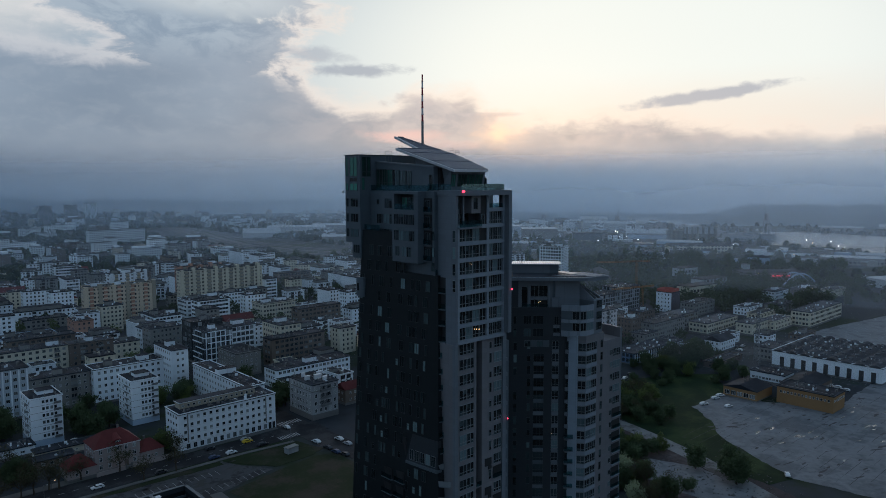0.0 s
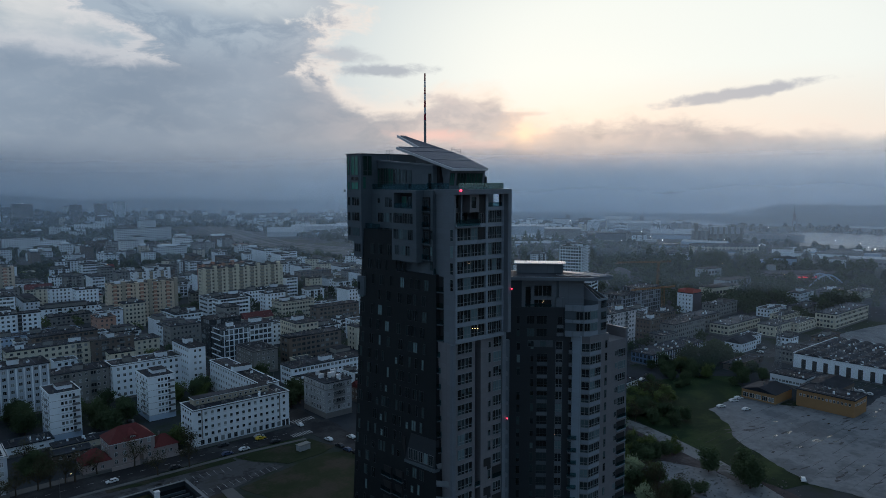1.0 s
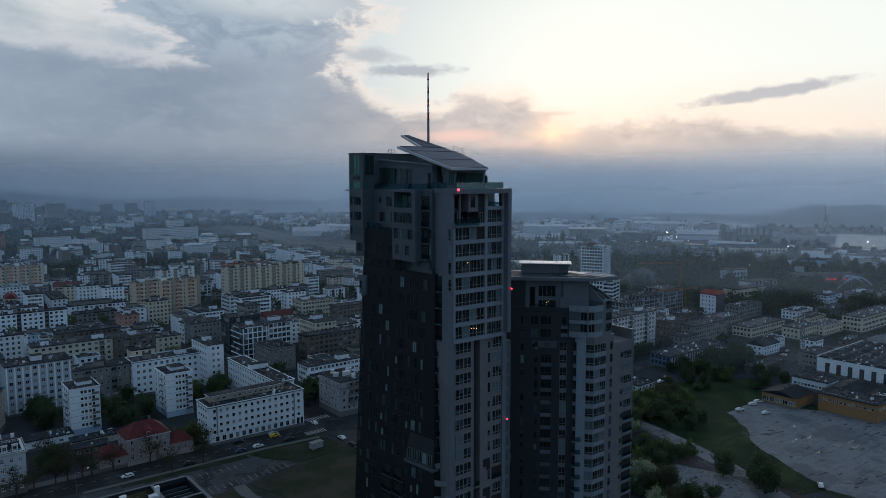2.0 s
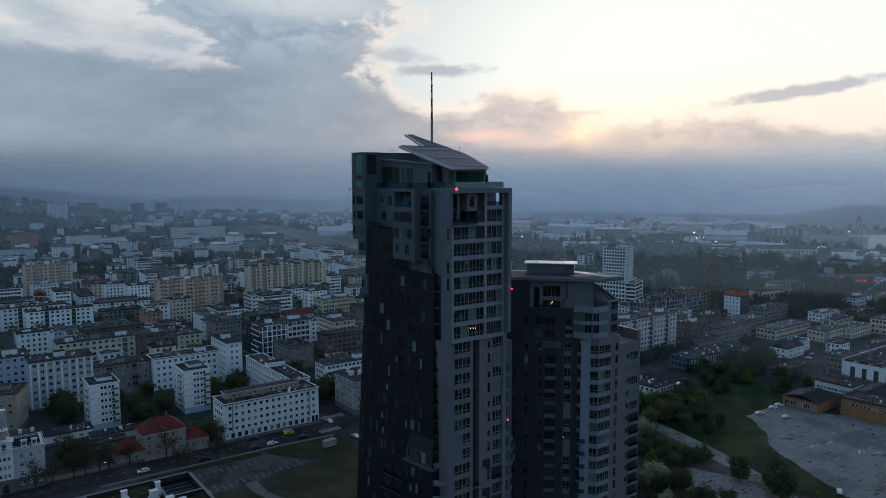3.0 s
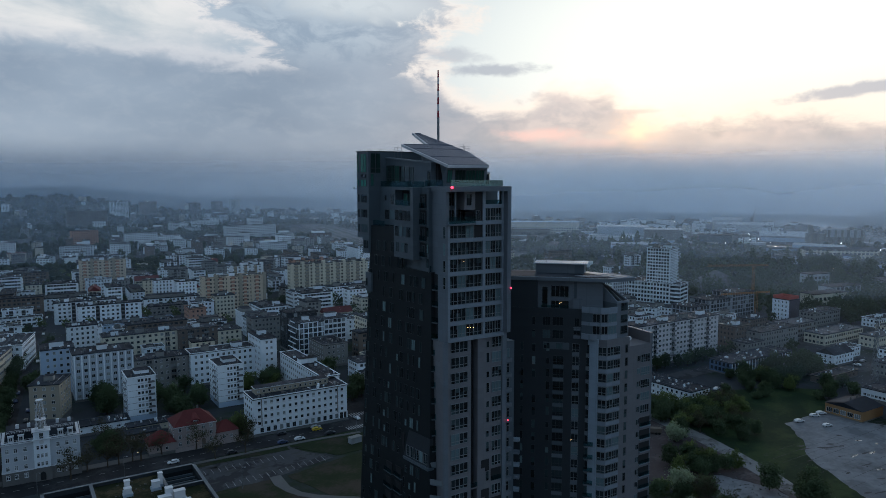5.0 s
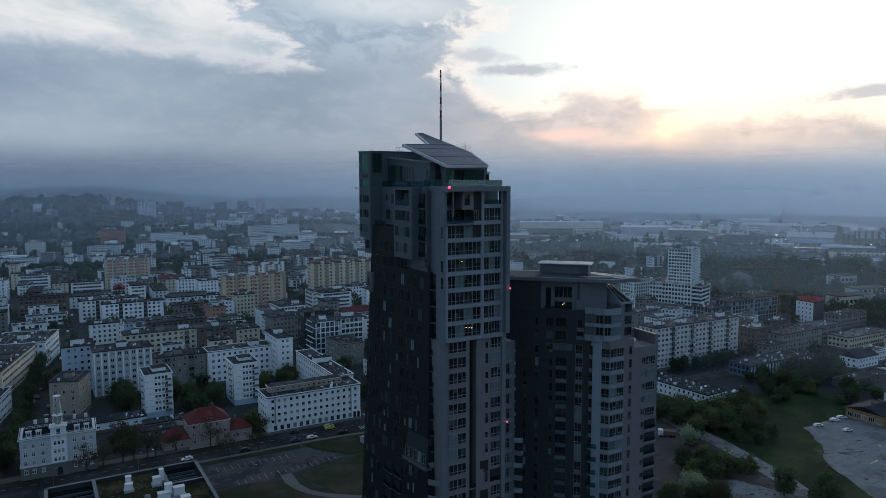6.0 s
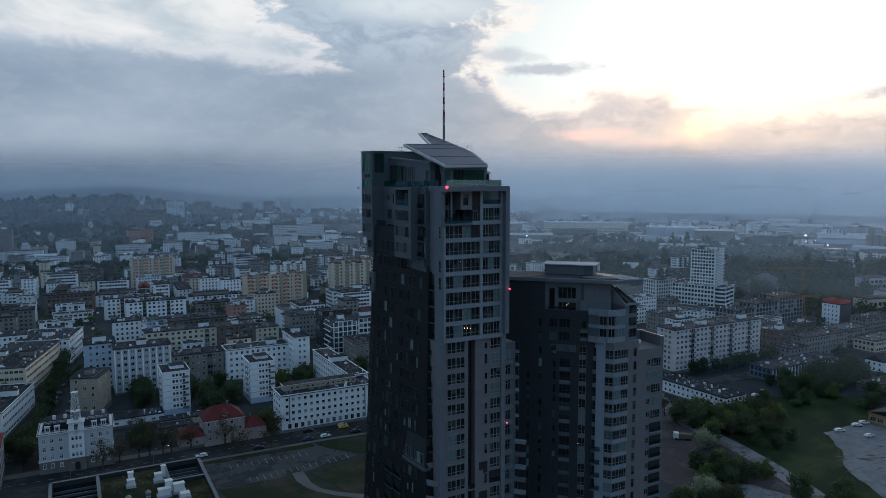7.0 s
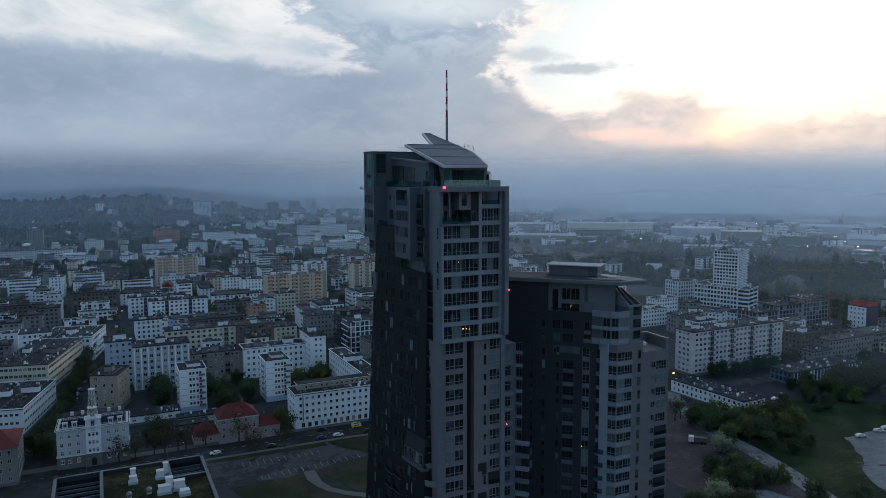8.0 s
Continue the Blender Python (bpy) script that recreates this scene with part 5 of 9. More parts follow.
pu = (Vector((145.8, 114.6)) - Vector((137.6, 123.2))).normalized()
pn = Vector((-pu.y, pu.x))
at0 = Vector((137.2, 122.8)) - pu * 0.6
plan = [at0, at0 + pu * 13.2, at0 + pu * 13.2 + pn * 6.2, at0 + pn * 6.2]
bm = bmesh.new()
prism(bm, [tuple(p) for p in plan], [tuple(p) for p in plan], 88.3, 88.5)
part("plant_roof", bm, PALE, plant, "pale ribbed sheet roof", True)
for i in range(22):
    bm = bmesh.new()
    a = at0 + pu * (0.2 + i * 0.6)
    poly = [tuple(a), tuple(a + pu * 0.1), tuple(a + pu * 0.1 + pn * 6.2), tuple(a + pn * 6.2)]
    prism(bm, poly, poly, 88.5, 88.6)
    part("rib", bm, LIGHT_G, plant, "", True)
bm = bmesh.new()
a = Vector((145.8, 114.6)) - pu * 2.3 - pn * 0.06
poly = [tuple(a), tuple(a + pu * 2.25), tuple(a + pu * 2.25 + pn * 0.1), tuple(a + pn * 0.1)]
prism(bm, poly, poly, 86.0, 88.1)
part("door", bm, MIDGREY, plant, "dark louvred door", True)
for k, (f, r) in enumerate(((3.0, 2.0), (9.5, 3.5))):
    bm = bmesh.new()
    p = at0 + pu * f + pn * r
    tube(bm, p.x, p.y, 88.5, 89.4, 0.05, 0.04, 6)
    part("roof_rod", bm, STEEL, plant, "", True)

# windows of the diagonal front, floor by floor
rng = random.Random(29)
for k in range(24):
    top_z = 76.3 - 3.19 * k
    zz = top_z - 2.1
    if zz < 1:
        break
    if k < 2:
        for s0, w0 in ((2.3, 1.9), (5.0, 2.6)):
            put2(window_mesh(w0, 2.1, 3, 1, FRAME_D, PANE_T), on_diag(s0, zz))
        put2(window_mesh(1.1 if k == 0 else 1.6, 2.0 if k == 0 else 1.6, 2, 1, FRAME_D, PANE_D), on_diag(9.5, zz + (0.0 if k == 0 else 1.2)))
        put2(window_mesh(0.8, 2.0, 1, 1, FRAME_D, PANE_D), on_diag(-0.8, zz))
        part("spandrel", diag(8.7, 1.7, 0.1, zz - 1.0 + (1.2 if k else 0), zz - 0.2 + (1.2 if k else 0), 0.06), GREY, T2, "", True)
        continue
    if k == 2:
        part("spandrel", diag(1.6, 6.2, 0.1, 68.4, 70.1, 0.05), MIDGREY, T2, "graphite band", True)
        for s0, w0 in ((2.4, 1.4), (5.4, 1.5)):
            put2(window_mesh(w0, 1.4, 2, 1, FRAME_D, PANE_D), on_diag(s0, 68.5, -0.06))
    else:
        # grey panel under each wide window
        put2(window_mesh(2.6, 2.15, 3, 2, FRAME_D, PANE_T, 0.07, 0.07, 0.3), on_diag(5.2, zz))
        part("spandrel", diag(3.9, 2.6, 0.1, zz - 0.95, zz - 0.06, 0.07), (MIDGREY, GREY, MIDGREY)[k % 3], T2, "", True)
    put2(window_mesh(0.85, 2.1 if rng.random() < 0.6 else 1.5, 1, 1, FRAME_D, PANE_D), on_diag(2.7, zz))
    if rng.random() < 0.9:
        put2(window_mesh(0.9, 2.1, 1, 1, FRAME_D, PANE_D), on_diag(-0.7, zz - 0.3))
    put2(window_mesh(0.7, 2.0, 1, 1, FRAME_D, PANE_D), on_diag(-3.6, zz))
    put2(window_mesh(1.7, 2.15, 2, 2, FRAME, PANE_T, 0.08, 0.07, 0.3), on_diag(9.35, zz))
    part("spandrel", diag(8.5, 1.7, 0.1, zz - 0.95, zz - 0.06, 0.07), GREY, T2, "", True)
    # narrow window and balcony beside the pale panel
    put2(window_mesh(0.9, 2.15, 1, 2, FRAME_D, PANE_T, 0.07, 0.07, 0.3), on_diag(12.3, zz, -0.35))
    part("spandrel", diag(11.75, 1.1, 0.1, zz - 0.95, zz - 0.06, 0.42), GREY, T2, "", True)
    if top_z < 50:
        b = bmesh.new()
        a = d0 + u * 11.6 - n * 0.45
        poly = [tuple(a), tuple(a + u * 2.2), tuple(a + u * 2.2 - n * 1.0), tuple(a - n * 1.0)][::-1]
        prism(b, poly, poly, zz - 0.3, zz - 0.1)
        o = part("balcony", b, GREY, T2, "small balcony with glass front", True)
        b = bmesh.new()
        e = a - n * 0.95
        poly = [tuple(e), tuple(e + u * 2.2), tuple(e + u * 2.2 - n * 0.04), tuple(e - n * 0.04)][::-1]
        prism(b, poly, poly, zz - 0.1, zz + 0.9)
        part("railing", b, GLASS, o, "", True)
    # strip of windows beside the tall tower, balconies lower down
    put2(window_mesh(1.9, 2.0, 3, 1, FRAME, PANE_T), on_diag(-6.9, zz + 0.35, -0.05))
    low_b = top_z < 49
    part("spandrel", diag(-7.9, 4.0 if low_b else 2.1, 0.1, zz - 0.55, zz + 0.2, 1.3 if low_b else 0.14), PALE if k % 2 else LIGHT_G, T2, "pale panel band", True)
    # corner bay: four windows over a pale band each floor
    put2(window_mesh(1.95, 2.1, 2, 2, FRAME, PANE_T, 0.09, 0.09, 0.3), along((142.14, 105.4), (143.3, 103.74), 1.02, zz - 0.05))
    put2(window_mesh(2.0, 2.1, 2, 2, FRAME, PANE_T, 0.09, 0.09, 0.3), Matrix.Translation((144.4, 103.74, zz - 0.05)))
    put2(window_mesh(2.2, 2.1, 3, 2, FRAME, PANE_T, 0.09, 0.09, 0.3), Matrix.Translation((146.55, 103.74, zz - 0.05)))
    b = bmesh.new()
    poly = [(142.0, 105.3), (143.22, 103.62), (147.7, 103.62), (147.7, 103.9), (143.4, 103.9), (142.25, 105.45)]
    prism(b, poly, poly, zz - 1.02, zz - 0.1)
    part("spandrel", b, LIGHT_G, front2, "pale band", True)
    put2(window_mesh(0.8, 2.0, 1, 2, FRAME_D, PANE_D), Matrix.Translation((149.8, 103.74, zz + 0.0)))
    if k > 2:
        put2(window_mesh(1.1, 1.4, 2, 1, FRAME, PANE_T), Matrix.Translation((154.1, 103.74, zz + 0.5)))
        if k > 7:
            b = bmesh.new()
            # near-black sheet on the wall face, for the shade behind the railing
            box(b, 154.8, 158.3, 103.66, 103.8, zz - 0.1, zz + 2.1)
            o = part("balcony_opening", b, BLACK, T2, "near-black sheet that paints the shade of a balcony opening", True)
            b = bmesh.new()
            box(b, 154.7, 158.4, 103.3, 103.75, zz - 0.35, zz - 0.1)
            part("slab", b, LIGHT_G, o, "", True)
            b = bmesh.new()
            box(b, 154.75, 158.3, 103.32, 103.36, zz - 0.1, zz + 0.85)
            part("railing", b, GLASS, o, "glass balustrade", True)
        else:
            put2(window_mesh(3.1, 2.1, 4, 2, FRAME, PANE_T, 0.09, 0.09, 0.3), Matrix.Translation((156.4, 103.74, zz)))
# dish on the terrace of the lower wing
dish = tagged(root("satellite_dish", 153.6, 106.4, 69.2), "pale satellite dish on the wing terrace", "dish")
b = bmesh.new()
tube(b, 0, 0, 0, 1.0, 0.05, 0.05, 6)
part("stand", b, STEEL, dish)
b = bmesh.new()
bmesh.ops.create_cone(b, cap_ends=True, segments=16, radius1=0.55, radius2=0.15, depth=0.22, matrix=pose(0, -0.15, 1.25, 70, 0, 0))
part("reflector", b, METALW, dish)


# added bulb outside the opaque pane, standing in for warm light indoors
def wall_lamp(x, y, z):
    r = tagged(root("wall_lamp", x, y, z), "small glowing bulb added before a pane for a lit room", "lamp", "wall lamps")
    b = bmesh.new()
    bmesh.ops.create_icosphere(b, subdivisions=1, radius=0.085)
    part("bulb", b, WARM_LIGHT, r, "warm glowing bulb")
    b = bmesh.new()
    box(b, -0.05, 0.05, 0.08, 0.3, -0.05, 0.05)
    part("bracket", b, STEEL, r)


for x, y, z in ((103.2, 102.75, 79.4), (103.9, 102.75, 79.3), (104.6, 102.75, 79.2), (102.2, 102.75, 93.0), (138.2, 114.3, 79.6), (138.0, 114.7, 79.3), (134.7, 118.0, 78.9), (138.9, 110.75, 46.2)):
    wall_lamp(x, y, z)

# ---- neighbouring building with a planted roof, just below the view ----
G = tagged(root("podium_building", 40, 130), "dark building with sedum roof and courtyard openings", "building")
bm = bmesh.new()
box(bm, 27.4, 56.5, 100, 139.0, 0, 38.0)
box(bm, 36.0, 49.3, 100, 139.0, 38.0, 47.6)
box(bm, 49.3, 56.5, 100, 129.0, 38.0, 47.6)
box(bm, 27.4, 36.0, 100, 110.0, 38.0, 47.6)
box(bm, 27.4, 28.0, 110.0, 139.0, 38.0, 47.6)
box(bm, 28.0, 36.0, 138.4, 139.0, 38.0, 47.6)
box(bm, 55.9, 56.5, 129.0, 139.0, 38.0, 47.6)
box(bm, 49.3, 55.9, 138.4, 139.0, 38.0, 47.6)
part("wall", bm, DARK, G, "dark panel walls", True)
for x0, x1, y0, y1 in ((36.5, 48.9, 103, 138.4), (48.9, 55.9, 103, 128.5)):
    bm = bmesh.new()
    box(bm, x0, x1, y0, y1, 47.6, 47.9)
    part("roof", bm, SEDUM, G, "patchy green sedum roof", True)


def rail(bm, p, q, z0, z1, w):
    d = (Vector(q) - Vector(p)).normalized()
    m = Vector((-d.y, d.x)) * w / 2
    poly = [tuple(Vector(p) - m), tuple(Vector(p) + m), tuple(Vector(q) + m), tuple(Vector(q) - m)]
    prism(bm, poly[::-1], poly[::-1], z0, z1)


for a, b in (((56.2, 100), (56.2, 139.0)), ((56.5, 138.7), (27.4, 138.7)), ((27.7, 139.0), (27.7, 100)), ((36.2, 138.4), (36.2, 103)), ((49.1, 138.4), (49.1, 128.8)), ((49.1, 128.8), (55.9, 128.8))):
    bm = bmesh.new()
    rail(bm, a, b, 47.6, 48.55, 0.55)
    part("parapet", bm, DARK_B, G, "graphite parapet", True)
    bm = bmesh.new()
    rail(bm, a, b, 48.55, 48.6, 0.66)
    part("coping", bm, MIDGREY, G, "", True)
for x0, x1, y0, y1, n0 in ((28.0, 36.0, 110.0, 138.4, 12), (49.3, 55.9, 129.0, 138.4, 5)):
    for i in range(n0):
        y = y0 + (i + 0.6) * (y1 - y0) / n0
        bm = bmesh.new()
        box(bm, x0, x1, y, y + 0.3, 46.4, 46.9)
        part("beam", bm, MIDGREY, G, "dark beam across the courtyard well", True)
        if i % 2:
            bm = bmesh.new()
            box(bm, x0 + 0.6, x1 - 0.6, y + 0.7, y + 1.0, 41.0, 41.4)
            part("slat", bm, MIDGREY, G, "", True)
rng = random.Random(52)
bm = bmesh.new()
for i in range(90):
    x, y, q = rng.uniform(37, 48.4), rng.uniform(108, 137.6), rng.uniform(0.06, 0.22)
    box(bm, x, x + q * 2, y, y + q, 47.9, 47.95 + q * 0.5)
tagged(part("roof_stones", bm, PAVING, None), "pale stones and tufts strewn over the sedum", "stones", "", "stuff")


def vent(x, y, w, d, h):
    r = tagged(root("roof_vent", x, y, 47.9), "white sheet-metal ventilation unit on the planted roof", "roof vent", "roof vents")
    b = bmesh.new()
    box(b, -w / 2 - 0.25, w / 2 + 0.25, -d / 2 - 0.25, d / 2 + 0.25, 0, 0.5)
    part("kerb", b, PALE, r)
    b = bmesh.new()
    box(b, -w / 2, w / 2, -d / 2, d / 2, 0.5, h)
    part("body", b, METALW, r, "white metal casing")
    b = bmesh.new()
    box(b, -w / 2 - 0.08, w / 2 + 0.08, -d / 2 - 0.08, d / 2 + 0.08, h, h + 0.12)
    part("cap", b, METALW, r)


for x, y, w0, d0v, h0 in ((42.0, 130.8, 1.3, 1.1, 1.5), (42.1, 132.2, 1.0, 0.9, 2.5), (47.2, 131.0, 1.4, 1.2, 1.7), (48.3, 132.2, 0.8, 0.8, 2.7), (47.4, 123.0, 2.2, 1.2, 1.6), (48.4, 124.2, 1.3, 1.2, 2.6), (50.2, 123.6, 2.0, 1.2, 1.9), (50.9, 120.6, 1.6, 1.4, 1.0), (38.0, 119.4, 1.0, 1.0, 1.0)):
    vent(x, y, w0, d0v, h0)

for x, y in ((41.0, 123.6), (44.6, 124.2)):
    r = tagged(root("roof_dome", x, y, 47.9), "round grey metal roof vent on the planted roof", "roof vent", "roof domes")
    b = bmesh.new()
    tube(b, 0, 0, 0, 0.5, 0.45, 0.45, 12)
    part("collar", b, PALE, r)
    b = bmesh.new()
    bmesh.ops.create_uvsphere(b, u_segments=12, v_segments=8, radius=0.6, matrix=pose(0, 0, 0.8))
    part("dome", b, STEEL, r, "ribbed round cowl")

# ---- town houses and blocks ----
def roof_gable(bm, w, d, z, h, over=0.4, hip=0.0, mi=0):
    """A pitched roof with its ridge along x; hip: how far its ends are drawn in."""
    a = [bm.verts.new(p) for p in ((-over, -over, z), (w + over, -over, z), (w + over, d + over, z), (-over, d + over, z))]
    r = [bm.verts.new((hip - over * (hip == 0), d / 2, z + h)), bm.verts.new((w - hip + over * (hip == 0), d / 2, z + h))]
    for f in ((a[0], a[1], r[1], r[0]), (a[2], a[3], r[0], r[1]), (a[1], a[2], r[1]), (a[3], a[0], r[0]), (a[3], a[2], a[1], a[0])):
        bm.faces.new(f).material_index = mi


def block(label, x, y, w, d, floors, fh=3.0, wall=None, roof="flat", rz=0.0, name="apartment_building", category="building", win=(1.4, 1.5, 2), pitch=3.1,
          base=1.2, sides="fl", joined=False, balconies=(), plinth=True, heads=1, group="", rise=3.5, hip=4.0, roofing=None, seed=0, strips=False, plain=False):
    """A house of some floors: x, y is its front corner of least x. sides: f front (-y), l (-x), r (+x), b back. balconies: their distances along the front."""
    rr = random.Random(seed + int(x * 7 + y * 13))
    wall = wall or WHITE
    joined = joined or math.hypot(x, y) > 425
    H = base + floors * fh
    R = tagged(root(name, x, y, 0, rz), label, category, group)
    bm = bmesh.new()
    box(bm, 0, w, 0, d, 0, H)
    part("wall", bm, wall, R)
    if plinth:
        bm = bmesh.new()
        box(bm, -0.08, w + 0.08, -0.08, d + 0.08, 0, base)
        part("plinth", bm, PLINTH, R)
    bm = bmesh.new()
    if plain:
        # roof, edge, stair heads and chimneys in one part: these houses are far off
        if roof == "flat":
            box(bm, -0.3, w + 0.3, -0.3, d + 0.3, H, H + 0.35)
            for a in ((-0.4, w + 0.4, -0.4, -0.1), (-0.4, w + 0.4, d + 0.1, d + 0.4), (-0.4, -0.1, -0.1, d + 0.1), (w + 0.1, w + 0.4, -0.1, d + 0.1)):
                box(bm, *a, H + 0.1, H + 0.7, 1 if seed % 3 == 1 else 0)
            for i in range(heads):
                hx, hy = rr.uniform(0.5, w - 5), rr.uniform(1.5, d - 4)
                hh = rr.uniform(1.6, 2.7)
                box(bm, hx, hx + rr.uniform(2.0, 4.5), hy, hy + rr.uniform(2, 3), H + 0.3, H + hh, rr.choice((1, 2, 3)))
                box(bm, hx - 0.2, hx + 2.6, hy - 0.2, hy + 2.4, H + hh, H + hh + 0.15)
            for i in range(int(8 + w * 0.4)):
                cx, cy = rr.uniform(0.5, w - 1.5), rr.uniform(0.5, d - 1.5)
                box(bm, cx, cx + rr.uniform(0.3, 1.3), cy, cy + rr.uniform(0.3, 0.9), H + 0.3, H + rr.uniform(0.7, 1.7), rr.choice((1, 2, 2, 3)))
            if seed % 4 == 1:
                box(bm, w * 0.08, w * 0.75, d * 0.25, d * 0.9, H + 0.35, H + 2.9, 3)
                box(bm, w * 0.07, w * 0.76, d * 0.23, d * 0.92, H + 2.9, H + 3.15)
        else:
            roof_gable(bm, w, d, H, rise)
            box(bm, w * 0.4, w * 0.4 + 0.8, d / 2, d / 2 + 0.8, H + 1, H + rise + 1.0, 1)
        part("roof", bm, (roofing or (FELT if roof == "flat" else RED_TILE), wall, PLINTH, GREYR), R, "dark felt roof" if roof == "flat" else "red tiled roof")
    elif roof == "flat":
        box(bm, -0.35, w + 0.35, -0.35, d + 0.35, H, H + 0.28)
        rf = part("roof", bm, roofing or FELT, R, "dark felt roof")
        b = bmesh.new()
        for a in ((-0.3, w + 0.3, -0.3, 0.0), (-0.3, w + 0.3, d, d + 0.3), (-0.3, 0.0, 0.0, d), (w, w + 0.3, 0.0, d)):
            box(b, *a, H + 0.28, H + 0.62)
        part("parapet", b, wall if rr.random() < 0.3 else ROOF_G, rf)
        for i in range(heads):
            hw, hd = min(rr.uniform(3.5, 7.5), w * 0.5), min(rr.uniform(2.5, 4.0), d * 0.5)
            hx, hy = (i + 0.5) * w / heads - hw / 2, d * rr.uniform(0.35, 0.6) - hd / 2
            b = bmesh.new()
            box(b, hx, hx + hw, hy, hy + hd, H + 0.28, H + 2.7)
            box(b, hx - 0.2, hx + hw + 0.2, hy - 0.2, hy + hd + 0.2, H + 2.7, H + 2.9, 1)
            part("roof_house", b, (WHITE if rr.random() < 0.6 else GREYR, FELT), rf)
        b = bmesh.new()
        for i in range(max(3, int(w * d / 22))):
            cx, cy = rr.uniform(0.8, w - 1.5), rr.uniform(0.8, max(1.2, d - 1.5))
            box(b, cx, cx + rr.uniform(0.3, 1.4), cy, cy + rr.uniform(0.3, 1.0), H + 0.28, H + rr.uniform(0.6, 1.6), rr.choice((0, 0, 1, 2)))
            if rr.random() < 0.25:
                box(b, cx + 0.4, cx + 0.46, cy, cy + 0.06, H + 0.28, H + rr.uniform(2.0, 4.0), 2)
        # strips of seamed felt and a gutter line
        for i in range(int(w / 6)):
            gx = 3 + i * 6 + rr.uniform(-1, 1)
            box(b, gx, gx + rr.uniform(0.1, 0.5), 0.3, d - 0.3, H + 0.28, H + 0.30, rr.choice((2, 3, 3)))
        tagged(part("rooftop_clutter", b, (PLINTH, WHITE, STEEL, ROOF_G), rf), kind="stuff")
    else:
        roof_gable(bm, w, d, H, rise, hip=hip if roof == "hip" else 0.0)
        rf = part("roof", bm, roofing or RED_TILE, R, "pitched tiled roof")
        for i in range(max(1, int(w / 9))):
            b = bmesh.new()
            cx = w * (0.25 + 0.5 * rr.random())
            box(b, cx, cx + 0.7, d / 2 + 0.6, d / 2 + 1.3, H + rise * 0.5, H + rise + 1.0)
            part("chimney", b, PLINTH, rf)
    # windows
    ww, wh, wc = win
    walls = {"f": ((0, 0), (w, 0)), "l": ((0, d), (0, 0)), "r": ((w, 0), (w, d)), "b": ((w, d), (0, d))}
    me = window_mesh(ww, wh, wc, 1, FRAME_W, PANE_C)
    if plain and seed % 2:
        b = bmesh.new()
        for at in (w * 0.3, w * 0.7):
            # near-black strip on the solid wall paints the loggias' shade
            box(b, at - 1.3, at + 1.3, -0.1, 0.02, base, H - 0.3, 2)
            for k in range(floors):
                box(b, at - 1.4, at + 1.4, -1.0, 0.0, base + k * fh, base + k * fh + 0.18)
                box(b, at - 1.4, at + 1.4, -1.0, -0.9, base + k * fh + 0.1, base + k * fh + 1.0, 1)
        tagged(part("loggia", b, (PLINTH, rr.choice((WHITE, GREYR, STEEL)), BLACK), R), kind="stuff")
    many = bmesh.new()
    for s in sides:
        p, q = walls[s]
        long = math.hypot(q[0] - p[0], q[1] - p[1])
        n = max(1, int((long - 0.8) / pitch))
        for k in range(floors):
            for i in range(n):
                at = long / 2 + (i - (n - 1) / 2) * pitch
                if s == "f" and any(abs(at - b) < 1.2 for b in balconies) and k > 0:
                    continue
                m = along(p, q, at, base + k * fh + 0.75)
                if joined:
                    v = [many.verts.new(m @ Vector(c)) for c in ((-ww / 2, -0.05, 0), (ww / 2, -0.05, 0), (ww / 2, -0.05, wh), (-ww / 2, -0.05, wh))]
                    many.faces.new(v)
                else:
                    piece("window", me, R, m)
    if joined:
        tagged(part("glazing", many, PANE_J, R), kind="stuff")
    else:
        many.free()
    if strips:
        n = max(1, int((w - 0.8) / pitch))
        for i in range(n + 1):
            b = bmesh.new()
            at = w / 2 + (i - n / 2) * pitch
            box(b, at - 0.32, at + 0.32, -0.25, 0.0, base, H - 0.4)
            part("pilaster", b, WHITE, R)
    if balconies:
        b = bmesh.new()
        box(b, -1.5, 1.5, -1.1, 0.0, 0.0, 0.15)
        box(b, -1.5, 1.5, -1.1, -1.04, 0.12, 1.08)
        box(b, -1.2, -0.1, -0.06, 0.0, 0.2, 2.3, 1)
        box(b, 0.1, 1.2, -0.06, 0.0, 0.2, 2.3, 1)
        me_b = mesh_of("balcony", b, (STEEL, PANE_C))
        for at in balconies:
            for k in range(1, floors):
                piece("balcony", me_b, R, Matrix.Translation((at, 0, base + k * fh + 0.1)))
    return R


def free_spot(x, y, w, d):
    """Whether no house stands yet on this plot."""
    for o in scene.objects:
        if o.parent is None and o.type == "EMPTY":
            for c in o.children:
                if c.name.split(".")[0] == "wall" and c.data:
                    q = [pose_of(o) @ v.co for v in c.data.vertices]
                    if x < max(p.x for p in q) and x + w > min(p.x for p in q) and y < max(p.y for p in q) and y + d > min(p.y for p in q):
                        return False
    return True


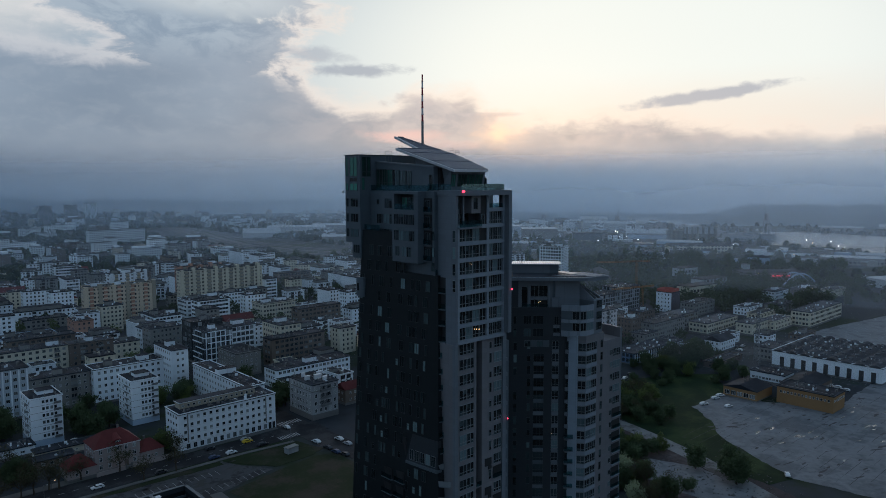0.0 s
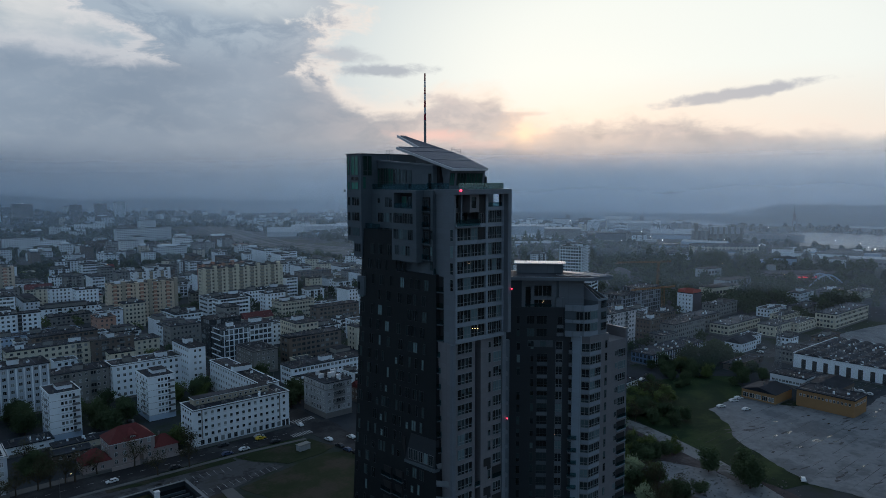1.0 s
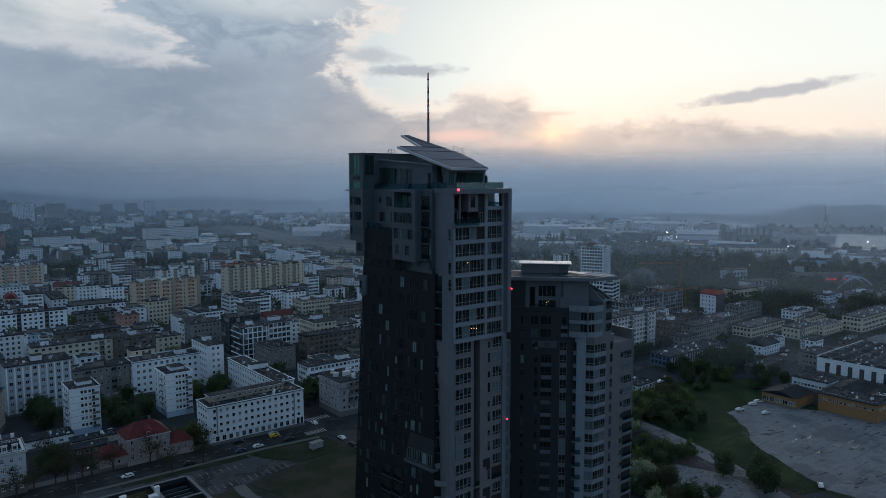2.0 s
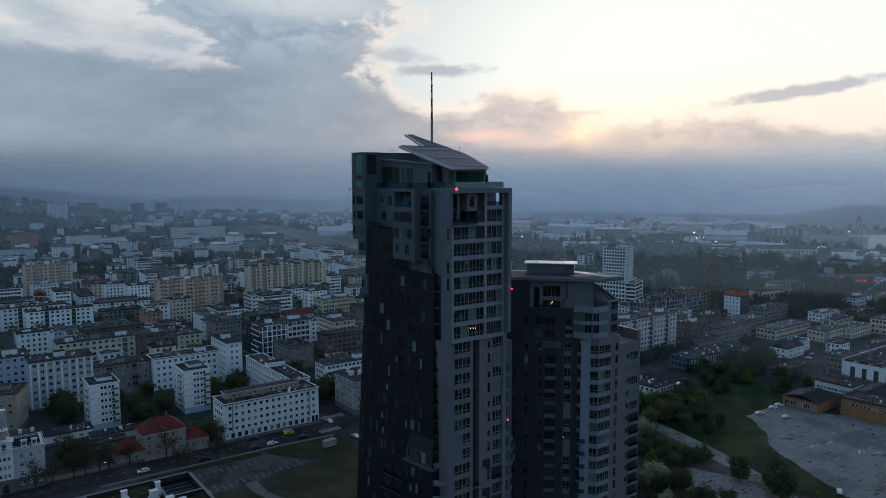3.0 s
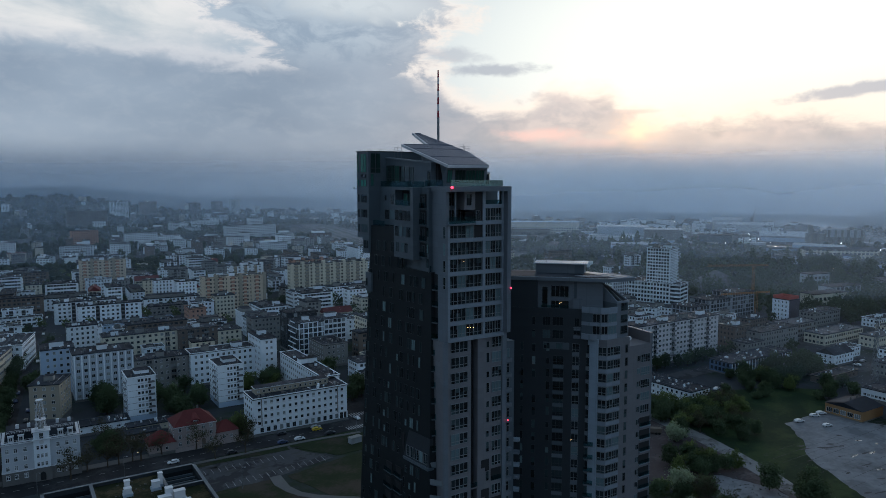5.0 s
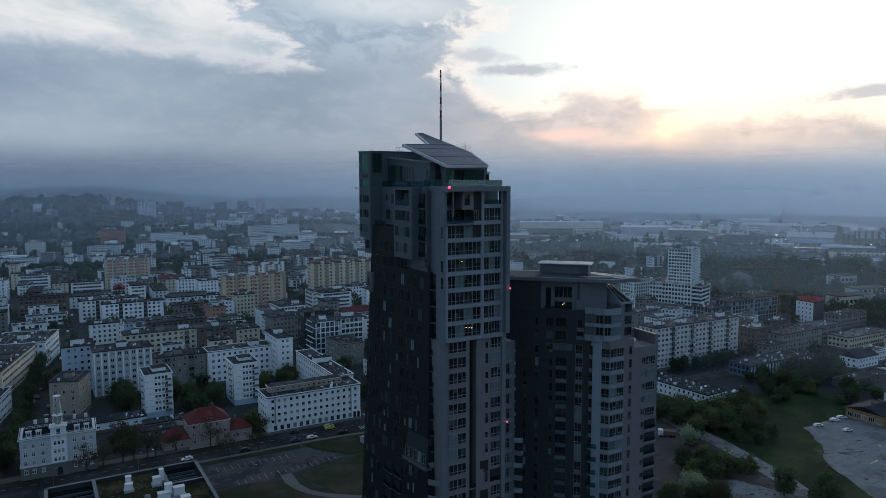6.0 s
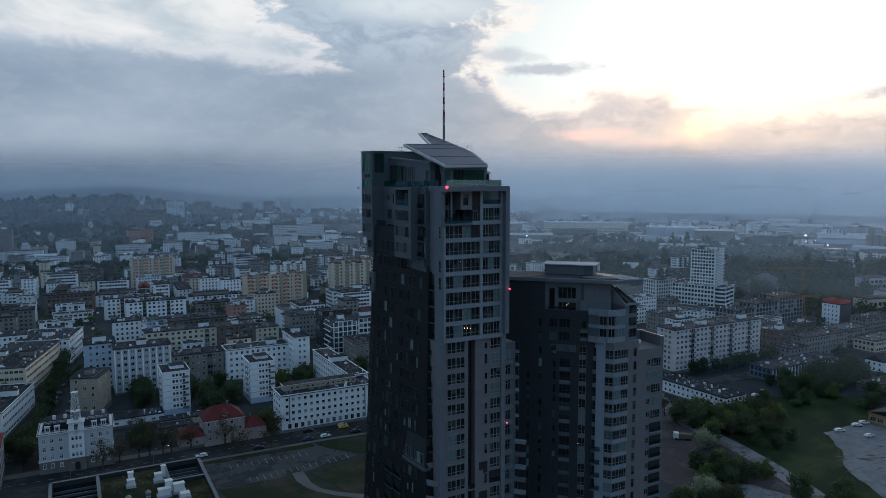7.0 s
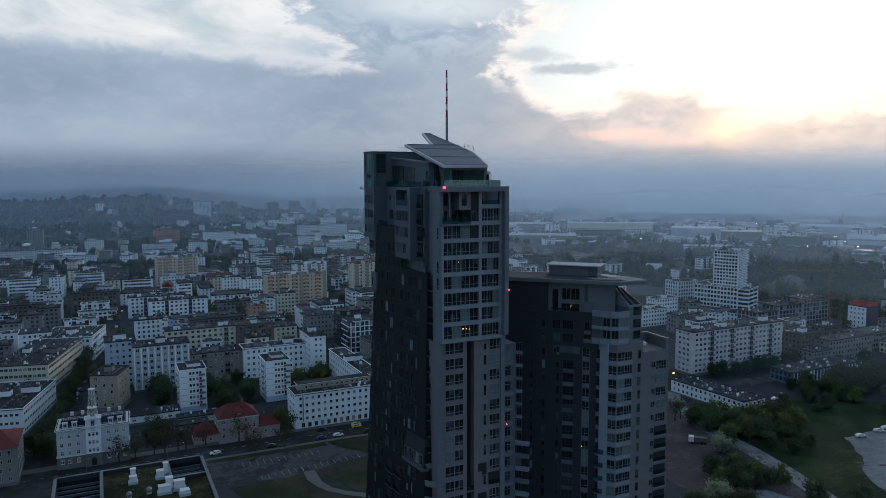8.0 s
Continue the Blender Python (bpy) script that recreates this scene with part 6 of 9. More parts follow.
# along the street
def panel_slab(label, x, y, w, d, floors, fh, stack):
    """A white slab of storey-high panels: pairs of narrow windows, iron balconies at one corner, a blue-grey foot."""
    r = tagged(root("apartment_building", x, y), label, "building", "white slabs")
    H = floors * fh + 2.6
    b = bmesh.new()
    box(b, 0, w, 0, d, 0, H)
    part("wall", b, WHITE, r)
    b = bmesh.new()
    box(b, -0.06, w + 0.06, -0.06, d + 0.06, 0, 2.5)
    part("plinth", b, BLUEW, r, "blue-grey painted ground floor")
    for k in range(floors):
        b = bmesh.new()
        box(b, -0.05, w + 0.05, -0.05, d + 0.05, 2.6 + k * fh - 0.06, 2.6 + k * fh + 0.05)
        part("floor_joint", b, GREYR, r)
        for at in (w * 0.40, w * 0.52, w * 0.66, w * 0.78):
            piece("window", window_mesh(1.0, 1.25, 1, 1, FRAME, PANE_C), r, Matrix.Translation((at, -0.01, 3.5 + k * fh)))
        for i in range(4):
            piece("window", window_mesh(1.0, 1.2, 1, 1, FRAME, PANE_C), r, along((0, d), (0, 0), 2.0 + i * (d - 4) / 3, 3.5 + k * fh))
        b = bmesh.new()
        box(b, stack - 1.4, stack + 1.4, -1.15, 0.0, 2.7 + k * fh, 2.85 + k * fh)
        box(b, stack - 1.4, stack + 1.4, -1.15, -1.09, 2.82 + k * fh, 3.7 + k * fh)
        part("balcony", b, STEEL, r, "small iron balcony")
        b = bmesh.new()
        box(b, -1.1, 0.0, d * 0.28 - 1.3, d * 0.28 + 1.3, 2.7 + k * fh, 2.85 + k * fh)
        box(b, -1.1, -1.03, d * 0.28 - 1.3, d * 0.28 + 1.3, 2.9 + k * fh, 3.7 + k * fh)
        part("balcony", b, STEEL, r, "small iron balcony")
    b = bmesh.new()
    box(b, -0.2, w + 0.2, -0.2, d + 0.2, H, H + 0.3)
    rf = part("roof", b, FELT, r, "dark felt roof")
    for a in ((-0.3, w + 0.3, -0.3, -0.05), (-0.3, w + 0.3, d + 0.05, d + 0.3), (-0.3, -0.05, -0.05, d + 0.05), (w + 0.05, w + 0.3, -0.05, d + 0.05)):
        b = bmesh.new()
        box(b, *a, H + 0.05, H + 0.6)
        part("parapet", b, WHITE, rf)
    b = bmesh.new()
    box(b, w * 0.34, w * 0.85, d * 0.35, d * 0.7, H + 0.3, H + 1.9)
    box(b, w * 0.32, w * 0.87, d * 0.33, d * 0.72, H + 1.9, H + 2.05, 1)
    part("roof_house", b, (WHITE, FELT), rf)
    for i in range(5):
        b = bmesh.new()
        cx, cy = w * (0.15 + 0.17 * i), d * (0.78 if i % 2 else 0.16)
        box(b, cx, cx + 0.5, cy, cy + 0.5, H + 0.3, H + 1.2)
        part("chimney", b, PLINTH, rf)


panel_slab("white eight-storey apartment slab with small windows", 69, 326, 12.0, 16, 6, 2.9, 9.9)
panel_slab("white apartment slab with iron balconies", 109, 325, 12.0, 17, 6, 2.9, 10.1)
block("low white garage row with dark flat roof", 44, 317, 24, 9, 1, 3.0, WHITE, heads=0, win=(1.6, 0.9, 2), pitch=5, name="garage", category="garage", base=1.2)
block("long low pale outbuilding with flat roof", 66, 308, 26, 6, 1, 2.6, CREAM, heads=0, win=(1.0, 0.6, 1), pitch=4, name="outbuilding", category="outbuilding", base=0.6)
block("low dark shed with felt roof", 64, 299, 14, 6, 1, 2.6, BROWN, heads=0, win=(1.4, 1.2, 1), pitch=3, name="shed", category="shed", base=0.4)
villa = block("pinkish grey villa with a red hipped roof", 79.5, 279.5, 16.5, 13, 3, 2.9, VILLA, "hip", win=(1.1, 1.6, 2), pitch=2.6, sides="l", rise=4.6, hip=5, name="villa", category="house", base=0.8)
for k in range(3):
    for i in range(5):
        if k or i != 3:
            piece("window", window_mesh(1.15, 1.65, 2, 2, FRAME_W, PANE_C), villa, Matrix.Translation((2.0 + i * 3.1, -0.01, 1.5 + k * 2.9)))
bm = bmesh.new()
arch = [(-0.75, 0.0), (0.75, 0.0), (0.75, 2.0), (0.53, 2.5), (0.0, 2.75), (-0.53, 2.5), (-0.75, 2.0)]
lo = [bm.verts.new((11.3 + u, -0.12, 0.5 + v)) for u, v in arch]
hi = [bm.verts.new((11.3 + u, 0.02, 0.5 + v)) for u, v in arch]
bm.faces.new(lo)
for i in range(7):
    bm.faces.new((lo[i], hi[i], hi[(i + 1) % 7], lo[(i + 1) % 7]))
part("door", bm, BROWN, villa, "arched brown wooden door")
bm = bmesh.new()
box(bm, 10.2, 12.4, -1.3, 0.0, 0, 0.5)
part("step", bm, PLINTH, villa)
bm = bmesh.new()
box(bm, -0.35, 16.85, -0.35, -0.1, 9.2, 9.55)
part("gutter", bm, METALW, villa)
bm = bmesh.new()
eye = [(-2.3, 0.0), (2.3, 0.0), (1.8, 0.9), (0.9, 1.45), (0.0, 1.6), (-0.9, 1.45), (-1.8, 0.9)]
lo = [bm.verts.new((8.6 + u, 0.9, 9.9 + v)) for u, v in eye]
hi = [bm.verts.new((8.6 + u * 0.5, 4.4, 12.4 + v * 0.5)) for u, v in eye]
bm.faces.new(lo)
for i in range(7):
    bm.faces.new((lo[i], hi[i], hi[(i + 1) % 7], lo[(i + 1) % 7]))
dorm = part("dormer", bm, RED_TILE, villa, "eyebrow dormer in the tiles")
piece("window", window_mesh(1.9, 0.9, 3, 1, FRAME_W, PANE_C), dorm, Matrix.Translation((8.6, 0.86, 10.0)))
block("small cream gatehouse with red tiled roof", 69.5, 278.5, 10.0, 9, 1, 3.4, VILLA, "hip", win=(1.0, 1.3, 2), pitch=3.4, rise=4.2, hip=4, name="gatehouse", category="house", base=0.8)
block("small pinkish annex with red tiled roof", 96, 279, 9.0, 9, 1, 3.6, VILLA, "hip", win=(1.0, 1.3, 2), pitch=3.0, rise=3.6, hip=3.6, name="annex", category="house", base=0.8)
gw = tagged(root("garden_wall", 79, 276.6), "pale garden wall with gate posts before the villa", "wall")
for x0, x1 in ((0.0, 10.4), (13.2, 27.0)):
    bm = bmesh.new()
    box(bm, x0, x1, 0, 0.3, 0, 1.5)
    box(bm, x0 - 0.05, x1 + 0.05, -0.06, 0.36, 1.5, 1.62)
    part("wall", bm, VILLA, gw)
for x in (10.4, 12.7):
    bm = bmesh.new()
    box(bm, x, x + 0.5, -0.1, 0.4, 0, 2.1)
    box(bm, x - 0.06, x + 0.56, -0.16, 0.46, 2.1, 2.25)
    part("gate_post", bm, PLINTH, gw)
office = block("long white office building with even rows of windows", 112, 280, 43.5, 14, 4, 3.0, WHITE, win=(1.3, 1.3, 1), pitch=2.75, sides="fl", heads=0, base=3.2, plinth=False, name="office_building")
for x in (3.3, 38.6):
    bm = bmesh.new()
    box(bm, x, x + 0.45, -0.18, 0.0, 3.2, 15.0)
    part("pilaster", bm, GREYR, office, "dark upright joint")
for k in range(4):
    for i in range(15):
        bm = bmesh.new()
        at = 21.75 + (i - 7) * 2.75
        if i in (0, 1, 7, 14) and k == 0:
            bm.free()
            continue
        box(bm, at - 0.68, at + 0.68, -0.1, 0.0, 3.35 + k * 3.0, 3.88 + k * 3.0)
        part("sill_panel", bm, METALW, office)
bm = bmesh.new()
box(bm, -0.1, 43.6, -0.16, 0.0, 2.9, 3.15)
part("string_course", bm, METALW, office)
bm = bmesh.new()
# the passage isn't open: a near-black sheet paints its shade
box(bm, 39.5, 43.4, -0.12, 0.1, 0.1, 2.9)
part("passage", bm, BLACK, office, "near-black sheet for the shade in a street passage")
for x in (39.4, 41.3, 43.1):
    bm = bmesh.new()
    box(bm, x, x + 0.4, -0.3, 0.1, 0, 2.9)
    part("column", bm, WHITE, office)
bm = bmesh.new()
box(bm, 3, 37, 6.5, 11.5, 15.5, 18.0)
att = part("attic_storey", bm, OCHRE, office, "tan set-back attic storey")
for i in range(14):
    piece("window", window_mesh(1.1, 1.0, 1, 1, FRAME_W, PANE_C), att, Matrix.Translation((4.4 + i * 2.4, 6.48, 16.2)))
bm = bmesh.new()
box(bm, 2.6, 37.4, 6.1, 11.9, 18.0, 18.16)
part("attic_coping", bm, METALW, office, "pale metal coping")
bm = bmesh.new()
box(bm, 2.9, 37.1, 6.4, 11.6, 18.16, 18.3)
part("attic_roof", bm, FELT, office, "dark felt roof")
for i in range(13):
    piece("window", window_mesh(1.5, 2.0, 2, 1, FRAME, PANE_C), office, Matrix.Translation((3.5 + i * 2.9, -0.09, 0.6)))
block("white house wing with iron balconies behind the office", 149, 294, 9, 58, 5, 3.0, WHITE, win=(1.2, 1.4, 2), pitch=3.0, sides="fl", heads=2)
block("white tall block with vertical pilasters and many windows", 51, 371, 27.5, 15, 7, 3.2, BLUE_G, win=(1.6, 1.6, 2), pitch=3.3, sides="flr", heads=1, strips=True)
block("pale blue and white striped block", 38, 388, 15, 16, 7, 3.25, BLUEW, win=(1.3, 1.5, 1), pitch=3.0, sides="flr", heads=1)
block("grey-brown apartment house with iron balconies", 78.5, 372, 27, 12, 5, 3.1, GREYR, win=(1.2, 1.5, 2), pitch=2.8, heads=1, balconies=(7.5, 19.5))
block("white apartment house with glazed attic", 106, 368, 34, 13, 5, 3.25, WHITE, win=(1.3, 1.5, 2), pitch=2.9, heads=2)
block("white stair tower house", 140, 356, 8.5, 24, 7, 3.2, WHITE, win=(1.2, 1.4, 2), pitch=2.6, heads=1)
block("ochre apartment block with brick roof house", 31, 345, 12.5, 17, 5, 3.1, OCHRE, win=(1.3, 1.5, 2), pitch=3.6, sides="flr", base=2.4, rz=-20, heads=1)
block("cream apartment row with grid of windows", 72, 440, 42, 12, 5, 3.1, CREAM, win=(1.6, 1.4, 2), pitch=3.4, heads=3, balconies=(36,))
block("brown apartment row with balconies", 114, 438, 24, 12, 5, 3.1, BROWN, win=(1.3, 1.4, 2), pitch=3.0, heads=1, balconies=(7, 17))
block("cream apartment house joined to a row", 138, 438, 15, 12, 4, 3.1, CREAM, win=(1.3, 1.4, 2), pitch=3.2, heads=1)
block("long low blue-grey hall with band of windows", 60, 528, 70, 14, 2, 3.2, BLUEW, win=(1.2, 1.2, 1), pitch=2.6, heads=4, name="hall")
block("salmon apartment tower with white windows", 136, 508, 12, 16, 5, 3.1, PINK, win=(1.2, 1.3, 2), pitch=3.0, sides="fl")
block("grey hotel with even windows", 164, 450, 20, 14, 5, 3.1, GREYR, win=(1.1, 1.3, 2), pitch=2.5, sides="fl", heads=1)
bw = block("black and white modern block with framed windows", 176, 398, 17, 16, 6, 3.3, DARK_B, win=(2.2, 2.3, 2), pitch=3.0, sides="fl", heads=1, strips=True)
for k in range(7):
    bm = bmesh.new()
    box(bm, -0.3 if k % 2 else 2.0, 17.3 if k % 3 else 13.5, -0.5, 0.05, 1.0 + k * 3.3, 1.5 + k * 3.3)
    part("white_band", bm, WHITE, bw, "white painted band")
    bm = bmesh.new()
    box(bm, -0.5, 0.05, 0.0 if k % 2 else 3.5, 16.0 if k % 3 else 12.0, 1.0 + k * 3.3, 1.5 + k * 3.3)
    part("white_band", bm, WHITE, bw, "white painted band")
block("black glazed modern block", 176, 416, 20, 14, 7, 3.3, DARK, win=(2.4, 2.4, 2), pitch=3.0, sides="fl", heads=1)
block("white modern block with dark window bands", 194, 402, 17, 14, 6, 3.3, WHITE, win=(2.3, 2.2, 2), pitch=2.9, sides="fl", heads=1)
block("beige apartment block with corner windows", 220, 388, 15, 22, 6, 3.2, CREAM, win=(1.6, 1.5, 2), pitch=2.8, sides="fl", heads=1)
block("grey three-storey house with white cornice", 180, 366, 15, 23, 4, 3.0, GREYR, win=(1.2, 1.5, 2), pitch=3.0, sides="fl", heads=0)
block("long low white school with rows of windows", 185, 331, 47, 13, 3, 3.0, WHITE, win=(1.7, 1.5, 2), pitch=2.5, sides="fl", heads=1, base=0.9, name="school", plinth=False)
block("low white hall joined to the school", 183.5, 317, 8.5, 13.8, 1, 4.2, WHITE, win=(1.0, 2.2, 1), pitch=1.7, sides="fl", heads=0, base=1.6, name="hall", plinth=False)
block("small dark red brick house", 196, 284, 9, 8, 2, 3.2, BROWN, "gable", win=(1.0, 1.3, 2), pitch=2.8, sides="fl", rise=3.0, name="brick_house", category="house")
ch = block("grey corner house with iron balconies and stone base", 172, 275.5, 14.0, 20, 4, 3.45, GREYC, win=(1.25, 1.9, 2), pitch=2.6, sides="fl", heads=0, base=2.6, balconies=(5.7, 8.3), name="corner_house")
for x, y, w0, d0h, h0 in ((2.2, 9.0, 2.2, 1.2, 1.9), (6.2, 7.2, 3.4, 1.4, 2.2), (8.8, 4.0, 2.0, 1.2, 1.6), (10.6, 12.0, 2.6, 1.3, 2.0), (4.0, 15.0, 1.6, 1.0, 1.8)):
    bm = bmesh.new()
    box(bm, x, x + w0, y, y + d0h, 16.6, 16.6 + h0)
    box(bm, x - 0.12, x + w0 + 0.12, y - 0.12, y + d0h + 0.12, 16.6 + h0, 16.75 + h0)
    part("chimney", bm, METALW, ch, "whitewashed chimney block")
bm = bmesh.new()
box(bm, -0.22, 14.2, -0.22, 0.0, 13.3, 13.6)
box(bm, -0.22, 0.0, 0.0, 20.2, 13.3, 13.6)
part("cornice", bm, PLINTH, ch, "stone cornice")
# beyond the street to the west
block("long white office wing with deep window bands", -24, 330, 30, 46, 3, 3.6, WHITE, win=(1.4, 1.2, 1), pitch=2.1, sides="fr", heads=3, rz=-13)
block("long house row with white window bands", -14, 396, 26, 62, 4, 3.5, CREAM, win=(1.8, 1.5, 2), pitch=2.2, sides="fr", heads=2, rz=-14)
block("white house at the end of a row", 2, 458, 30, 36, 4, 3.5, WHITE, win=(1.4, 1.5, 2), pitch=2.8, sides="fr", heads=1, rz=-13)
block("white and grey block with dark stair strip", -8, 466, 17, 14, 5, 3.3, WHITE, win=(1.2, 1.4, 2), pitch=2.8, sides="fr", heads=0)
block("pale corner house with red tiled roof", -14, 268, 22, 22, 4, 3.2, GREYR, "hip", win=(1.1, 1.6, 2), pitch=2.8, sides="fr", rise=4, hip=6, name="corner_house", category="house")

# white public building with a scaffolded turret
mn = block("white four-storey public building with stone base and terraces", 20, 276, 25, 15, 4, 3.1, PALE_R, win=(1.2, 1.5, 2), pitch=3.3, sides="lr", heads=0, base=2.4, name="public_building", rz=-2)
bm = bmesh.new()
box(bm, -0.15, 25.15, -0.15, 15.15, 0, 4.7)
part("stone_base", bm, PLINTH, mn, "grey rusticated stone base")
bm = bmesh.new()
box(bm, -0.3, 25.3, -0.3, 15.3, 4.7, 5.0)
part("string_course", bm, METALW, mn)
bm = bmesh.new()
box(bm, -0.5, 25.5, -0.5, 15.5, 14.9, 15.3)
part("cornice", bm, METALW, mn)
cross = window_mesh(1.25, 1.75, 2, 2, FRAME_W, PANE_C, 0.14, 0.1)
for x in (1.7, 4.3, 7.3, 17.8, 20.7, 23.3):
    for k in range(4):
        piece("window", cross, mn, Matrix.Translation((x, -0.16 if k == 0 else -0.01, 2.2 + k * 3.2)))
        bm = bmesh.new()
        box(bm, x - 0.75, x + 0.75, -0.22, 0.0, 2.05 + k * 3.2, 2.2 + k * 3.2)
        part("sill", bm, METALW, mn)
# mansard attic in two steps with dormers
bm = bmesh.new()
prism(bm, [(0.9, 1.6), (24.1, 1.6), (24.1, 13.6), (0.9, 13.6)], [(1.7, 2.6), (23.3, 2.6), (23.3, 12.8), (1.7, 12.8)], 15.3, 17.9)
at2 = part("attic_storey", bm, FELT, mn, "dark mansard attic with dormers")
for x in (3.0, 6.2, 18.8, 22.0):
    bm = bmesh.new()
    box(bm, x - 0.9, x + 0.9, 1.3, 4.0, 15.4, 17.5)
    box(bm, x - 1.05, x + 1.05, 1.15, 4.1, 17.5, 17.7)
    dm = part("dormer", bm, METALW, at2, "white dormer")
    piece("window", window_mesh(1.2, 1.5, 2, 1, FRAME_W, PANE_C), dm, Matrix.Translation((x, 1.29, 15.7)))
bm = bmesh.new()
box(bm, 1.5, 23.5, 2.4, 13.0, 17.9, 18.15)
part("attic_roof", bm, FELT, mn, "dark felt terrace roof")
for x0, x1, z in ((0.0, 9.6, 15.3), (15.6, 25.0, 15.3), (1.8, 9.4, 18.15), (15.8, 23.2, 18.15)):
    y0 = 0.1 if z < 16 else 2.6
    bm = bmesh.new()
    for i in range(int((x1 - x0) / 0.8) + 1):
        box(bm, x0 + i * 0.8, x0 + i * 0.8 + 0.06, y0, y0 + 0.06, z, z + 1.0)
    for h in (0.5, 1.0):
        box(bm, x0, x1, y0, y0 + 0.06, z + h - 0.04, z + h + 0.04)
    part("railing", bm, METALW, mn, "pale steel railing")
for x in (4.5, 8.2, 17.6, 21.5):
    bm = bmesh.new()
    box(bm, x, x + 1.1, 8.0, 8.9, 18.1, 19.6)
    part("chimney", bm, METALW, mn)
bm = bmesh.new()
box(bm, 10.0, 15.2, -0.7, 3.5, 0, 18.6)
tw = part("stair_bay", bm, WHITE, mn, "white projecting stair bay")
bm = bmesh.new()
box(bm, 9.6, 15.6, -0.9, -0.7, 0, 5.0)
part("portal", bm, PLINTH, tw, "stone portal")
bm = bmesh.new()
arch = [(-0.9, 0.0), (0.9, 0.0), (0.9, 2.2), (0.6, 2.9), (0.0, 3.2), (-0.6, 2.9), (-0.9, 2.2)]
lo = [bm.verts.new((12.6 + u, -1.0, 0.4 + v)) for u, v in arch]
hi = [bm.verts.new((12.6 + u, -0.8, 0.4 + v)) for u, v in arch]
bm.faces.new(lo)
for i in range(7):
    bm.faces.new((lo[i], hi[i], hi[(i + 1) % 7], lo[(i + 1) % 7]))
part("door", bm, BLACK, tw, "dark arched door")
for k in range(3):
    for i in range(3):
        piece("window", window_mesh(0.95, 1.5, 1, 2, FRAME_W, PANE_C, 0.12, 0.1), tw, Matrix.Translation((11.3 + i * 1.3, -0.71, 5.7 + 3.1 * k)))
bm = bmesh.new()
tube(bm, 0, 0, 0, 0.15, 0.75, 0.75, 16)
tube(bm, 0, 0, 0.1, 0.2, 0.55, 0.55, 16)
bmesh.ops.transform(bm, matrix=pose(12.6, -0.65, 14.5, 90, 0, 0), verts=bm.verts)
part("round_window", bm, FRAME_W, tw, "round window")
for z in (15.6, 18.6):
    bm = bmesh.new()
    box(bm, 9.6, 15.6, -1.5, -0.7 if z < 16 else 3.7, z, z + 0.2)
    for i in range(11):
        box(bm, 9.65 + i * 0.58, 9.71 + i * 0.58, -1.45, -1.39, z + 0.2, z + 1.15)
    box(bm, 9.6, 15.6, -1.48, -1.38, z + 1.1, z + 1.2)
    part("balcony", bm, METALW, tw, "pale steel balcony")
piece("window", window_mesh(1.3, 2.0, 1, 1, FRAME, PANE_C), tw, Matrix.Translation((12.6, -0.71, 15.9)))
bm = bmesh.new()
tube(bm, 12.6, 1.6, 18.6, 22.0, 1.0, 0.8, 8)
tube(bm, 12.6, 1.6, 22.0, 28.0, 0.35, 0.12, 8)
part("turret", bm, GREYR, mn, "slender turret")
bm = bmesh.new()
for i in range(6):
    s, s1 = 1.9 - 0.16 * i, 1.9 - 0.16 * (i + 1)
    z = 18.7 + 1.85 * i
    for j in range(8):
        a, c = j * math.tau / 8, (j + 1) * math.tau / 8
        pts = [(12.6 + q * math.cos(u), 1.6 + q * math.sin(u), h) for q, u, h in ((s, a, z), (s1, a, z + 1.85), (s, c, z), (s1, c, z + 1.85))]
        for p0, p1 in ((pts[0], pts[1]), (pts[0], pts[2]), (pts[0], pts[3])):
            p0, p1 = Vector(p0), Vector(p1)
            o = (p1 - p0).cross(Vector((0.2, 0.4, 0.9))).normalized() * 0.05
            u = (p1 - p0).cross(o).normalized() * 0.05
            v = [bm.verts.new(q) for q in (p0 - o, p0 + u, p0 + o, p1 - o, p1 + u, p1 + o)]
            for f in ((0, 1, 4, 3), (1, 2, 5, 4), (2, 0, 3, 5)):
                bm.faces.new([v[w] for w in f])
for z, q in ((18.9, 2.5), (22.4, 1.9), (29.6, 1.35)):
    tube(bm, 12.6, 1.6, z, z + 0.15, q, q, 8)
tagged(part("scaffold", bm, METALW, mn, "pale tubular scaffold round the turret"), kind="stuff")

# houses that stand before the high slabs
for lb, x, y, w, fl, wl in (("white house before a high slab", 144, 537, 17, 5, WHITE), ("cream house before a high slab", 163, 541, 15, 6, CREAM), ("white house before a high slab", 262, 556, 20, 5, WHITE), ("grey house before a high slab", 284, 560, 22, 5, GREYR),
                            ("white house before a high slab", 90, 716, 22, 5, WHITE), ("grey house before a high slab", 114, 720, 14, 4, GREYR)):
    block(lb, x, y, w, 11, fl, 3.0, wl, win=(1.3, 1.4, 2), pitch=2.7, sides="fl", joined=True, heads=1)
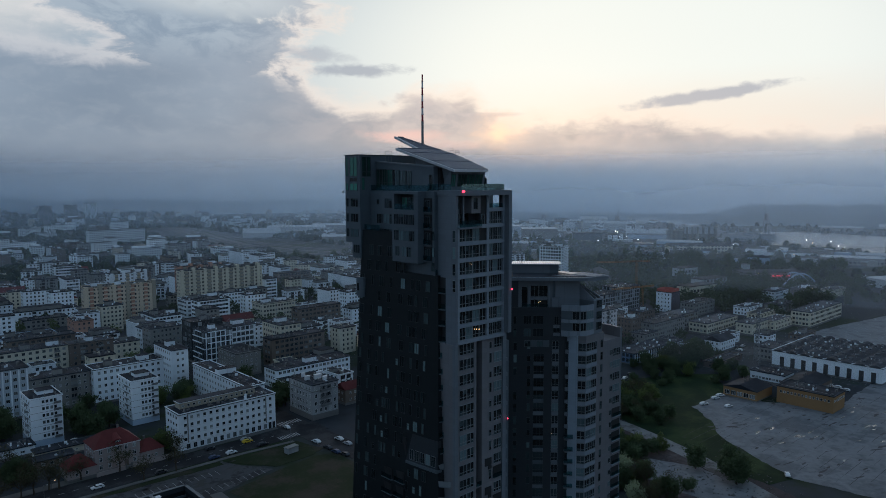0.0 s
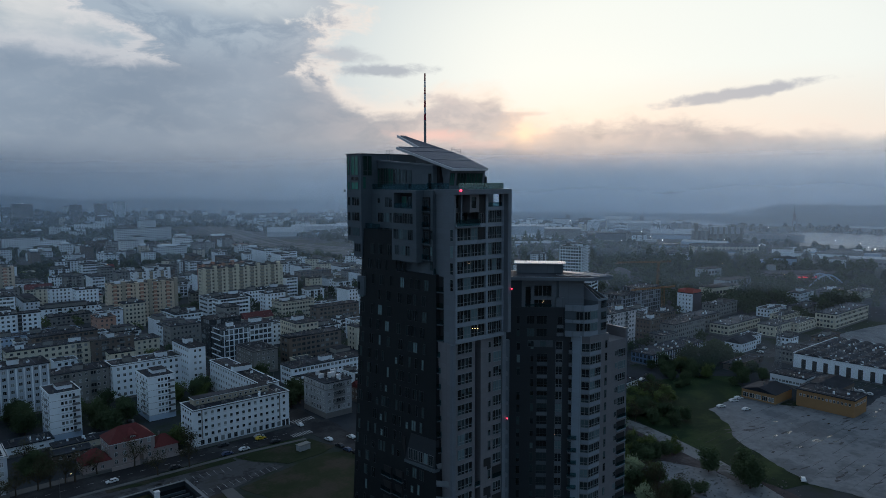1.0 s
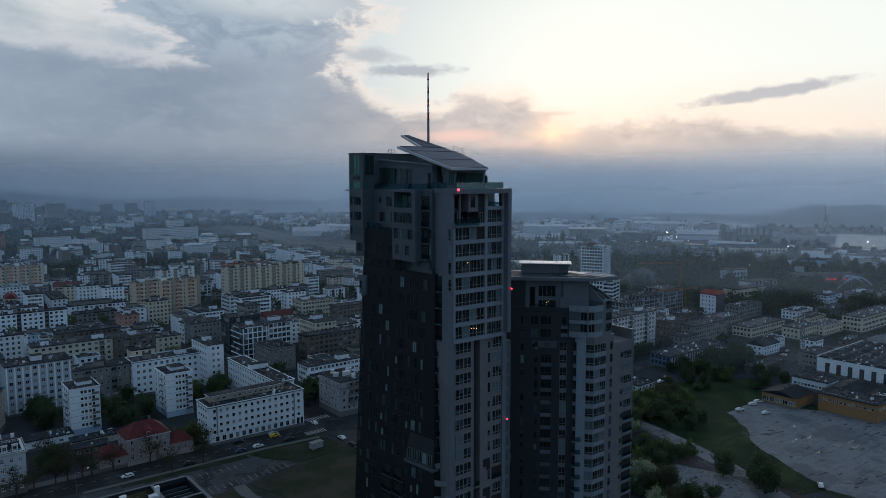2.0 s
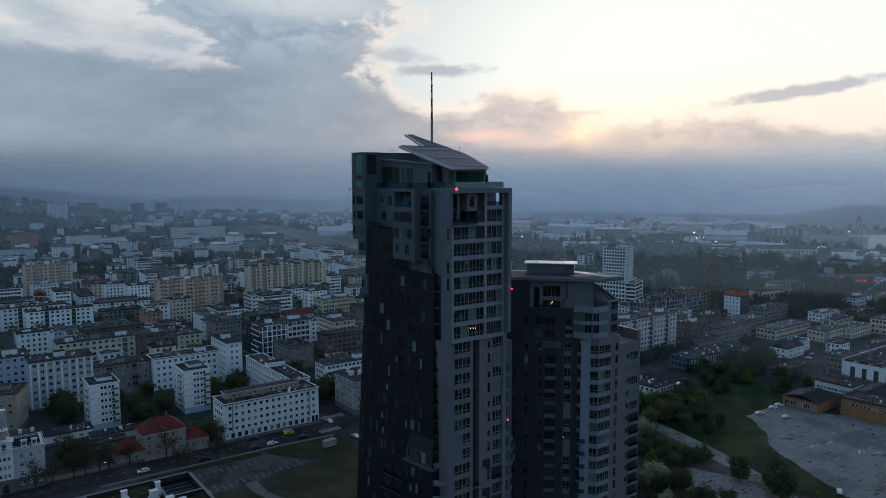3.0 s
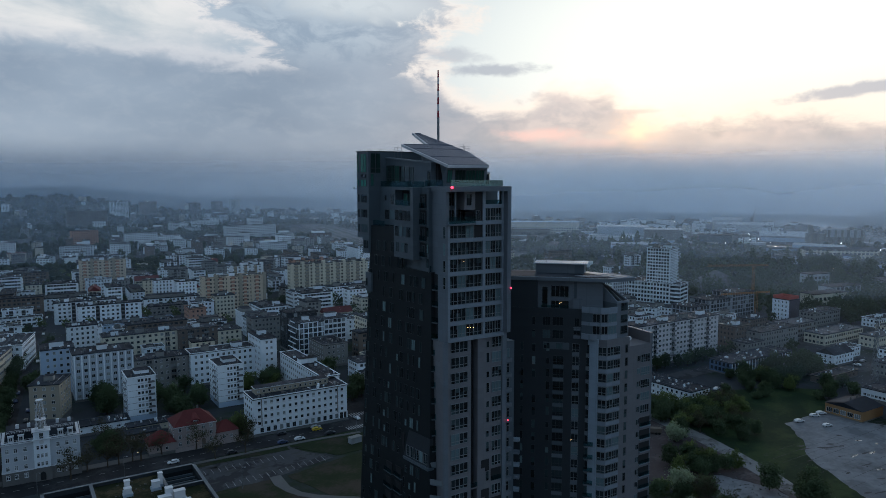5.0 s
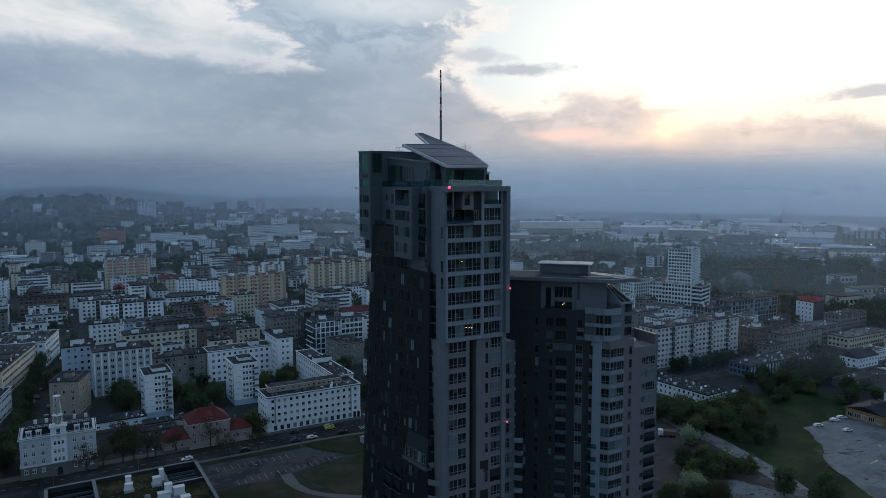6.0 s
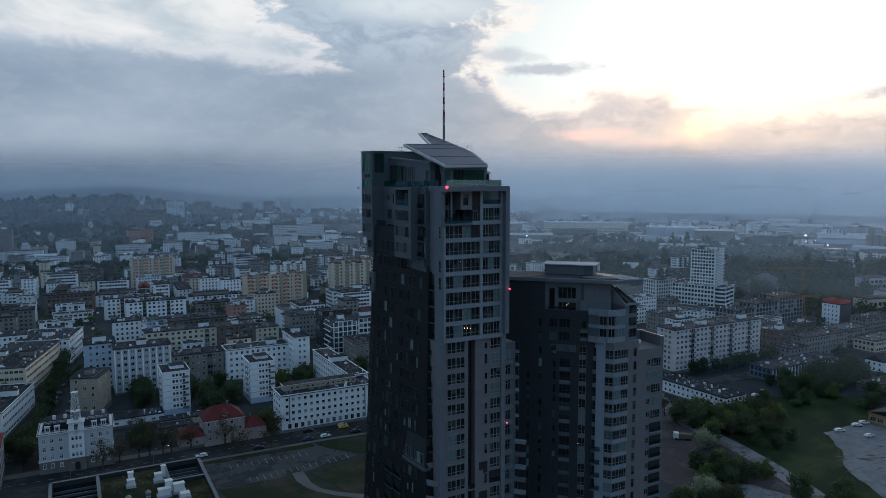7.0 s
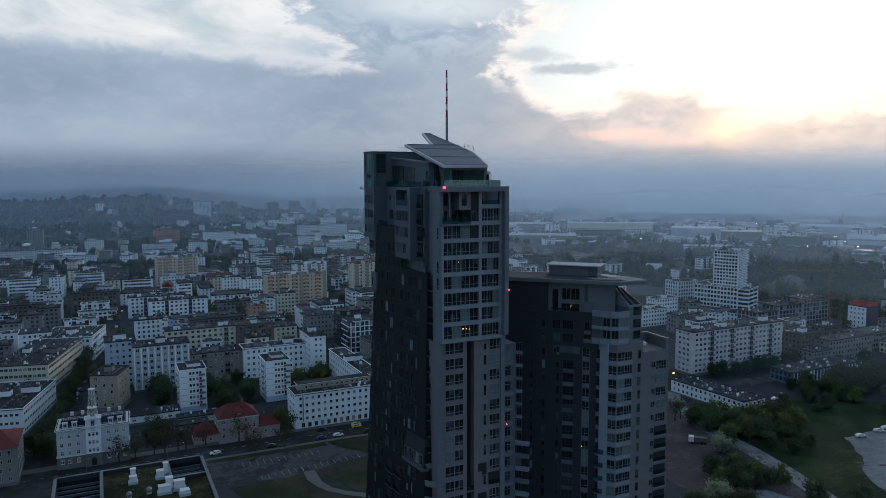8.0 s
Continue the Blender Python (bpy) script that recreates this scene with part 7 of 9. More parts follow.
# high slabs farther off
for x, y, w, fl, wl, lb, rz in ((158, 560, 48, 10, YELLOW, "yellow and red panel slab block", -4), (240, 584, 72, 11, CREAM, "long beige panel slab block with balcony stacks", -4),
                                (87, 742, 40, 10, YELLOW, "yellow panel slab block", -4), (262, 640, 40, 10, PINK, "salmon panel slab block", 0), (205, 650, 30, 9, WHITE, "white panel slab block", 0)):
    s = block(lb, x, y, w, 12, fl, 3.0, wl, win=(1.7, 1.4, 2), pitch=3.2, sides="fl", joined=True, rz=rz, heads=3, group="panel slabs")
    for i in range(int(w / 9.6) + 1):
        b = bmesh.new()
        box(b, i * 9.6 - 0.2, i * 9.6 + 2.4, -0.7, 3.0, 0.2, 3.4 + fl * 3.0 if i % 2 else 1.8 + fl * 3.0)
        part("stair_tower", b, OCHRE if wl is YELLOW and i % 2 else wl, s)
    for i in range(int(w / 9.6)):
        b = bmesh.new()
        box(b, 3.4 + i * 9.6, 6.0 + i * 9.6, -0.25, 0.0, 1.2, 1.0 + fl * 3.0)
        for k in range(fl):
            box(b, 3.4 + i * 9.6, 6.0 + i * 9.6, -1.0, -0.2, 1.2 + k * 3.0, 2.1 + k * 3.0, 1)
        tagged(part("loggia", b, (PINK if wl is YELLOW else OCHRE, YELLOW if wl is YELLOW else GREYR), s), kind="stuff")
block("white flat-roofed hotel with bands of windows", 224, 536, 34, 18, 5, 3.2, WHITE, win=(2.2, 1.4, 2), pitch=2.5, sides="fl", joined=True, heads=2)
block("white stepped building with roof house", 186, 502, 20, 24, 4, 3.2, WHITE, win=(2.0, 1.3, 2), pitch=2.6, sides="fl", joined=True, heads=2)
block("pale office with tower on its roof", 258, 480, 28, 16, 5, 3.2, CREAM, win=(1.5, 1.4, 2), pitch=2.4, sides="fl", joined=True, heads=2)

# right of the towers
block("pale pinkish ten-storey slab with balcony stacks", 330, 266, 71, 13, 8, 2.9, SLABP, win=(1.7, 1.5, 2), pitch=3.1, sides="fl", heads=4, balconies=(14.5, 30, 45.5, 61), base=1.6)
lowoffice = block("low office with white piers on deep blue panels", 365, 230, 57, 14, 2, 3.0, DEEP_BLUE, win=(1.8, 2.0, 2), pitch=2.6, sides="fl", heads=0, base=0.6, name="office_building", strips=True)
lowhall = block("long low white hall with skylights", 302, 206, 15, 44, 2, 2.9, WHITE, win=(1.2, 1.4, 1), pitch=2.8, sides="fl", heads=0, base=0.8, rz=3, name="hall")
rng = random.Random(5)
for thing, w, d, z, n in ((lowhall, 15, 44, 6.9, 18), (lowoffice, 57, 14, 6.9, 14), (office, 43.5, 6.0, 15.5, 10)):
    for i in range(n):
        b = bmesh.new()
        x, y, s = rng.uniform(1, w - 2.4), rng.uniform(0.8, d - 2.0), rng.uniform(0.5, 1.3)
        box(b, x, x + s, y, y + s * rng.uniform(0.6, 1.4), z - 0.1, z + rng.uniform(0.3, 1.0))
        part("roof_unit", b, rng.choice((METALW, PLINTH, STEEL)), thing)
RX, RY = 528, 299
redtop = block("white block with dark plum end wall and red rooftop screen", RX, RY, 13, 14, 5, 3.2, WHITE, win=(0.8, 1.4, 1), pitch=3.0, sides="l", heads=0, base=1.2)
bm = bmesh.new()
box(bm, RX - 0.02, RX + 13.05, RY - 0.2, RY + 0.01, 0.0, 17.9)
part("end_wall", bm, PLUM, redtop, "dark plum end wall", True)
for x0, x1, y0, y1 in ((0.3, 12.7, 0.3, 0.6), (0.3, 12.7, 13.4, 13.7), (0.3, 0.6, 0.6, 13.4), (12.4, 12.7, 0.6, 13.4)):
    bm = bmesh.new()
    box(bm, RX + x0, RX + x1, RY + y0, RY + y1, 17.2, 19.9)
    part("roof_screen", bm, RED_SHEET, redtop, "orange-red sheet screen round the roof", True)
h = block("orange brick shed with barrel roof", 347, 149, 18, 17, 1, 4.6, ORANGE, win=(2.6, 2.2, 3), pitch=3.2, sides="l", heads=0, base=0.6, name="shed", category="shed", roof="gable", rise=2.2, roofing=FELT)
block("orange brick works hall with strip of high windows", 356, 117, 15, 26, 1, 3.6, ORANGE, win=(1.0, 1.2, 1), pitch=1.7, sides="fl", heads=0, plinth=False, base=4.4, name="works_hall", category="hall")
block("white shed with long window band", 382, 150, 13, 18, 1, 4.2, WHITE, win=(1.4, 1.2, 2), pitch=1.8, sides="fl", heads=0, base=2.0, name="shed", category="shed")
block("dark arched store with felt roof", 372, 132, 26, 16, 1, 4.6, BROWN, "gable", heads=0, sides="f", rise=2.4, roofing=FELT, name="store", category="store")
hall = block("long white works hall with tall dark gates and bowed roofs", 424, 116, 60, 58, 1, 8.0, WHITE, sides="", heads=0, base=1.0, name="works_hall", category="hall")
for i in range(9):
    b = bmesh.new()
    box(b, -0.08, 0.1, 3.0 + i * 6.0, 5.4 + i * 6.0, 0.2, 6.4)
    part("gate", b, BLACK, hall, "tall dark gate")
for i in range(8):
    b = bmesh.new()
    n0 = 6
    arc = [(-0.4, 0.4 + i * 7.2 + 6.6 * j / n0, 9.25 + (0.9 if i % 3 else 1.3) * math.sin(math.pi * j / n0)) for j in range(n0 + 1)]
    lo = [b.verts.new(p) for p in arc]
    hi = [b.verts.new((60.4, p[1], p[2])) for p in arc]
    for j in range(n0):
        b.faces.new((lo[j], hi[j], hi[j + 1], lo[j + 1]))
    b.faces.new(lo[::-1])
    b.faces.new(hi)
    rf = part("barrel_roof", b, FELT, hall, "bowed felt roof")
    for j in range(5):
        b = bmesh.new()
        box(b, 5 + j * 11, 9 + j * 11, 2.8 + i * 7.2, 4.4 + i * 7.2, 9.8, 10.9)
        part("skylight", b, ROOF_G, rf)
block("small grey works house with square windows", 432, 174, 20, 14, 2, 3.4, GREYR, win=(1.2, 1.4, 2), pitch=2.2, sides="fl", heads=0, name="works_house")
block("white gabled house with dark roof", 431, 209, 20, 11, 2, 2.9, WHITE, "gable", win=(1.0, 1.2, 2), pitch=3.0, sides="fl", rise=3.2, roofing=FELT, name="gabled_house", category="house")
block("white cottage with dark roof beside the works", 458, 214, 10, 9, 2, 3.0, WHITE, win=(1.0, 1.2, 2), pitch=2.6, sides="fl", heads=0, name="cottage", category="house")
block("cream long works office", 494, 217, 26, 12, 2, 3.6, CREAM, win=(1.2, 1.4, 2), pitch=2.6, sides="fl", heads=0, name="works_office", roofing=ROOF_G)
block("cream works wing with dark roof", 520, 212, 30, 12, 2, 3.0, CREAM, win=(1.2, 1.4, 2), pitch=2.6, sides="fl", heads=0, name="works_office", roofing=ROOF_G)
block("pale long office with rows of square windows", 552, 200, 64, 14, 3, 3.4, CREAM, win=(1.6, 1.6, 2), pitch=2.4, sides="fl", heads=0, joined=True, name="office_building", roofing=ROOF_G)
block("low dark shed beside the meadow", 392, 192, 32, 8, 1, 3.0, BROWN, win=(1.0, 1.0, 1), pitch=4, heads=0, name="shed", category="shed", base=0.4)
block("brown brick house in a row", 412, 262, 16, 14, 5, 3.0, BROWN, win=(1.0, 1.4, 2), pitch=2.6, sides="fl", heads=1)
block("grey house with dark roof", 424, 252, 40, 12, 4, 3.0, GREYR, win=(1.0, 1.4, 2), pitch=2.6, sides="fl", heads=0)
block("grey painted gable house", 402, 246, 16, 10, 3, 3.0, GREYR, win=(1.0, 1.4, 2), pitch=3.0, sides="fl", heads=0)
block("pale school-like house with wide windows", 466, 262, 36, 14, 3, 3.2, GREYR, win=(1.8, 1.7, 2), pitch=2.6, sides="fl", heads=0, roofing=ROOF_G)
block("cream low curved works house", 474, 240, 46, 14, 2, 3.4, CREAM, win=(1.6, 1.5, 2), pitch=2.6, sides="fl", heads=0, roofing=ROOF_G)

for lb, x, y, w, d, fl, wl in (("grey rendered house with dark flat roof", 428, 292, 22, 12, 4, GREYR), ("white narrow house beside the site", 454, 300, 12, 12, 4, WHITE), ("brown brick house beside the site", 470, 290, 18, 12, 3, BROWN),
                               ("cream terrace house with dark roof", 500, 262, 30, 11, 3, CREAM), ("grey school wing with dark roof", 530, 280, 34, 12, 3, GREYR), ("white low works house", 560, 250, 26, 12, 2, WHITE),
                               ("grey low depot house", 590, 238, 30, 12, 2, GREYR), ("cream depot house with flat roof", 540, 232, 28, 10, 2, CREAM), ("brown low store with dark roof", 500, 186, 24, 9, 1, BROWN),
                               ("white small house beside the yard", 470, 196, 12, 9, 2, WHITE), ("grey garage row beside the yard", 404, 222, 22, 7, 1, GREYR), ("white small house behind the slab", 398, 330, 16, 11, 4, WHITE), ("grey small house behind the slab", 402, 352, 20, 11, 4, GREYR), ("white long house behind the slab", 392, 378, 26, 11, 4, WHITE), ("cream house behind the slab", 426, 366, 16, 11, 3, CREAM),
                               ("white house near the high-rise", 424, 398, 22, 11, 5, WHITE), ("grey house near the high-rise", 386, 410, 26, 11, 4, GREYR), ("white row house beyond the trees", 640, 262, 28, 12, 3, WHITE),
                               ("grey row house beyond the trees", 672, 250, 30, 12, 3, GREYR), ("cream row house beyond the trees", 706, 236, 30, 12, 2, CREAM)):
    if free_spot(x, y, w, d):
        block(lb, x, y, w, d, fl, 3.0, wl, win=(1.2, 1.4, 2), pitch=2.6, sides="fl", heads=1, joined=True)

# white high-rise with chequered windows and its podium
high = block("white high-rise with chequered dark windows", 504.4, 418.6, 21, 19, 17, 2.8, WHITE, win=(1.7, 1.7, 2), pitch=2.45, sides="fr", joined=True, heads=2, rz=-68.7, name="high_rise", category="high-rise")
for i in range(11):
    bm = bmesh.new()
    box(bm, 20.95, 22.5, 0.3, 18.0, 19.6 + i * 2.8, 19.85 + i * 2.8)
    box(bm, 22.3, 22.5, 0.3, 18.0, 19.85 + i * 2.8, 20.5 + i * 2.8)
    part("balcony", bm, WHITE, high, "white balcony slab")
block("white podium block with grid of square windows", 497.9, 433.1, 37.4, 30, 5, 3.6, WHITE, win=(1.9, 2.1, 1), pitch=2.8, sides="fl", joined=True, heads=0, rz=-68.7)
block("white stepped wing with long dark window bands", 512.6, 398.4, 8.0, 22, 5, 3.4, WHITE, win=(8.6, 1.9, 6), pitch=9.4, sides="fr", joined=True, heads=0, rz=-68.7)
block("white mid-rise with upright window slots", 501, 455, 24, 16, 5, 3.2, WHITE, win=(1.6, 2.0, 1), pitch=2.9, sides="fl", joined=True, heads=1)
for x, w, fl in ((455, 21, 4), (476, 26, 5), (502, 28, 6)):
    block("concrete frame of a block under construction", x, 330, w, 18, fl, 3.2, SITEC, win=(2.55, 2.45, 1), pitch=3.3, sides="fl", joined=True, heads=0, group="building site")
for lb, x, y, w, d, fl, wl, rz in (("white stepped house before the podium", 465.7, 379.4, 25, 11, 2, WHITE, -68.7), ("grey rendered house before the podium", 447, 414, 28, 12, 3, GREYR, -40), ("white house with a low flat roof before the podium", 440, 372, 18, 11, 3, WHITE, -68.7)):
    block(lb, x, y, w, d, fl, 3.0, wl, win=(1.3, 1.4, 2), pitch=2.7, sides="flr", joined=True, heads=2, rz=rz)
block("white low house beside the site", 420, 318, 30, 12, 3, 3.2, WHITE, win=(1.6, 1.2, 2), pitch=2.8, sides="fl", joined=True, heads=1)


def tower_crane(x, y, h, jib, turn):
    r = tagged(root("tower_crane", x, y, 0, turn), "yellow lattice tower crane over the building site", "crane", "tower cranes")
    b = bmesh.new()
    for sx in (-0.8, 0.7):
        for sy in (-0.8, 0.7):
            box(b, sx, sx + 0.15, sy, sy + 0.15, 0, h)
    for i in range(int(h / 1.6)):
        box(b, -0.8, 0.8, -0.8, -0.7, i * 1.6, i * 1.6 + 0.12)
        box(b, -0.8, -0.7, -0.8, 0.8, i * 1.6, i * 1.6 + 0.12)
    part("lattice_mast", b, RUST, r)
    b = bmesh.new()
    for z, o in ((0.0, -0.6), (0.0, 0.5), (1.2, -0.05)):
        box(b, -12, jib, o, o + 0.14, h + z, h + z + 0.14)
    for i in range(int((jib + 12) / 1.5)):
        box(b, -12 + i * 1.5, -11.9 + i * 1.5, -0.6, 0.6, h, h + 1.2)
    part("jib", b, RUST, r)
    b = bmesh.new()
    box(b, -12, -9, -0.8, 0.8, h - 1.5, h)
    part("counterweight", b, PLINTH, r)




def lattice_pylon(x, y, h):
    r = tagged(root("lattice_pylon", x, y), "tall dark steel lattice mast beside the works", "lattice mast")
    b = bmesh.new()
    half = lambda z: 1.5 - 1.1 * z / h
    n0 = 11
    for k in range(n0):
        z0, z1 = h * k / n0, h * (k + 1) / n0
        p, q = half(z0), half(z1)
        for sx, sy in ((-1, -1), (1, -1), (1, 1), (-1, 1)):
            tx, ty = -sy, sx
            for a, c in (((sx * p, sy * p, z0), (sx * q, sy * q, z1)), ((sx * p, sy * p, z0), (tx * q, ty * q, z1)), ((sx * q, sy * q, z1), (tx * q, ty * q, z1))):
                a, c = Vector(a), Vector(c)
                d = (c - a).normalized()
                e = d.cross(Vector((0.3, 0.2, 0.93))).normalized() * 0.09
                f = d.cross(e)
                v = [b.verts.new(w) for w in (a - e - f, a + e - f, a + e + f, a - e + f, c - e - f, c + e - f, c + e + f, c - e + f)]
                for m in ((0, 1, 5, 4), (1, 2, 6, 5), (2, 3, 7, 6), (3, 0, 4, 7)):
                    b.faces.new([v[i] for i in m])
    part("lattice", b, STEEL, r)
    b = bmesh.new()
    for z in (h * 0.82, h * 0.93):
        box(b, -1.6, 1.6, -0.12, 0.12, z, z + 0.25)
        box(b, 0.9, 1.3, -0.5, -0.1, z - 0.7, z + 1.2)
    part("antenna", b, METALW, r, "pale panel antennas")


lattice_pylon(422, 182, 33)
tower_crane(560, 352, 36, 40, 150)
tower_crane(512, 316, 22, 34, 165)
# gravel heap, arched bridge, silo and sheds of the harbour
bm = bmesh.new()
rings = []
for i in range(9):
    f = i / 8
    rings.append([bm.verts.new((640 + 42 * (1 - f * 0.93) * math.cos(a) * (1 + 0.08 * math.sin(3 * a)), 450 + 24 * (1 - f * 0.93) * math.sin(a), 16 * f ** 0.9)) for a in [j * math.tau / 28 for j in range(28)]])
for r0, r1 in zip(rings, rings[1:]):
    for j in range(28):
        bm.faces.new((r0[j], r0[(j + 1) % 28], r1[(j + 1) % 28], r1[j]))
bm.faces.new(rings[-1])
tagged(part("gravel_heap", bm, PAVING), "large grey heap of gravel behind the site", "gravel heap")
br = tagged(root("arch_bridge", 731, 291, 0, -20), "pale blue steel arch bridge over the tracks", "bridge")
for oy in (0, 9):
    bm = bmesh.new()
    pts = [(44 * i / 14, 4 + 10 * math.sin(math.pi * i / 14)) for i in range(15)]
    for (x0, z0), (x1, z1) in zip(pts, pts[1:]):
        v = [bm.verts.new(p) for p in ((x0, oy, z0), (x1, oy, z1), (x1, oy, z1 + 1.3), (x0, oy, z0 + 1.3), (x0, oy + 0.9, z0), (x1, oy + 0.9, z1), (x1, oy + 0.9, z1 + 1.3), (x0, oy + 0.9, z0 + 1.3))]
        for f in ((0, 1, 2, 3), (7, 6, 5, 4), (3, 2, 6, 7), (4, 5, 1, 0)):
            bm.faces.new([v[i] for i in f])
    for i in range(1, 14):
        box(bm, 44 * i / 14, 44 * i / 14 + 0.2, oy + 0.3, oy + 0.5, 4, 4 + 10 * math.sin(math.pi * i / 14))
    part("arch", bm, BLUEW, br, "pale blue steel arch")
bm = bmesh.new()
box(bm, -6, 50, -1, 11, 3, 4)
part("deck", bm, PAVING, br)
bm = bmesh.new()
for x in (-4, 46):
    box(bm, x, x + 2.5, -0.5, 10.5, 0, 3)
part("pier", bm, PLINTH, br)


def shed(label, x, y, w, d, h, wall, rz=-33, roofing=None, rise=3.0, name="warehouse", bands=0):
    r = tagged(root(name, x, y, 0, rz), label, "warehouse", "harbour sheds")
    b = bmesh.new()
    box(b, 0, w, 0, d, 0, h)
    part("wall", b, wall, r)
    b = bmesh.new()
    if rise:
        roof_gable(b, w, d, h, rise)
    else:
        box(b, -0.4, w + 0.4, -0.4, d + 0.4, h, h + 0.6)
    part("roof", b, roofing or FELT, r)
    b = bmesh.new()
    for k in range(bands):
        for i in range(int(w / 5)):
            box(b, 1.2 + i * 5, 4.2 + i * 5, -0.12, 0.05, 2 + k * 4.5, 4.6 + k * 4.5)
    if bands:
        tagged(part("glazing", b, PANE_J, r), kind="stuff")
    else:
        b.free()


for lb, x, y, w, d, h, wl, rz, rf, rise, bands in (
        ("long pale warehouse with blue edged roof", 860, 1125, 160, 40, 24, CREAM, -38, BLUEW, 0, 3), ("pale brick store with upright windows", 830, 1060, 85, 26, 15, GREYR, -38, None, 0, 2),
        ("white flat-roofed harbour warehouse hall", 962, 950, 90, 50, 21, SHEDW, -42, SHEDM, 0, 0), ("low white roof on the quay", 890, 940, 110, 26, 6, SHEDW, -42, SHEDM, 2, 0),
        ("grey flat-roofed harbour warehouse hall", 962, 838, 62, 40, 22, GREYR, -46, SHEDM, 0, 0), ("dark framed building on the quay", 1000, 756, 50, 24, 17, MIDGREY, -50, None, 0, 1),
        ("white tent-roofed store by the docks", 1172, 765, 40, 34, 6, SHEDW, -56, SHEDM, 9, 0), ("white tent-roofed store by the docks", 1205, 732, 40, 34, 6, SHEDW, -56, SHEDM, 9, 0),
        ("grey store shed on the quay", 1120, 800, 60, 30, 11, GREYR, -52, None, 3, 1), ("teal store shed on the quay", 1150, 745, 110, 20, 7, BLUEW, -56, None, 2, 0),
        ("long pale hall in the harbour", 1266, 926, 90, 40, 16, SHEDM, -54, SHEDM, 4, 0), ("white hall with a bowed roof by the docks", 1330, 985, 60, 40, 20, SHEDW, -54, SHEDM, 5, 0),
        ("low grey hall with long roof", 700, 1080, 120, 30, 9, GREYR, -34, SHEDM, 3, 0), ("white rounded store by the tracks", 640, 1260, 70, 34, 9, SHEDW, -30, SHEDM, 8, 0),
        ("pale hall among the tracks", 820, 1300, 100, 36, 14, GREYR, -34, SHEDM, 3, 1), ("long low white hall by the railway", 730, 1330, 120, 40, 12, SHEDW, -30, SHEDM, 3, 0),
        ("pale quay shed beyond the basin", 1790, 960, 120, 40, 16, GREYR, -60, SHEDM, 3, 0), ("white shed below the wooded hill", 1640, 470, 90, 30, 12, SHEDW, -74, SHEDM, 4, 0),
        ("pale low shed on the far shore", 1600, 570, 80, 24, 8, GREYR, -72, SHEDM, 3, 0), ("long blue-grey quay store", 1230, 600, 60, 18, 14, GREYR, -62, None, 0, 1),
        ("low dark store on the pier", 1265, 585, 60, 18, 9, MIDGREY, -62, None, 2, 0), ("white long roof beside the quay", 1060, 330, 110, 24, 8, SHEDM, -72, SHEDM, 2, 0),
        ("low pale hall with long flat roof", 980, 345, 70, 30, 9, GREYR, -66, SHEDM, 0, 1), ("red-brown row of stores", 1010, 305, 80, 16, 6, BROWN, -72, None, 2, 1)):
    shed(lb, x, y, w, d, h, wl, rz, rf, rise, bands=bands)
shed("granary building with pale window grid", 952, 545, 92, 24, 12, CREAM, -44, None, 4, "granary", 3)
shed("grey supermarket with flat roof and red sign", 752, 340, 70, 30, 9, GREYR, -38, FELT, 0, "supermarket")
bm = bmesh.new()
for i in range(9):
    box(bm, 30 + i * 2.2, 31.5 + i * 2.2, -0.5, -0.1, 5.6, 6.8 - 0.4 * (i % 3 == 1))
sg = part("shop_sign", bm, lamp_material("red_sign_light", (1.0, 0.06, 0.10), 1.0))
sg.matrix_basis = pose(752, 340, 0, 0, 0, -38)
tagged(sg, "glowing red sign of plain bars on a supermarket", "sign")
shed("flat pale hall beyond the trees", 800, 210, 110, 40, 8, SHEDW, -25, SHEDM, 0)
shed("white villa-like office among the trees", 640, 330, 36, 14, 14, SHEDW, -10, None, 0, "office_building", 3)
shed("cream house among trees", 600, 322, 40, 14, 12, CREAM, -8, None, 0, "house", 2)
shed("white narrow house among the trees", 690, 380, 26, 12, 16, SHEDW, -10, None, 0, "house", 3)
si = tagged(root("grain_silo", 1138, 655, 0, -45), "huge pale concrete grain silo on the quay", "silo")
for i in range(9):
    b = bmesh.new()
    tube(b, 5 + i * 9.6, 8, 0, 20 if i < 3 else 26, 5.4, 5.4, 14)
    part("silo_cell", b, GREYR, si)
b = bmesh.new()
box(b, 30, 60, 3, 13, 14, 27)
box(b, 64, 84, 3, 13, 14, 26)
part("head_house", b, SHEDM, si, "pale sheet cladding")
b = bmesh.new()
box(b, 4, 10, 6, 12, 20, 33)
part("lift_tower", b, GREYR, si)


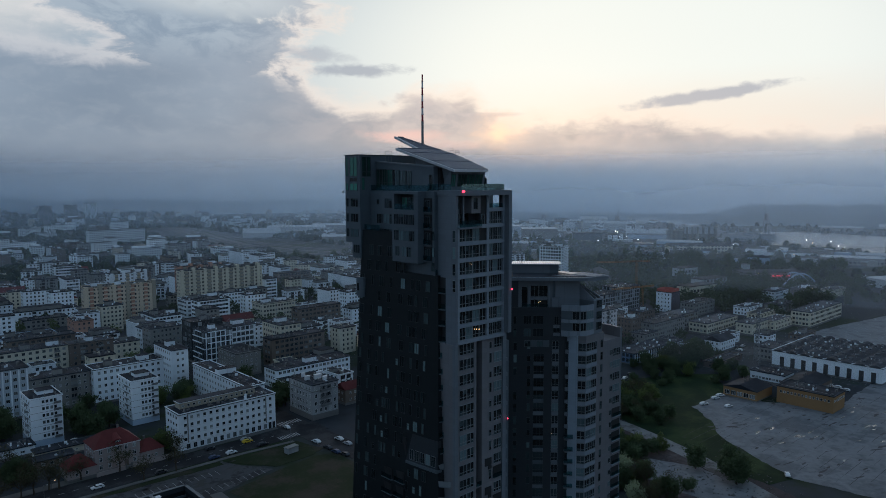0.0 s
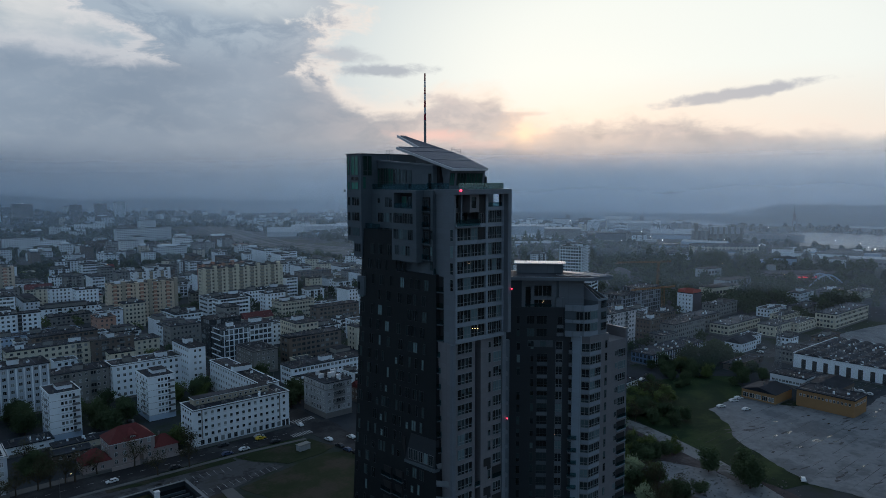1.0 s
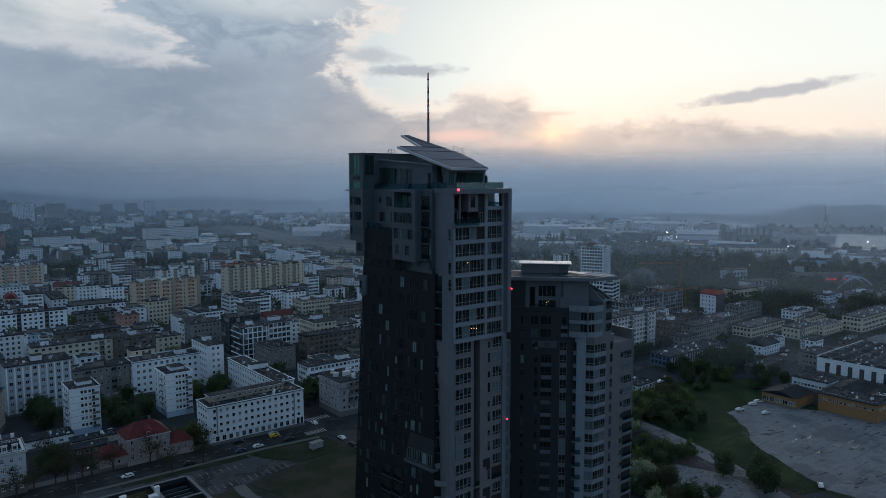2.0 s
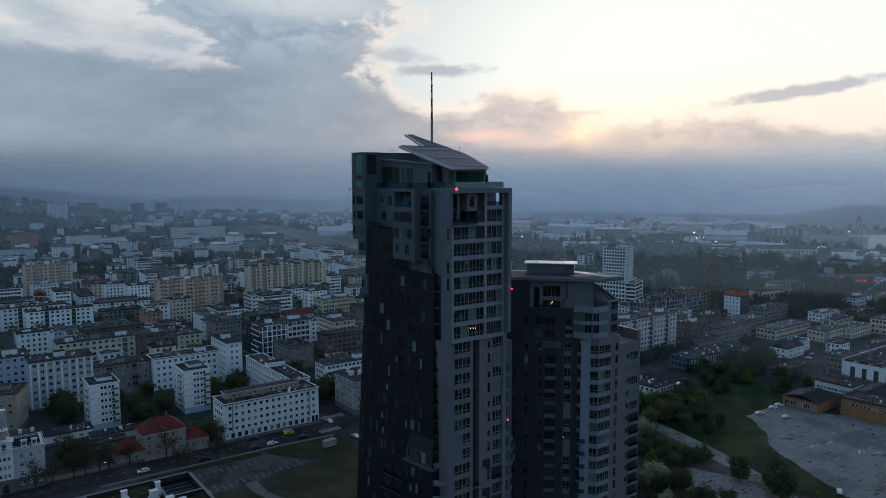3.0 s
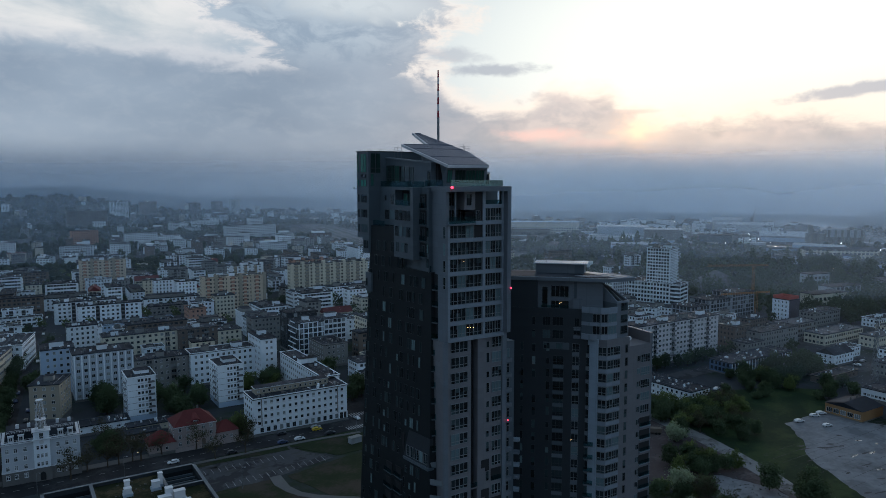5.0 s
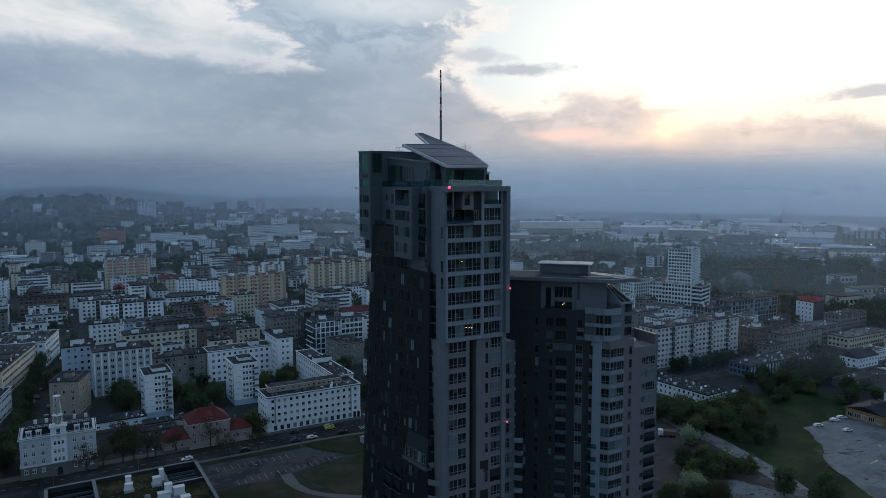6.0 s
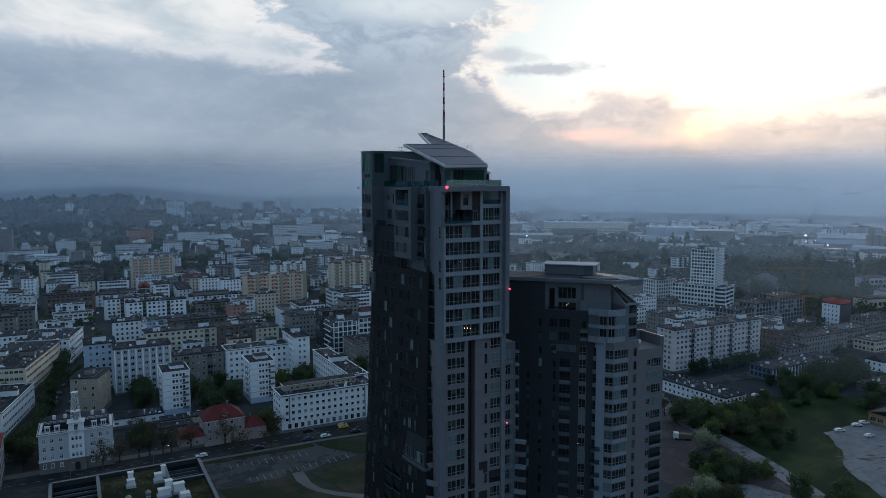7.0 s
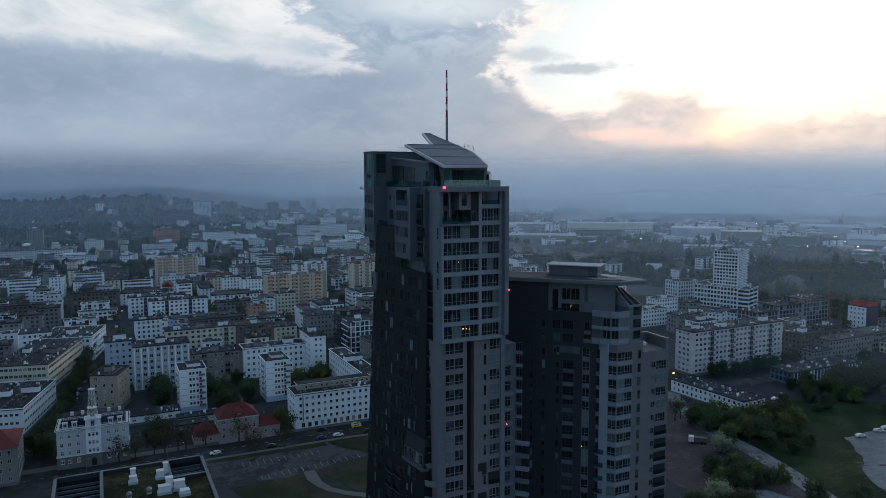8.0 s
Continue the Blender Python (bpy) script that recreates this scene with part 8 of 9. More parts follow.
def dock_crane(x, y, h, turn):
    r = tagged(root("dock_crane", x, y, 0, turn), "dark harbour crane with raised jib", "crane", "dock cranes")
    b = bmesh.new()
    for sx in (-5, 4):
        for sy in (-4, 3):
            box(b, sx, sx + 1.0, sy, sy + 1.0, 0, h * 0.4)
    box(b, -5, 5, -4, 4, h * 0.4, h * 0.4 + 2)
    part("portal", b, STEEL, r)
    b = bmesh.new()
    box(b, -4, 3, -3, 3, h * 0.4 + 2, h * 0.62)
    part("cab", b, STEEL, r)
    b = bmesh.new()
    v = [b.verts.new(p) for p in ((0, -0.8, h * 0.6), (2, -0.8, h * 0.6), (h * 0.5, -0.3, h), (h * 0.5 - 1, -0.3, h), (0, 0.8, h * 0.6), (2, 0.8, h * 0.6), (h * 0.5, 0.3, h), (h * 0.5 - 1, 0.3, h))]
    for f in ((0, 1, 2, 3), (7, 6, 5, 4), (1, 5, 6, 2), (4, 0, 3, 7)):
        b.faces.new([v[i] for i in f])
    part("jib", b, STEEL, r)


rng = random.Random(11)
for i in range(14):
    dock_crane(1250 + rng.uniform(-60, 900), 1000 + rng.uniform(-120, 900), rng.uniform(34, 58), rng.uniform(0, 360))
dock_crane(1330, 560, 40, 30)
dock_crane(1500, 640, 60, 200)

# countless low stores, stacks and yards of the harbour
def harbour_stores(n, seed):
    r = random.Random(seed)
    vs, fs, ms = [], [], []
    slots = [FAR_WALLS[0], FAR_WALLS[2], FAR_WALLS[3], BLUEW, SHEDM, FELT, PAVING]
    done = 0
    while done < n:
        a, d0 = r.uniform(30, 76), 900 + 1150 * r.random()
        x, y = d0 * math.sin(radians(a)), d0 * math.cos(radians(a))
        if any(inside(x + u, y + v, p) for p in BASINS for u in (-60, 60) for v in (-60, 60)) or 500 < x < 720 and y > 700 or a > 62 and d0 > 1600 or d0 < 1080 and r.random() < 0.75:
            continue
        w, d, h = r.choice((12, 20, 34, 60)) * r.uniform(0.7, 1.2), r.uniform(8, 22), r.choice((3, 4, 5, 7, 9)) * r.uniform(0.8, 1.2)
        m = pose(x, y, 0, 0, 0, -a + r.choice((0, 0, 90, -12)) + r.uniform(-6, 6))
        wall, top = r.choice((0, 1, 1, 1, 2, 3, 4)), r.choice((4, 4, 5, 5, 6))
        rise = r.choice((0.4, 0.4, 2.5))
        k = len(vs)
        vs.extend(m @ Vector(p) for p in ((0, 0, -1), (w, 0, -1), (w, d, -1), (0, d, -1), (0, 0, h), (w, 0, h), (w, d, h), (0, d, h), (0, d / 2, h + rise), (w, d / 2, h + rise)))
        for q, mi in (((0, 1, 5, 4), wall), ((1, 2, 6, 9, 5), wall), ((2, 3, 7, 6), wall), ((3, 0, 4, 8, 7), wall), ((4, 5, 9, 8), top), ((8, 9, 6, 7), top)):
            fs.append([k + i for i in q])
            ms.append(mi)
        done += 1
    me = bpy.data.meshes.new("harbour_stores")
    me.from_pydata(vs, [], fs)
    for mt in slots:
        me.materials.append(mt)
    me.polygons.foreach_set("material_index", ms)
    tagged(new("harbour_stores", me), "many low stores and stacks on the far quays", "stores", "", "stuff")


def inside(x, y, poly):
    odd = False
    for (xa, ya), (xb, yb) in zip(poly, poly[1:] + poly[:1]):
        if (ya > y) != (yb > y) and x < xa + (xb - xa) * (y - ya) / (yb - ya):
            odd = not odd
    return odd


harbour_stores(420, 9)

# ---- the town beyond: repeats of a few houses ----
rng = random.Random(21)
WALLS = [WHITE, WHITE, GREYR, WHITE, CREAM, WHITE, GREYR, WHITE, BROWN, WHITE, WHITE, WHITE, CREAM, WHITE, WHITE, GREYR]
NAMES = {WHITE.name: "white", CREAM.name: "cream", GREYR.name: "grey", BROWN.name: "brown", PINK.name: "salmon", OCHRE.name: "ochre"}
protos = []
for i in range(22):
    wl = WALLS[i % len(WALLS)]
    w, d, fl = rng.choice((rng.uniform(9, 18), rng.uniform(16, 30), rng.uniform(26, 44))), rng.uniform(9.5, 12.5), rng.choice((2, 3, 3, 4, 4, 5, 5, 6))
    tile = i == 12
    if tile:
        w, fl = 22.0, 3
    protos.append((block(NAMES[wl.name] + (" town house with red tiled roof" if tile else " flat-roofed apartment house in a town row"), -2000 - i * 60, -3000, w, d, fl, 3.0, wl,
                         "gable" if tile else "flat", win=(rng.choice((1.2, 1.6, 2.2)), 1.5, 2), pitch=rng.choice((2.5, 2.9, 3.3)), sides="flr", joined=True, heads=rng.choice((0, 1, 2, 3)), group="town houses", plinth=False, rise=4.0, seed=i, plain=True), w, d, fl, wl, tile))


def hill_z(x, y):
    """Height of the far slopes, which begin nearer in the west."""
    a, d = math.degrees(math.atan2(x, y)), math.hypot(x, y)
    east = min(1.0, max(0.0, (a - 61) / 5))
    west = min(1.0, max(0.0, (14 - a) / 9))
    d0 = 1650 + 900 * min(1.0, max(0.0, (a - 8) / 26)) * (1 - east)
    f = min(1.0, max(0.0, (d - d0) / (1300 - 350 * east - 350 * west)))
    top = 26 + 8 * math.sin(a * 0.16 + 1.1) + 5 * math.sin(a * 0.41) + 8 * east + 30 * west
    return top * f * f * (3 - 2 * f)


taken = []
for o in scene.objects:
    if o.parent is None and o.name.split(".")[0] not in ("ground", "camera", "sun") and o.type == "EMPTY":
        ws = [c for c in o.children if c.name.split(".")[0] == "wall" and c.data]
        for c in ws:
            q = [pose_of(o) @ v.co for v in c.data.vertices]
            taken.append((min(p.x for p in q) - 3, max(p.x for p in q) + 3, min(p.y for p in q) - 3, max(p.y for p in q) + 3))


def free(x, y, w, d):
    return all(x > b or x + w < a or y > e or y + d < c for a, b, c, e in taken)


def town(x, y):
    """Whether houses stand at this place."""
    a, r = math.degrees(math.atan2(x, y)), math.hypot(x, y)
    if a < -8 or a > 60 or r < 300 or r > 2700:
        return False
    if abs(x - (20 + (y - 255) * 0.085)) < 9 or abs(x - 163) < 10 and y < 420:
        return False
    if a > 37 and r > 520 and a < 60 and not (a < 44 and r < 700):
        return rng.random() < (0.025 if r < 1500 else 0.22)
    if 500 < x < 700 and 740 < y < 1650:
        return False
    if -25 < x < 178 and y < 366 or x > 330 and r < 620 and a > 40:
        return False
    clump = 0.5 + 0.9 * noise.noise((x * 0.004, y * 0.004, 3.1))
    if r > 1250 and a < 9:
        return rng.random() < 0.10 * clump
    return rng.random() < (0.97 if r < 700 else 0.75 + 0.4 * clump if r < 900 else 0.35 + 0.75 * clump if r < 1250 else 0.42 * clump if r < 1900 else 0.16 * clump)


def far_town(spots):
    """The houses past the near three hundred, joined: walls, roofs, stair heads and dark windows."""
    bm_v, bm_f, mats = [], [], []

    def solid(m, x0, x1, y0, y1, z0, z1, mi):
        k = len(bm_v)
        bm_v.extend(m @ Vector(p) for p in ((x0, y0, z0), (x1, y0, z0), (x1, y1, z0), (x0, y1, z0), (x0, y0, z1), (x1, y0, z1), (x1, y1, z1), (x0, y1, z1)))
        for q in ((4, 5, 6, 7), (0, 1, 5, 4), (1, 2, 6, 5), (2, 3, 7, 6), (3, 0, 4, 7)):
            bm_f.append([k + i for i in q])
            mats.append(mi)

    near = [WHITE, CREAM, GREYR, BROWN, PINK, OCHRE]
    slots = [*FAR_WALLS, FELT, PANE_J, RED_TILE]
    for m, w, d, fl, wl, tile in spots:
        H = 1 + fl * 3.1
        solid(m, 0, w, 0, d, -6, H, near.index(wl))
        solid(m, -0.3, w + 0.3, -0.3, d + 0.3, H, H + 0.5, 8 if tile else 6)
        solid(m, w * 0.3, w * 0.3 + 3, d * 0.4, d * 0.4 + 3, H + 0.5, H + 2.2, rng.choice((0, 2, 3)))
        for i in range(4):
            cx, cy = rng.uniform(0.5, w - 1.5), rng.uniform(0.5, d - 1.5)
            solid(m, cx, cx + rng.uniform(0.7, 1.8), cy, cy + 0.9, H + 0.5, H + rng.uniform(1.0, 2.0), rng.choice((0, 0, 2, 3)))
        if rng.random() < 0.15:
            solid(m, w * 0.1, w * 0.7, 2.0, d - 1.0, H + 0.5, H + 3.0, 0)
        for f in range(fl):
            for i in range(int(w / 3.2)):
                k = len(bm_v)
                x, z = 1.2 + i * 3.2, 1.8 + f * 3.1
                bm_v.extend(m @ Vector(p) for p in ((x, -0.06, z), (x + 1.5, -0.06, z), (x + 1.5, -0.06, z + 1.5), (x, -0.06, z + 1.5)))
                bm_f.append([k, k + 1, k + 2, k + 3])
                mats.append(7)
    me = bpy.data.meshes.new("far_town")
    me.from_pydata(bm_v, [], bm_f)
    for mt in slots:
        me.materials.append(mt)
    me.polygons.foreach_set("material_index", mats)
    tagged(new("far_town", me), "far rows of pale town houses in the haze", "town houses", "", "stuff")


house_count = 0
spots = []
y = 300.0
while y < 2700:
    x = -240.0
    while x < 1500:
        pr, w, d, fl, wl, tile = protos[rng.randrange(22)]
        far = math.hypot(x, y)
        side = rng.random() < 0.25
        ew, ed = (d, w) if side else (w, d)
        if town(x + ew / 2, y) and free(x, y, ew, ed):
            m = pose(x + (d if side else 0), y + rng.uniform(-1.5, 1.5), 0, 0, 0, (90 if side else 0) + rng.uniform(-2, 2) - (4 if y > 600 else 0))
            m.translation.z = hill_z(x, y)
            if house_count < 290:
                copy_thing(pr, m)
            else:
                spots.append((m, w, d, fl, wl, tile))
            house_count += 1
            taken.append((x - 1, x + ew + 1, y - 2, y + ed + 2))
        x += ew + rng.choice((0.2, 0.2, 0.5, 1, 8, 14)) * (1.0 if far < 900 else 2.2)
    y += rng.uniform(20, 28) * (1.0 if y < 900 else 1.4)
far_town(spots)
for pr, *_ in protos:
    for o in (*pr.children_recursive, pr):
        bpy.data.objects.remove(o)
# pale high blocks on the far hillside
for x, y, w, fl, wl in ((270, 1990, 44, 17, WHITE), (345, 2020, 44, 16, GREYR), (150, 1715, 80, 13, GREYR), (120, 1250, 40, 9, PINK), (196, 1230, 50, 7, WHITE), (-60, 1210, 22, 12, GREYR), (360, 1240, 90, 9, WHITE),
                       (480, 2050, 30, 14, GREYR), (560, 2120, 30, 14, GREYR), (620, 2150, 30, 15, WHITE), (455, 1420, 30, 10, WHITE)):
    block("pale high apartment slab on the far slope", x, y, w, 14, fl, 3.0, wl, win=(1.8, 1.4, 1), pitch=3.4, sides="fl", joined=True, heads=1, group="far slabs")

# ---- trees ----
def tree_meshes(seed, h, spread, leaves, size, leaf_mat, sparse=False):
    """Trunk with limbs, and a crown of many small leaf blades in uneven clumps."""
    r = random.Random(seed)
    bm = bmesh.new()

    def limb(p, q, r0, r1, n=6):
        d = (q - p).normalized()
        s = d.cross(Vector((0.3, 0.9, 0.1))).normalized()
        t = d.cross(s)
        a = [bm.verts.new(p + (s * math.cos(i * math.tau / n) + t * math.sin(i * math.tau / n)) * r0) for i in range(n)]
        b = [bm.verts.new(q + (s * math.cos(i * math.tau / n) + t * math.sin(i * math.tau / n)) * r1) for i in range(n)]
        for i in range(n):
            bm.faces.new((a[i], a[(i + 1) % n], b[(i + 1) % n], b[i]))

    fork = Vector((r.uniform(-0.2, 0.2), r.uniform(-0.2, 0.2), h * (0.3 if sparse else 0.2)))
    limb(Vector((0, 0, -0.1)), fork, 0.035 * h, 0.022 * h)
    tips = []
    for i in range(7):
        a = i * math.tau / 7 + r.uniform(-0.3, 0.3)
        q = Vector((math.cos(a) * spread * r.uniform(0.35, 0.7), math.sin(a) * spread * r.uniform(0.35, 0.7), h * r.uniform(0.5 if sparse else 0.3, 0.9)))
        limb(fork, q, 0.014 * h, 0.004 * h, 5)
        tips.append(q)
        for _ in range(2):
            q2 = q + Vector((r.uniform(-1, 1), r.uniform(-1, 1), r.uniform(-0.2, 0.8))) * spread * 0.35
            limb(q.lerp(fork, 0.35), q2, 0.006 * h, 0.002 * h, 4)
            tips.append(q2)
    tips.append(Vector((0, 0, h * 0.95)))
    trunk = mesh_of("trunk", bm, BARK)
    verts, faces = [], []
    for c in range(leaves):
        t = r.choice(tips)
        o = Vector((r.gauss(0, 1), r.gauss(0, 1), r.gauss(0, 0.8))) * spread * (0.19 if not sparse else 0.22)
        p = t + o
        if not sparse and c % 3 == 0:
            # the outer shell of the crown
            v = Vector((r.gauss(0, 1), r.gauss(0, 1), r.gauss(0, 1))).normalized()
            k = 0.82 + 0.22 * math.sin(5 * v.x + seed) * math.sin(4 * v.y + 2 * v.z)
            p = Vector((v.x * spread * 0.8 * k, v.y * spread * 0.8 * k, h * 0.52 + v.z * h * 0.42 * k))
        p.z = max(p.z, h * (0.25 if sparse else 0.07 + 0.08 * r.random()))
        d = Vector((r.gauss(0, 1), r.gauss(0, 1), r.gauss(0, 1))).normalized()
        e = d.cross(Vector((r.gauss(0, 1), r.gauss(0, 1), r.gauss(0, 1)))).normalized()
        s = size * r.uniform(0.6, 1.4)
        i = len(verts)
        verts += [p - d * s, p + e * s * 0.55, p + d * s, p - e * s * 0.55]
        faces.append((i, i + 1, i + 2, i + 3))
    me = bpy.data.meshes.new("crown")
    me.from_pydata(verts, [], faces)
    me.materials.append(leaf_mat)
    return trunk, me


KINDS = {"broad": ("broad green street tree with loose crown", tree_meshes(1, 10, 4.6, 2200, 0.38, LEAF)), "round": ("dense dark green tree between houses", tree_meshes(2, 8, 4.4, 2600, 0.36, LEAF)),
         "fresh": ("tree in fresh light spring leaf", tree_meshes(3, 8.5, 4.2, 2200, 0.36, LEAF_Y)), "bare": ("thin tree just coming into bud", tree_meshes(4, 11, 4.4, 700, 0.28, LEAF_B, True)),
         "bush": ("low dense dark green shrub", tree_meshes(5, 4.5, 3.4, 1700, 0.30, LEAF)), "blossom": ("shrub tree in pale blossom", tree_meshes(6, 7, 4.4, 3000, 0.32, BLOSSOM)),
         "poplar": ("tall narrow dark green tree", tree_meshes(7, 17, 3.0, 1500, 0.5, LEAF)), "big": ("big dark tree with wide crown", tree_meshes(8, 12, 6.5, 4600, 0.40, LEAF))}
rng = random.Random(31)


far_spots = []


def tree(kind, x, y, s=1.0):
    if math.hypot(x, y) > 470:
        far_spots.append((kind, x, y, s * rng.uniform(0.85, 1.2)))
        return
    label, (tr, cr) = KINDS[kind]
    r = tagged(root("tree" if kind != "bush" else "shrub", x, y, 0, rng.uniform(0, 360)), label, "tree" if kind != "bush" else "shrub", "trees")
    s *= rng.uniform(0.88, 1.14)
    r.scale = (s, s, s * rng.uniform(0.9, 1.1))
    for n, me in (("trunk", tr), ("crown", cr)):
        new(n, me).parent = r


def grove(kinds, x0, x1, y0, y1, n, s=1.0):
    for _ in range(n):
        x, y = rng.uniform(x0, x1), rng.uniform(y0, y1)
        if free(x - 2, y - 2, 4, 4):
            tree(rng.choice(kinds), x, y, s)


for x in (47, 54, 58, 63, 66, 108, 87, 74):
    tree("bare", x, 277 + rng.uniform(-1.5, 1), 0.9)
tree("bare", 91, 262, 0.8)
tree("bare", 103, 262, 0.8)
tree("fresh", 107, 284, 1.0)
tree("bare", 41, 271, 1.0)
grove(["round", "broad"], 82, 106, 318, 360, 12)
grove(["bare", "bush", "round"], 46, 68, 284, 308, 12, 0.8)
grove(["round", "broad"], 44, 66, 335, 366, 12)
grove(["round", "broad"], 2, 18, 285, 420, 22)
grove(["round", "fresh"], 122, 146, 335, 352, 7)
grove(["broad"], 158, 178, 300, 360, 8)
for i in range(22):
    y = 296 + i * 8.5
    tree(rng.choice(("broad", "round")), 11.5 + (y - 255) * 0.085 + rng.uniform(-1, 1), y, 0.85)
    if y > 372:
        tree(rng.choice(("broad", "round")), 29 + (y - 255) * 0.085 + rng.uniform(-1, 1), y + 3, 0.75)
tree("big", 251, 116, 1.0)
tree("big", 247, 112, 0.9)
tree("round", 249, 129, 0.95)
tree("blossom", 220, 143, 1.05)
tree("blossom", 258, 178, 0.95)
tree("blossom", 206, 128, 0.9)
grove(["round", "fresh", "bush"], 280, 312, 182, 206, 40, 0.85)
grove(["round", "bare", "fresh", "bush", "round"], 264, 296, 177, 216, 30, 0.85)
grove(["round", "fresh", "bush"], 234, 256, 147, 166, 14, 0.8)
grove(["bush", "round", "fresh", "bare"], 204, 230, 118, 146, 20, 0.85)
grove(["bush", "round"], 252, 300, 104, 140, 0, 0.7)
grove(["round", "bare", "bush"], 275, 300, 165, 190, 12, 0.7)
grove(["round", "fresh", "bare"], 298, 318, 186, 204, 18, 0.8)
tree("round", 268, 125, 0.7)
grove(["big", "round", "bush"], 385, 425, 200, 232, 22, 0.8)
grove(["round", "bush"], 335, 385, 196, 214, 12, 0.7)
grove(["bush", "round"], 362, 400, 168, 192, 9, 0.8)
grove(["round", "broad", "fresh"], 352, 402, 196, 228, 24, 0.8)
for i in range(9):
    tree("broad", 338 + i * 8, 258 + rng.uniform(-2, 2), 0.85)
grove(["broad", "round"], 420, 470, 240, 262, 8, 0.8)
grove(["big", "round", "broad"], 560, 790, 225, 420, 240, 1.15)
grove(["big", "round"], 620, 960, 300, 520, 140, 1.2)
grove(["big", "broad"], 386, 408, 203, 222, 9, 1.0)
grove(["broad", "fresh"], 440, 466, 250, 260, 5, 0.9)
grove(["big", "round", "broad"], 520, 720, 270, 340, 70, 1.0)
grove(["big", "poplar", "round"], 560, 900, 380, 560, 150, 1.05)
grove(["poplar", "big"], 700, 960, 520, 900, 120, 1.1)
grove(["big", "round"], 640, 1000, 180, 330, 80, 1.0)
grove(["big", "round", "broad"], 250, 420, 440, 640, 110, 1.0)
grove(["big", "round"], 430, 780, 560, 900, 130, 1.1)
grove(["round", "broad", "fresh"], 0, 300, 400, 900, 260, 0.9)
grove(["round", "broad"], 100, 500, 900, 1500, 110, 1.1)

# the trees farther off, joined
far_v, far_f, far_m = [], [], []
leaf_pick = np.random.RandomState(12)
for kind, x, y, s in far_spots:
    tr, cr = KINDS[kind][1]
    co = np.empty(len(cr.vertices) * 3, dtype=np.float64)
    cr.vertices.foreach_get("co", co)
    co = co.reshape(-1, 4, 3)
    pick = leaf_pick.permutation(len(co))[:260]
    co = co[pick]
    mid = co.mean(axis=1, keepdims=True)
    co = (mid + (co - mid) * 2.1) * s + np.array((x, y, 0.0))
    k = len(far_v)
    far_v.extend(map(tuple, co.reshape(-1, 3)))
    far_f.extend([(k + 4 * i, k + 4 * i + 1, k + 4 * i + 2, k + 4 * i + 3) for i in range(len(co))])
    far_m.extend([1 if kind == "fresh" else 2 if kind == "bare" else 0] * len(co))
me = bpy.data.meshes.new("grove")
me.from_pydata(far_v, [], far_f)
for mt in (LEAF, LEAF_Y, LEAF_B):
    me.materials.append(mt)
me.polygons.foreach_set("material_index", far_m)
tagged(new("grove", me), "dark groves of trees beyond the houses", "trees", "", "stuff")


# far woods: countless crowns as one stand each
def woods(name, label, place, n, seed, size):
    r = random.Random(seed)
    verts, faces = [], []
    for _ in range(n):
        x, y, z = place(r)
        s = size * r.uniform(0.7, 1.5)
        k = len(verts)
        a0 = r.uniform(0, 6.28)
        ring = [(x + s * r.uniform(0.7, 1.1) * math.cos(a0 + j * math.tau / 6), y + s * r.uniform(0.7, 1.1) * math.sin(a0 + j * math.tau / 6), z + s * r.uniform(0.2, 0.7)) for j in range(6)]
        ring2 = [(x + s * 0.8 * r.uniform(0.7, 1.1) * math.cos(a0 + 0.5 + j * math.tau / 6), y + s * 0.8 * r.uniform(0.7, 1.1) * math.sin(a0 + 0.5 + j * math.tau / 6), z + s * r.uniform(1.0, 1.4)) for j in range(6)]
        foot = [(px, py, z - 3) for px, py, _ in ring]
        verts += foot + ring + ring2 + [(x, y, z + s * r.uniform(1.4, 1.8))]
        for j in range(6):
            m = (j + 1) % 6
            faces += [(k + j, k + m, k + 6 + m, k + 6 + j), (k + 6 + j, k + 6 + m, k + 12 + j), (k + 6 + m, k + 12 + m, k + 12 + j), (k + 12 + j, k + 12 + m, k + 18)]
    me = bpy.data.meshes.new(name)
    me.from_pydata(verts, [], faces)
    me.materials.append(WOODS)
    return tagged(new(name, me), label, "woods", "", "stuff")


def on_ridge(r):
    while True:
        a, d = r.uniform(-14, 84), r.uniform(1600, 4300)
        x, y = d * math.sin(radians(a)), d * math.cos(radians(a))
        if (hill_z(x, y) > 2 or d > 3000) and free(x - 6, y - 6, 12, 12):
            return x, y, hill_z(x, y)


bm = bmesh.new()
grid = []
for i in range(60):
    a = -16 + 102 * i / 59
    row = []
    for j in range(18):
        d = 1600 + 3140 * j / 17
        p = (d * math.sin(radians(a)), d * math.cos(radians(a)))
        row.append(bm.verts.new((*p, hill_z(*p) + 0.03 - 1.5 * (j == 0))))
    grid.append(row)
for r0, r1 in zip(grid, grid[1:]):
    for j in range(17):
        bm.faces.new((r0[j], r0[j + 1], r1[j + 1], r1[j]))
bmesh.ops.recalc_face_normals(bm, faces=bm.faces)
tagged(part("far_hills", bm, WOODS), "low wooded hills dim in the haze", "hills", "", "structure")
woods("far_woods", "dark woods on the far hills", on_ridge, 12000, 5, 5.5)


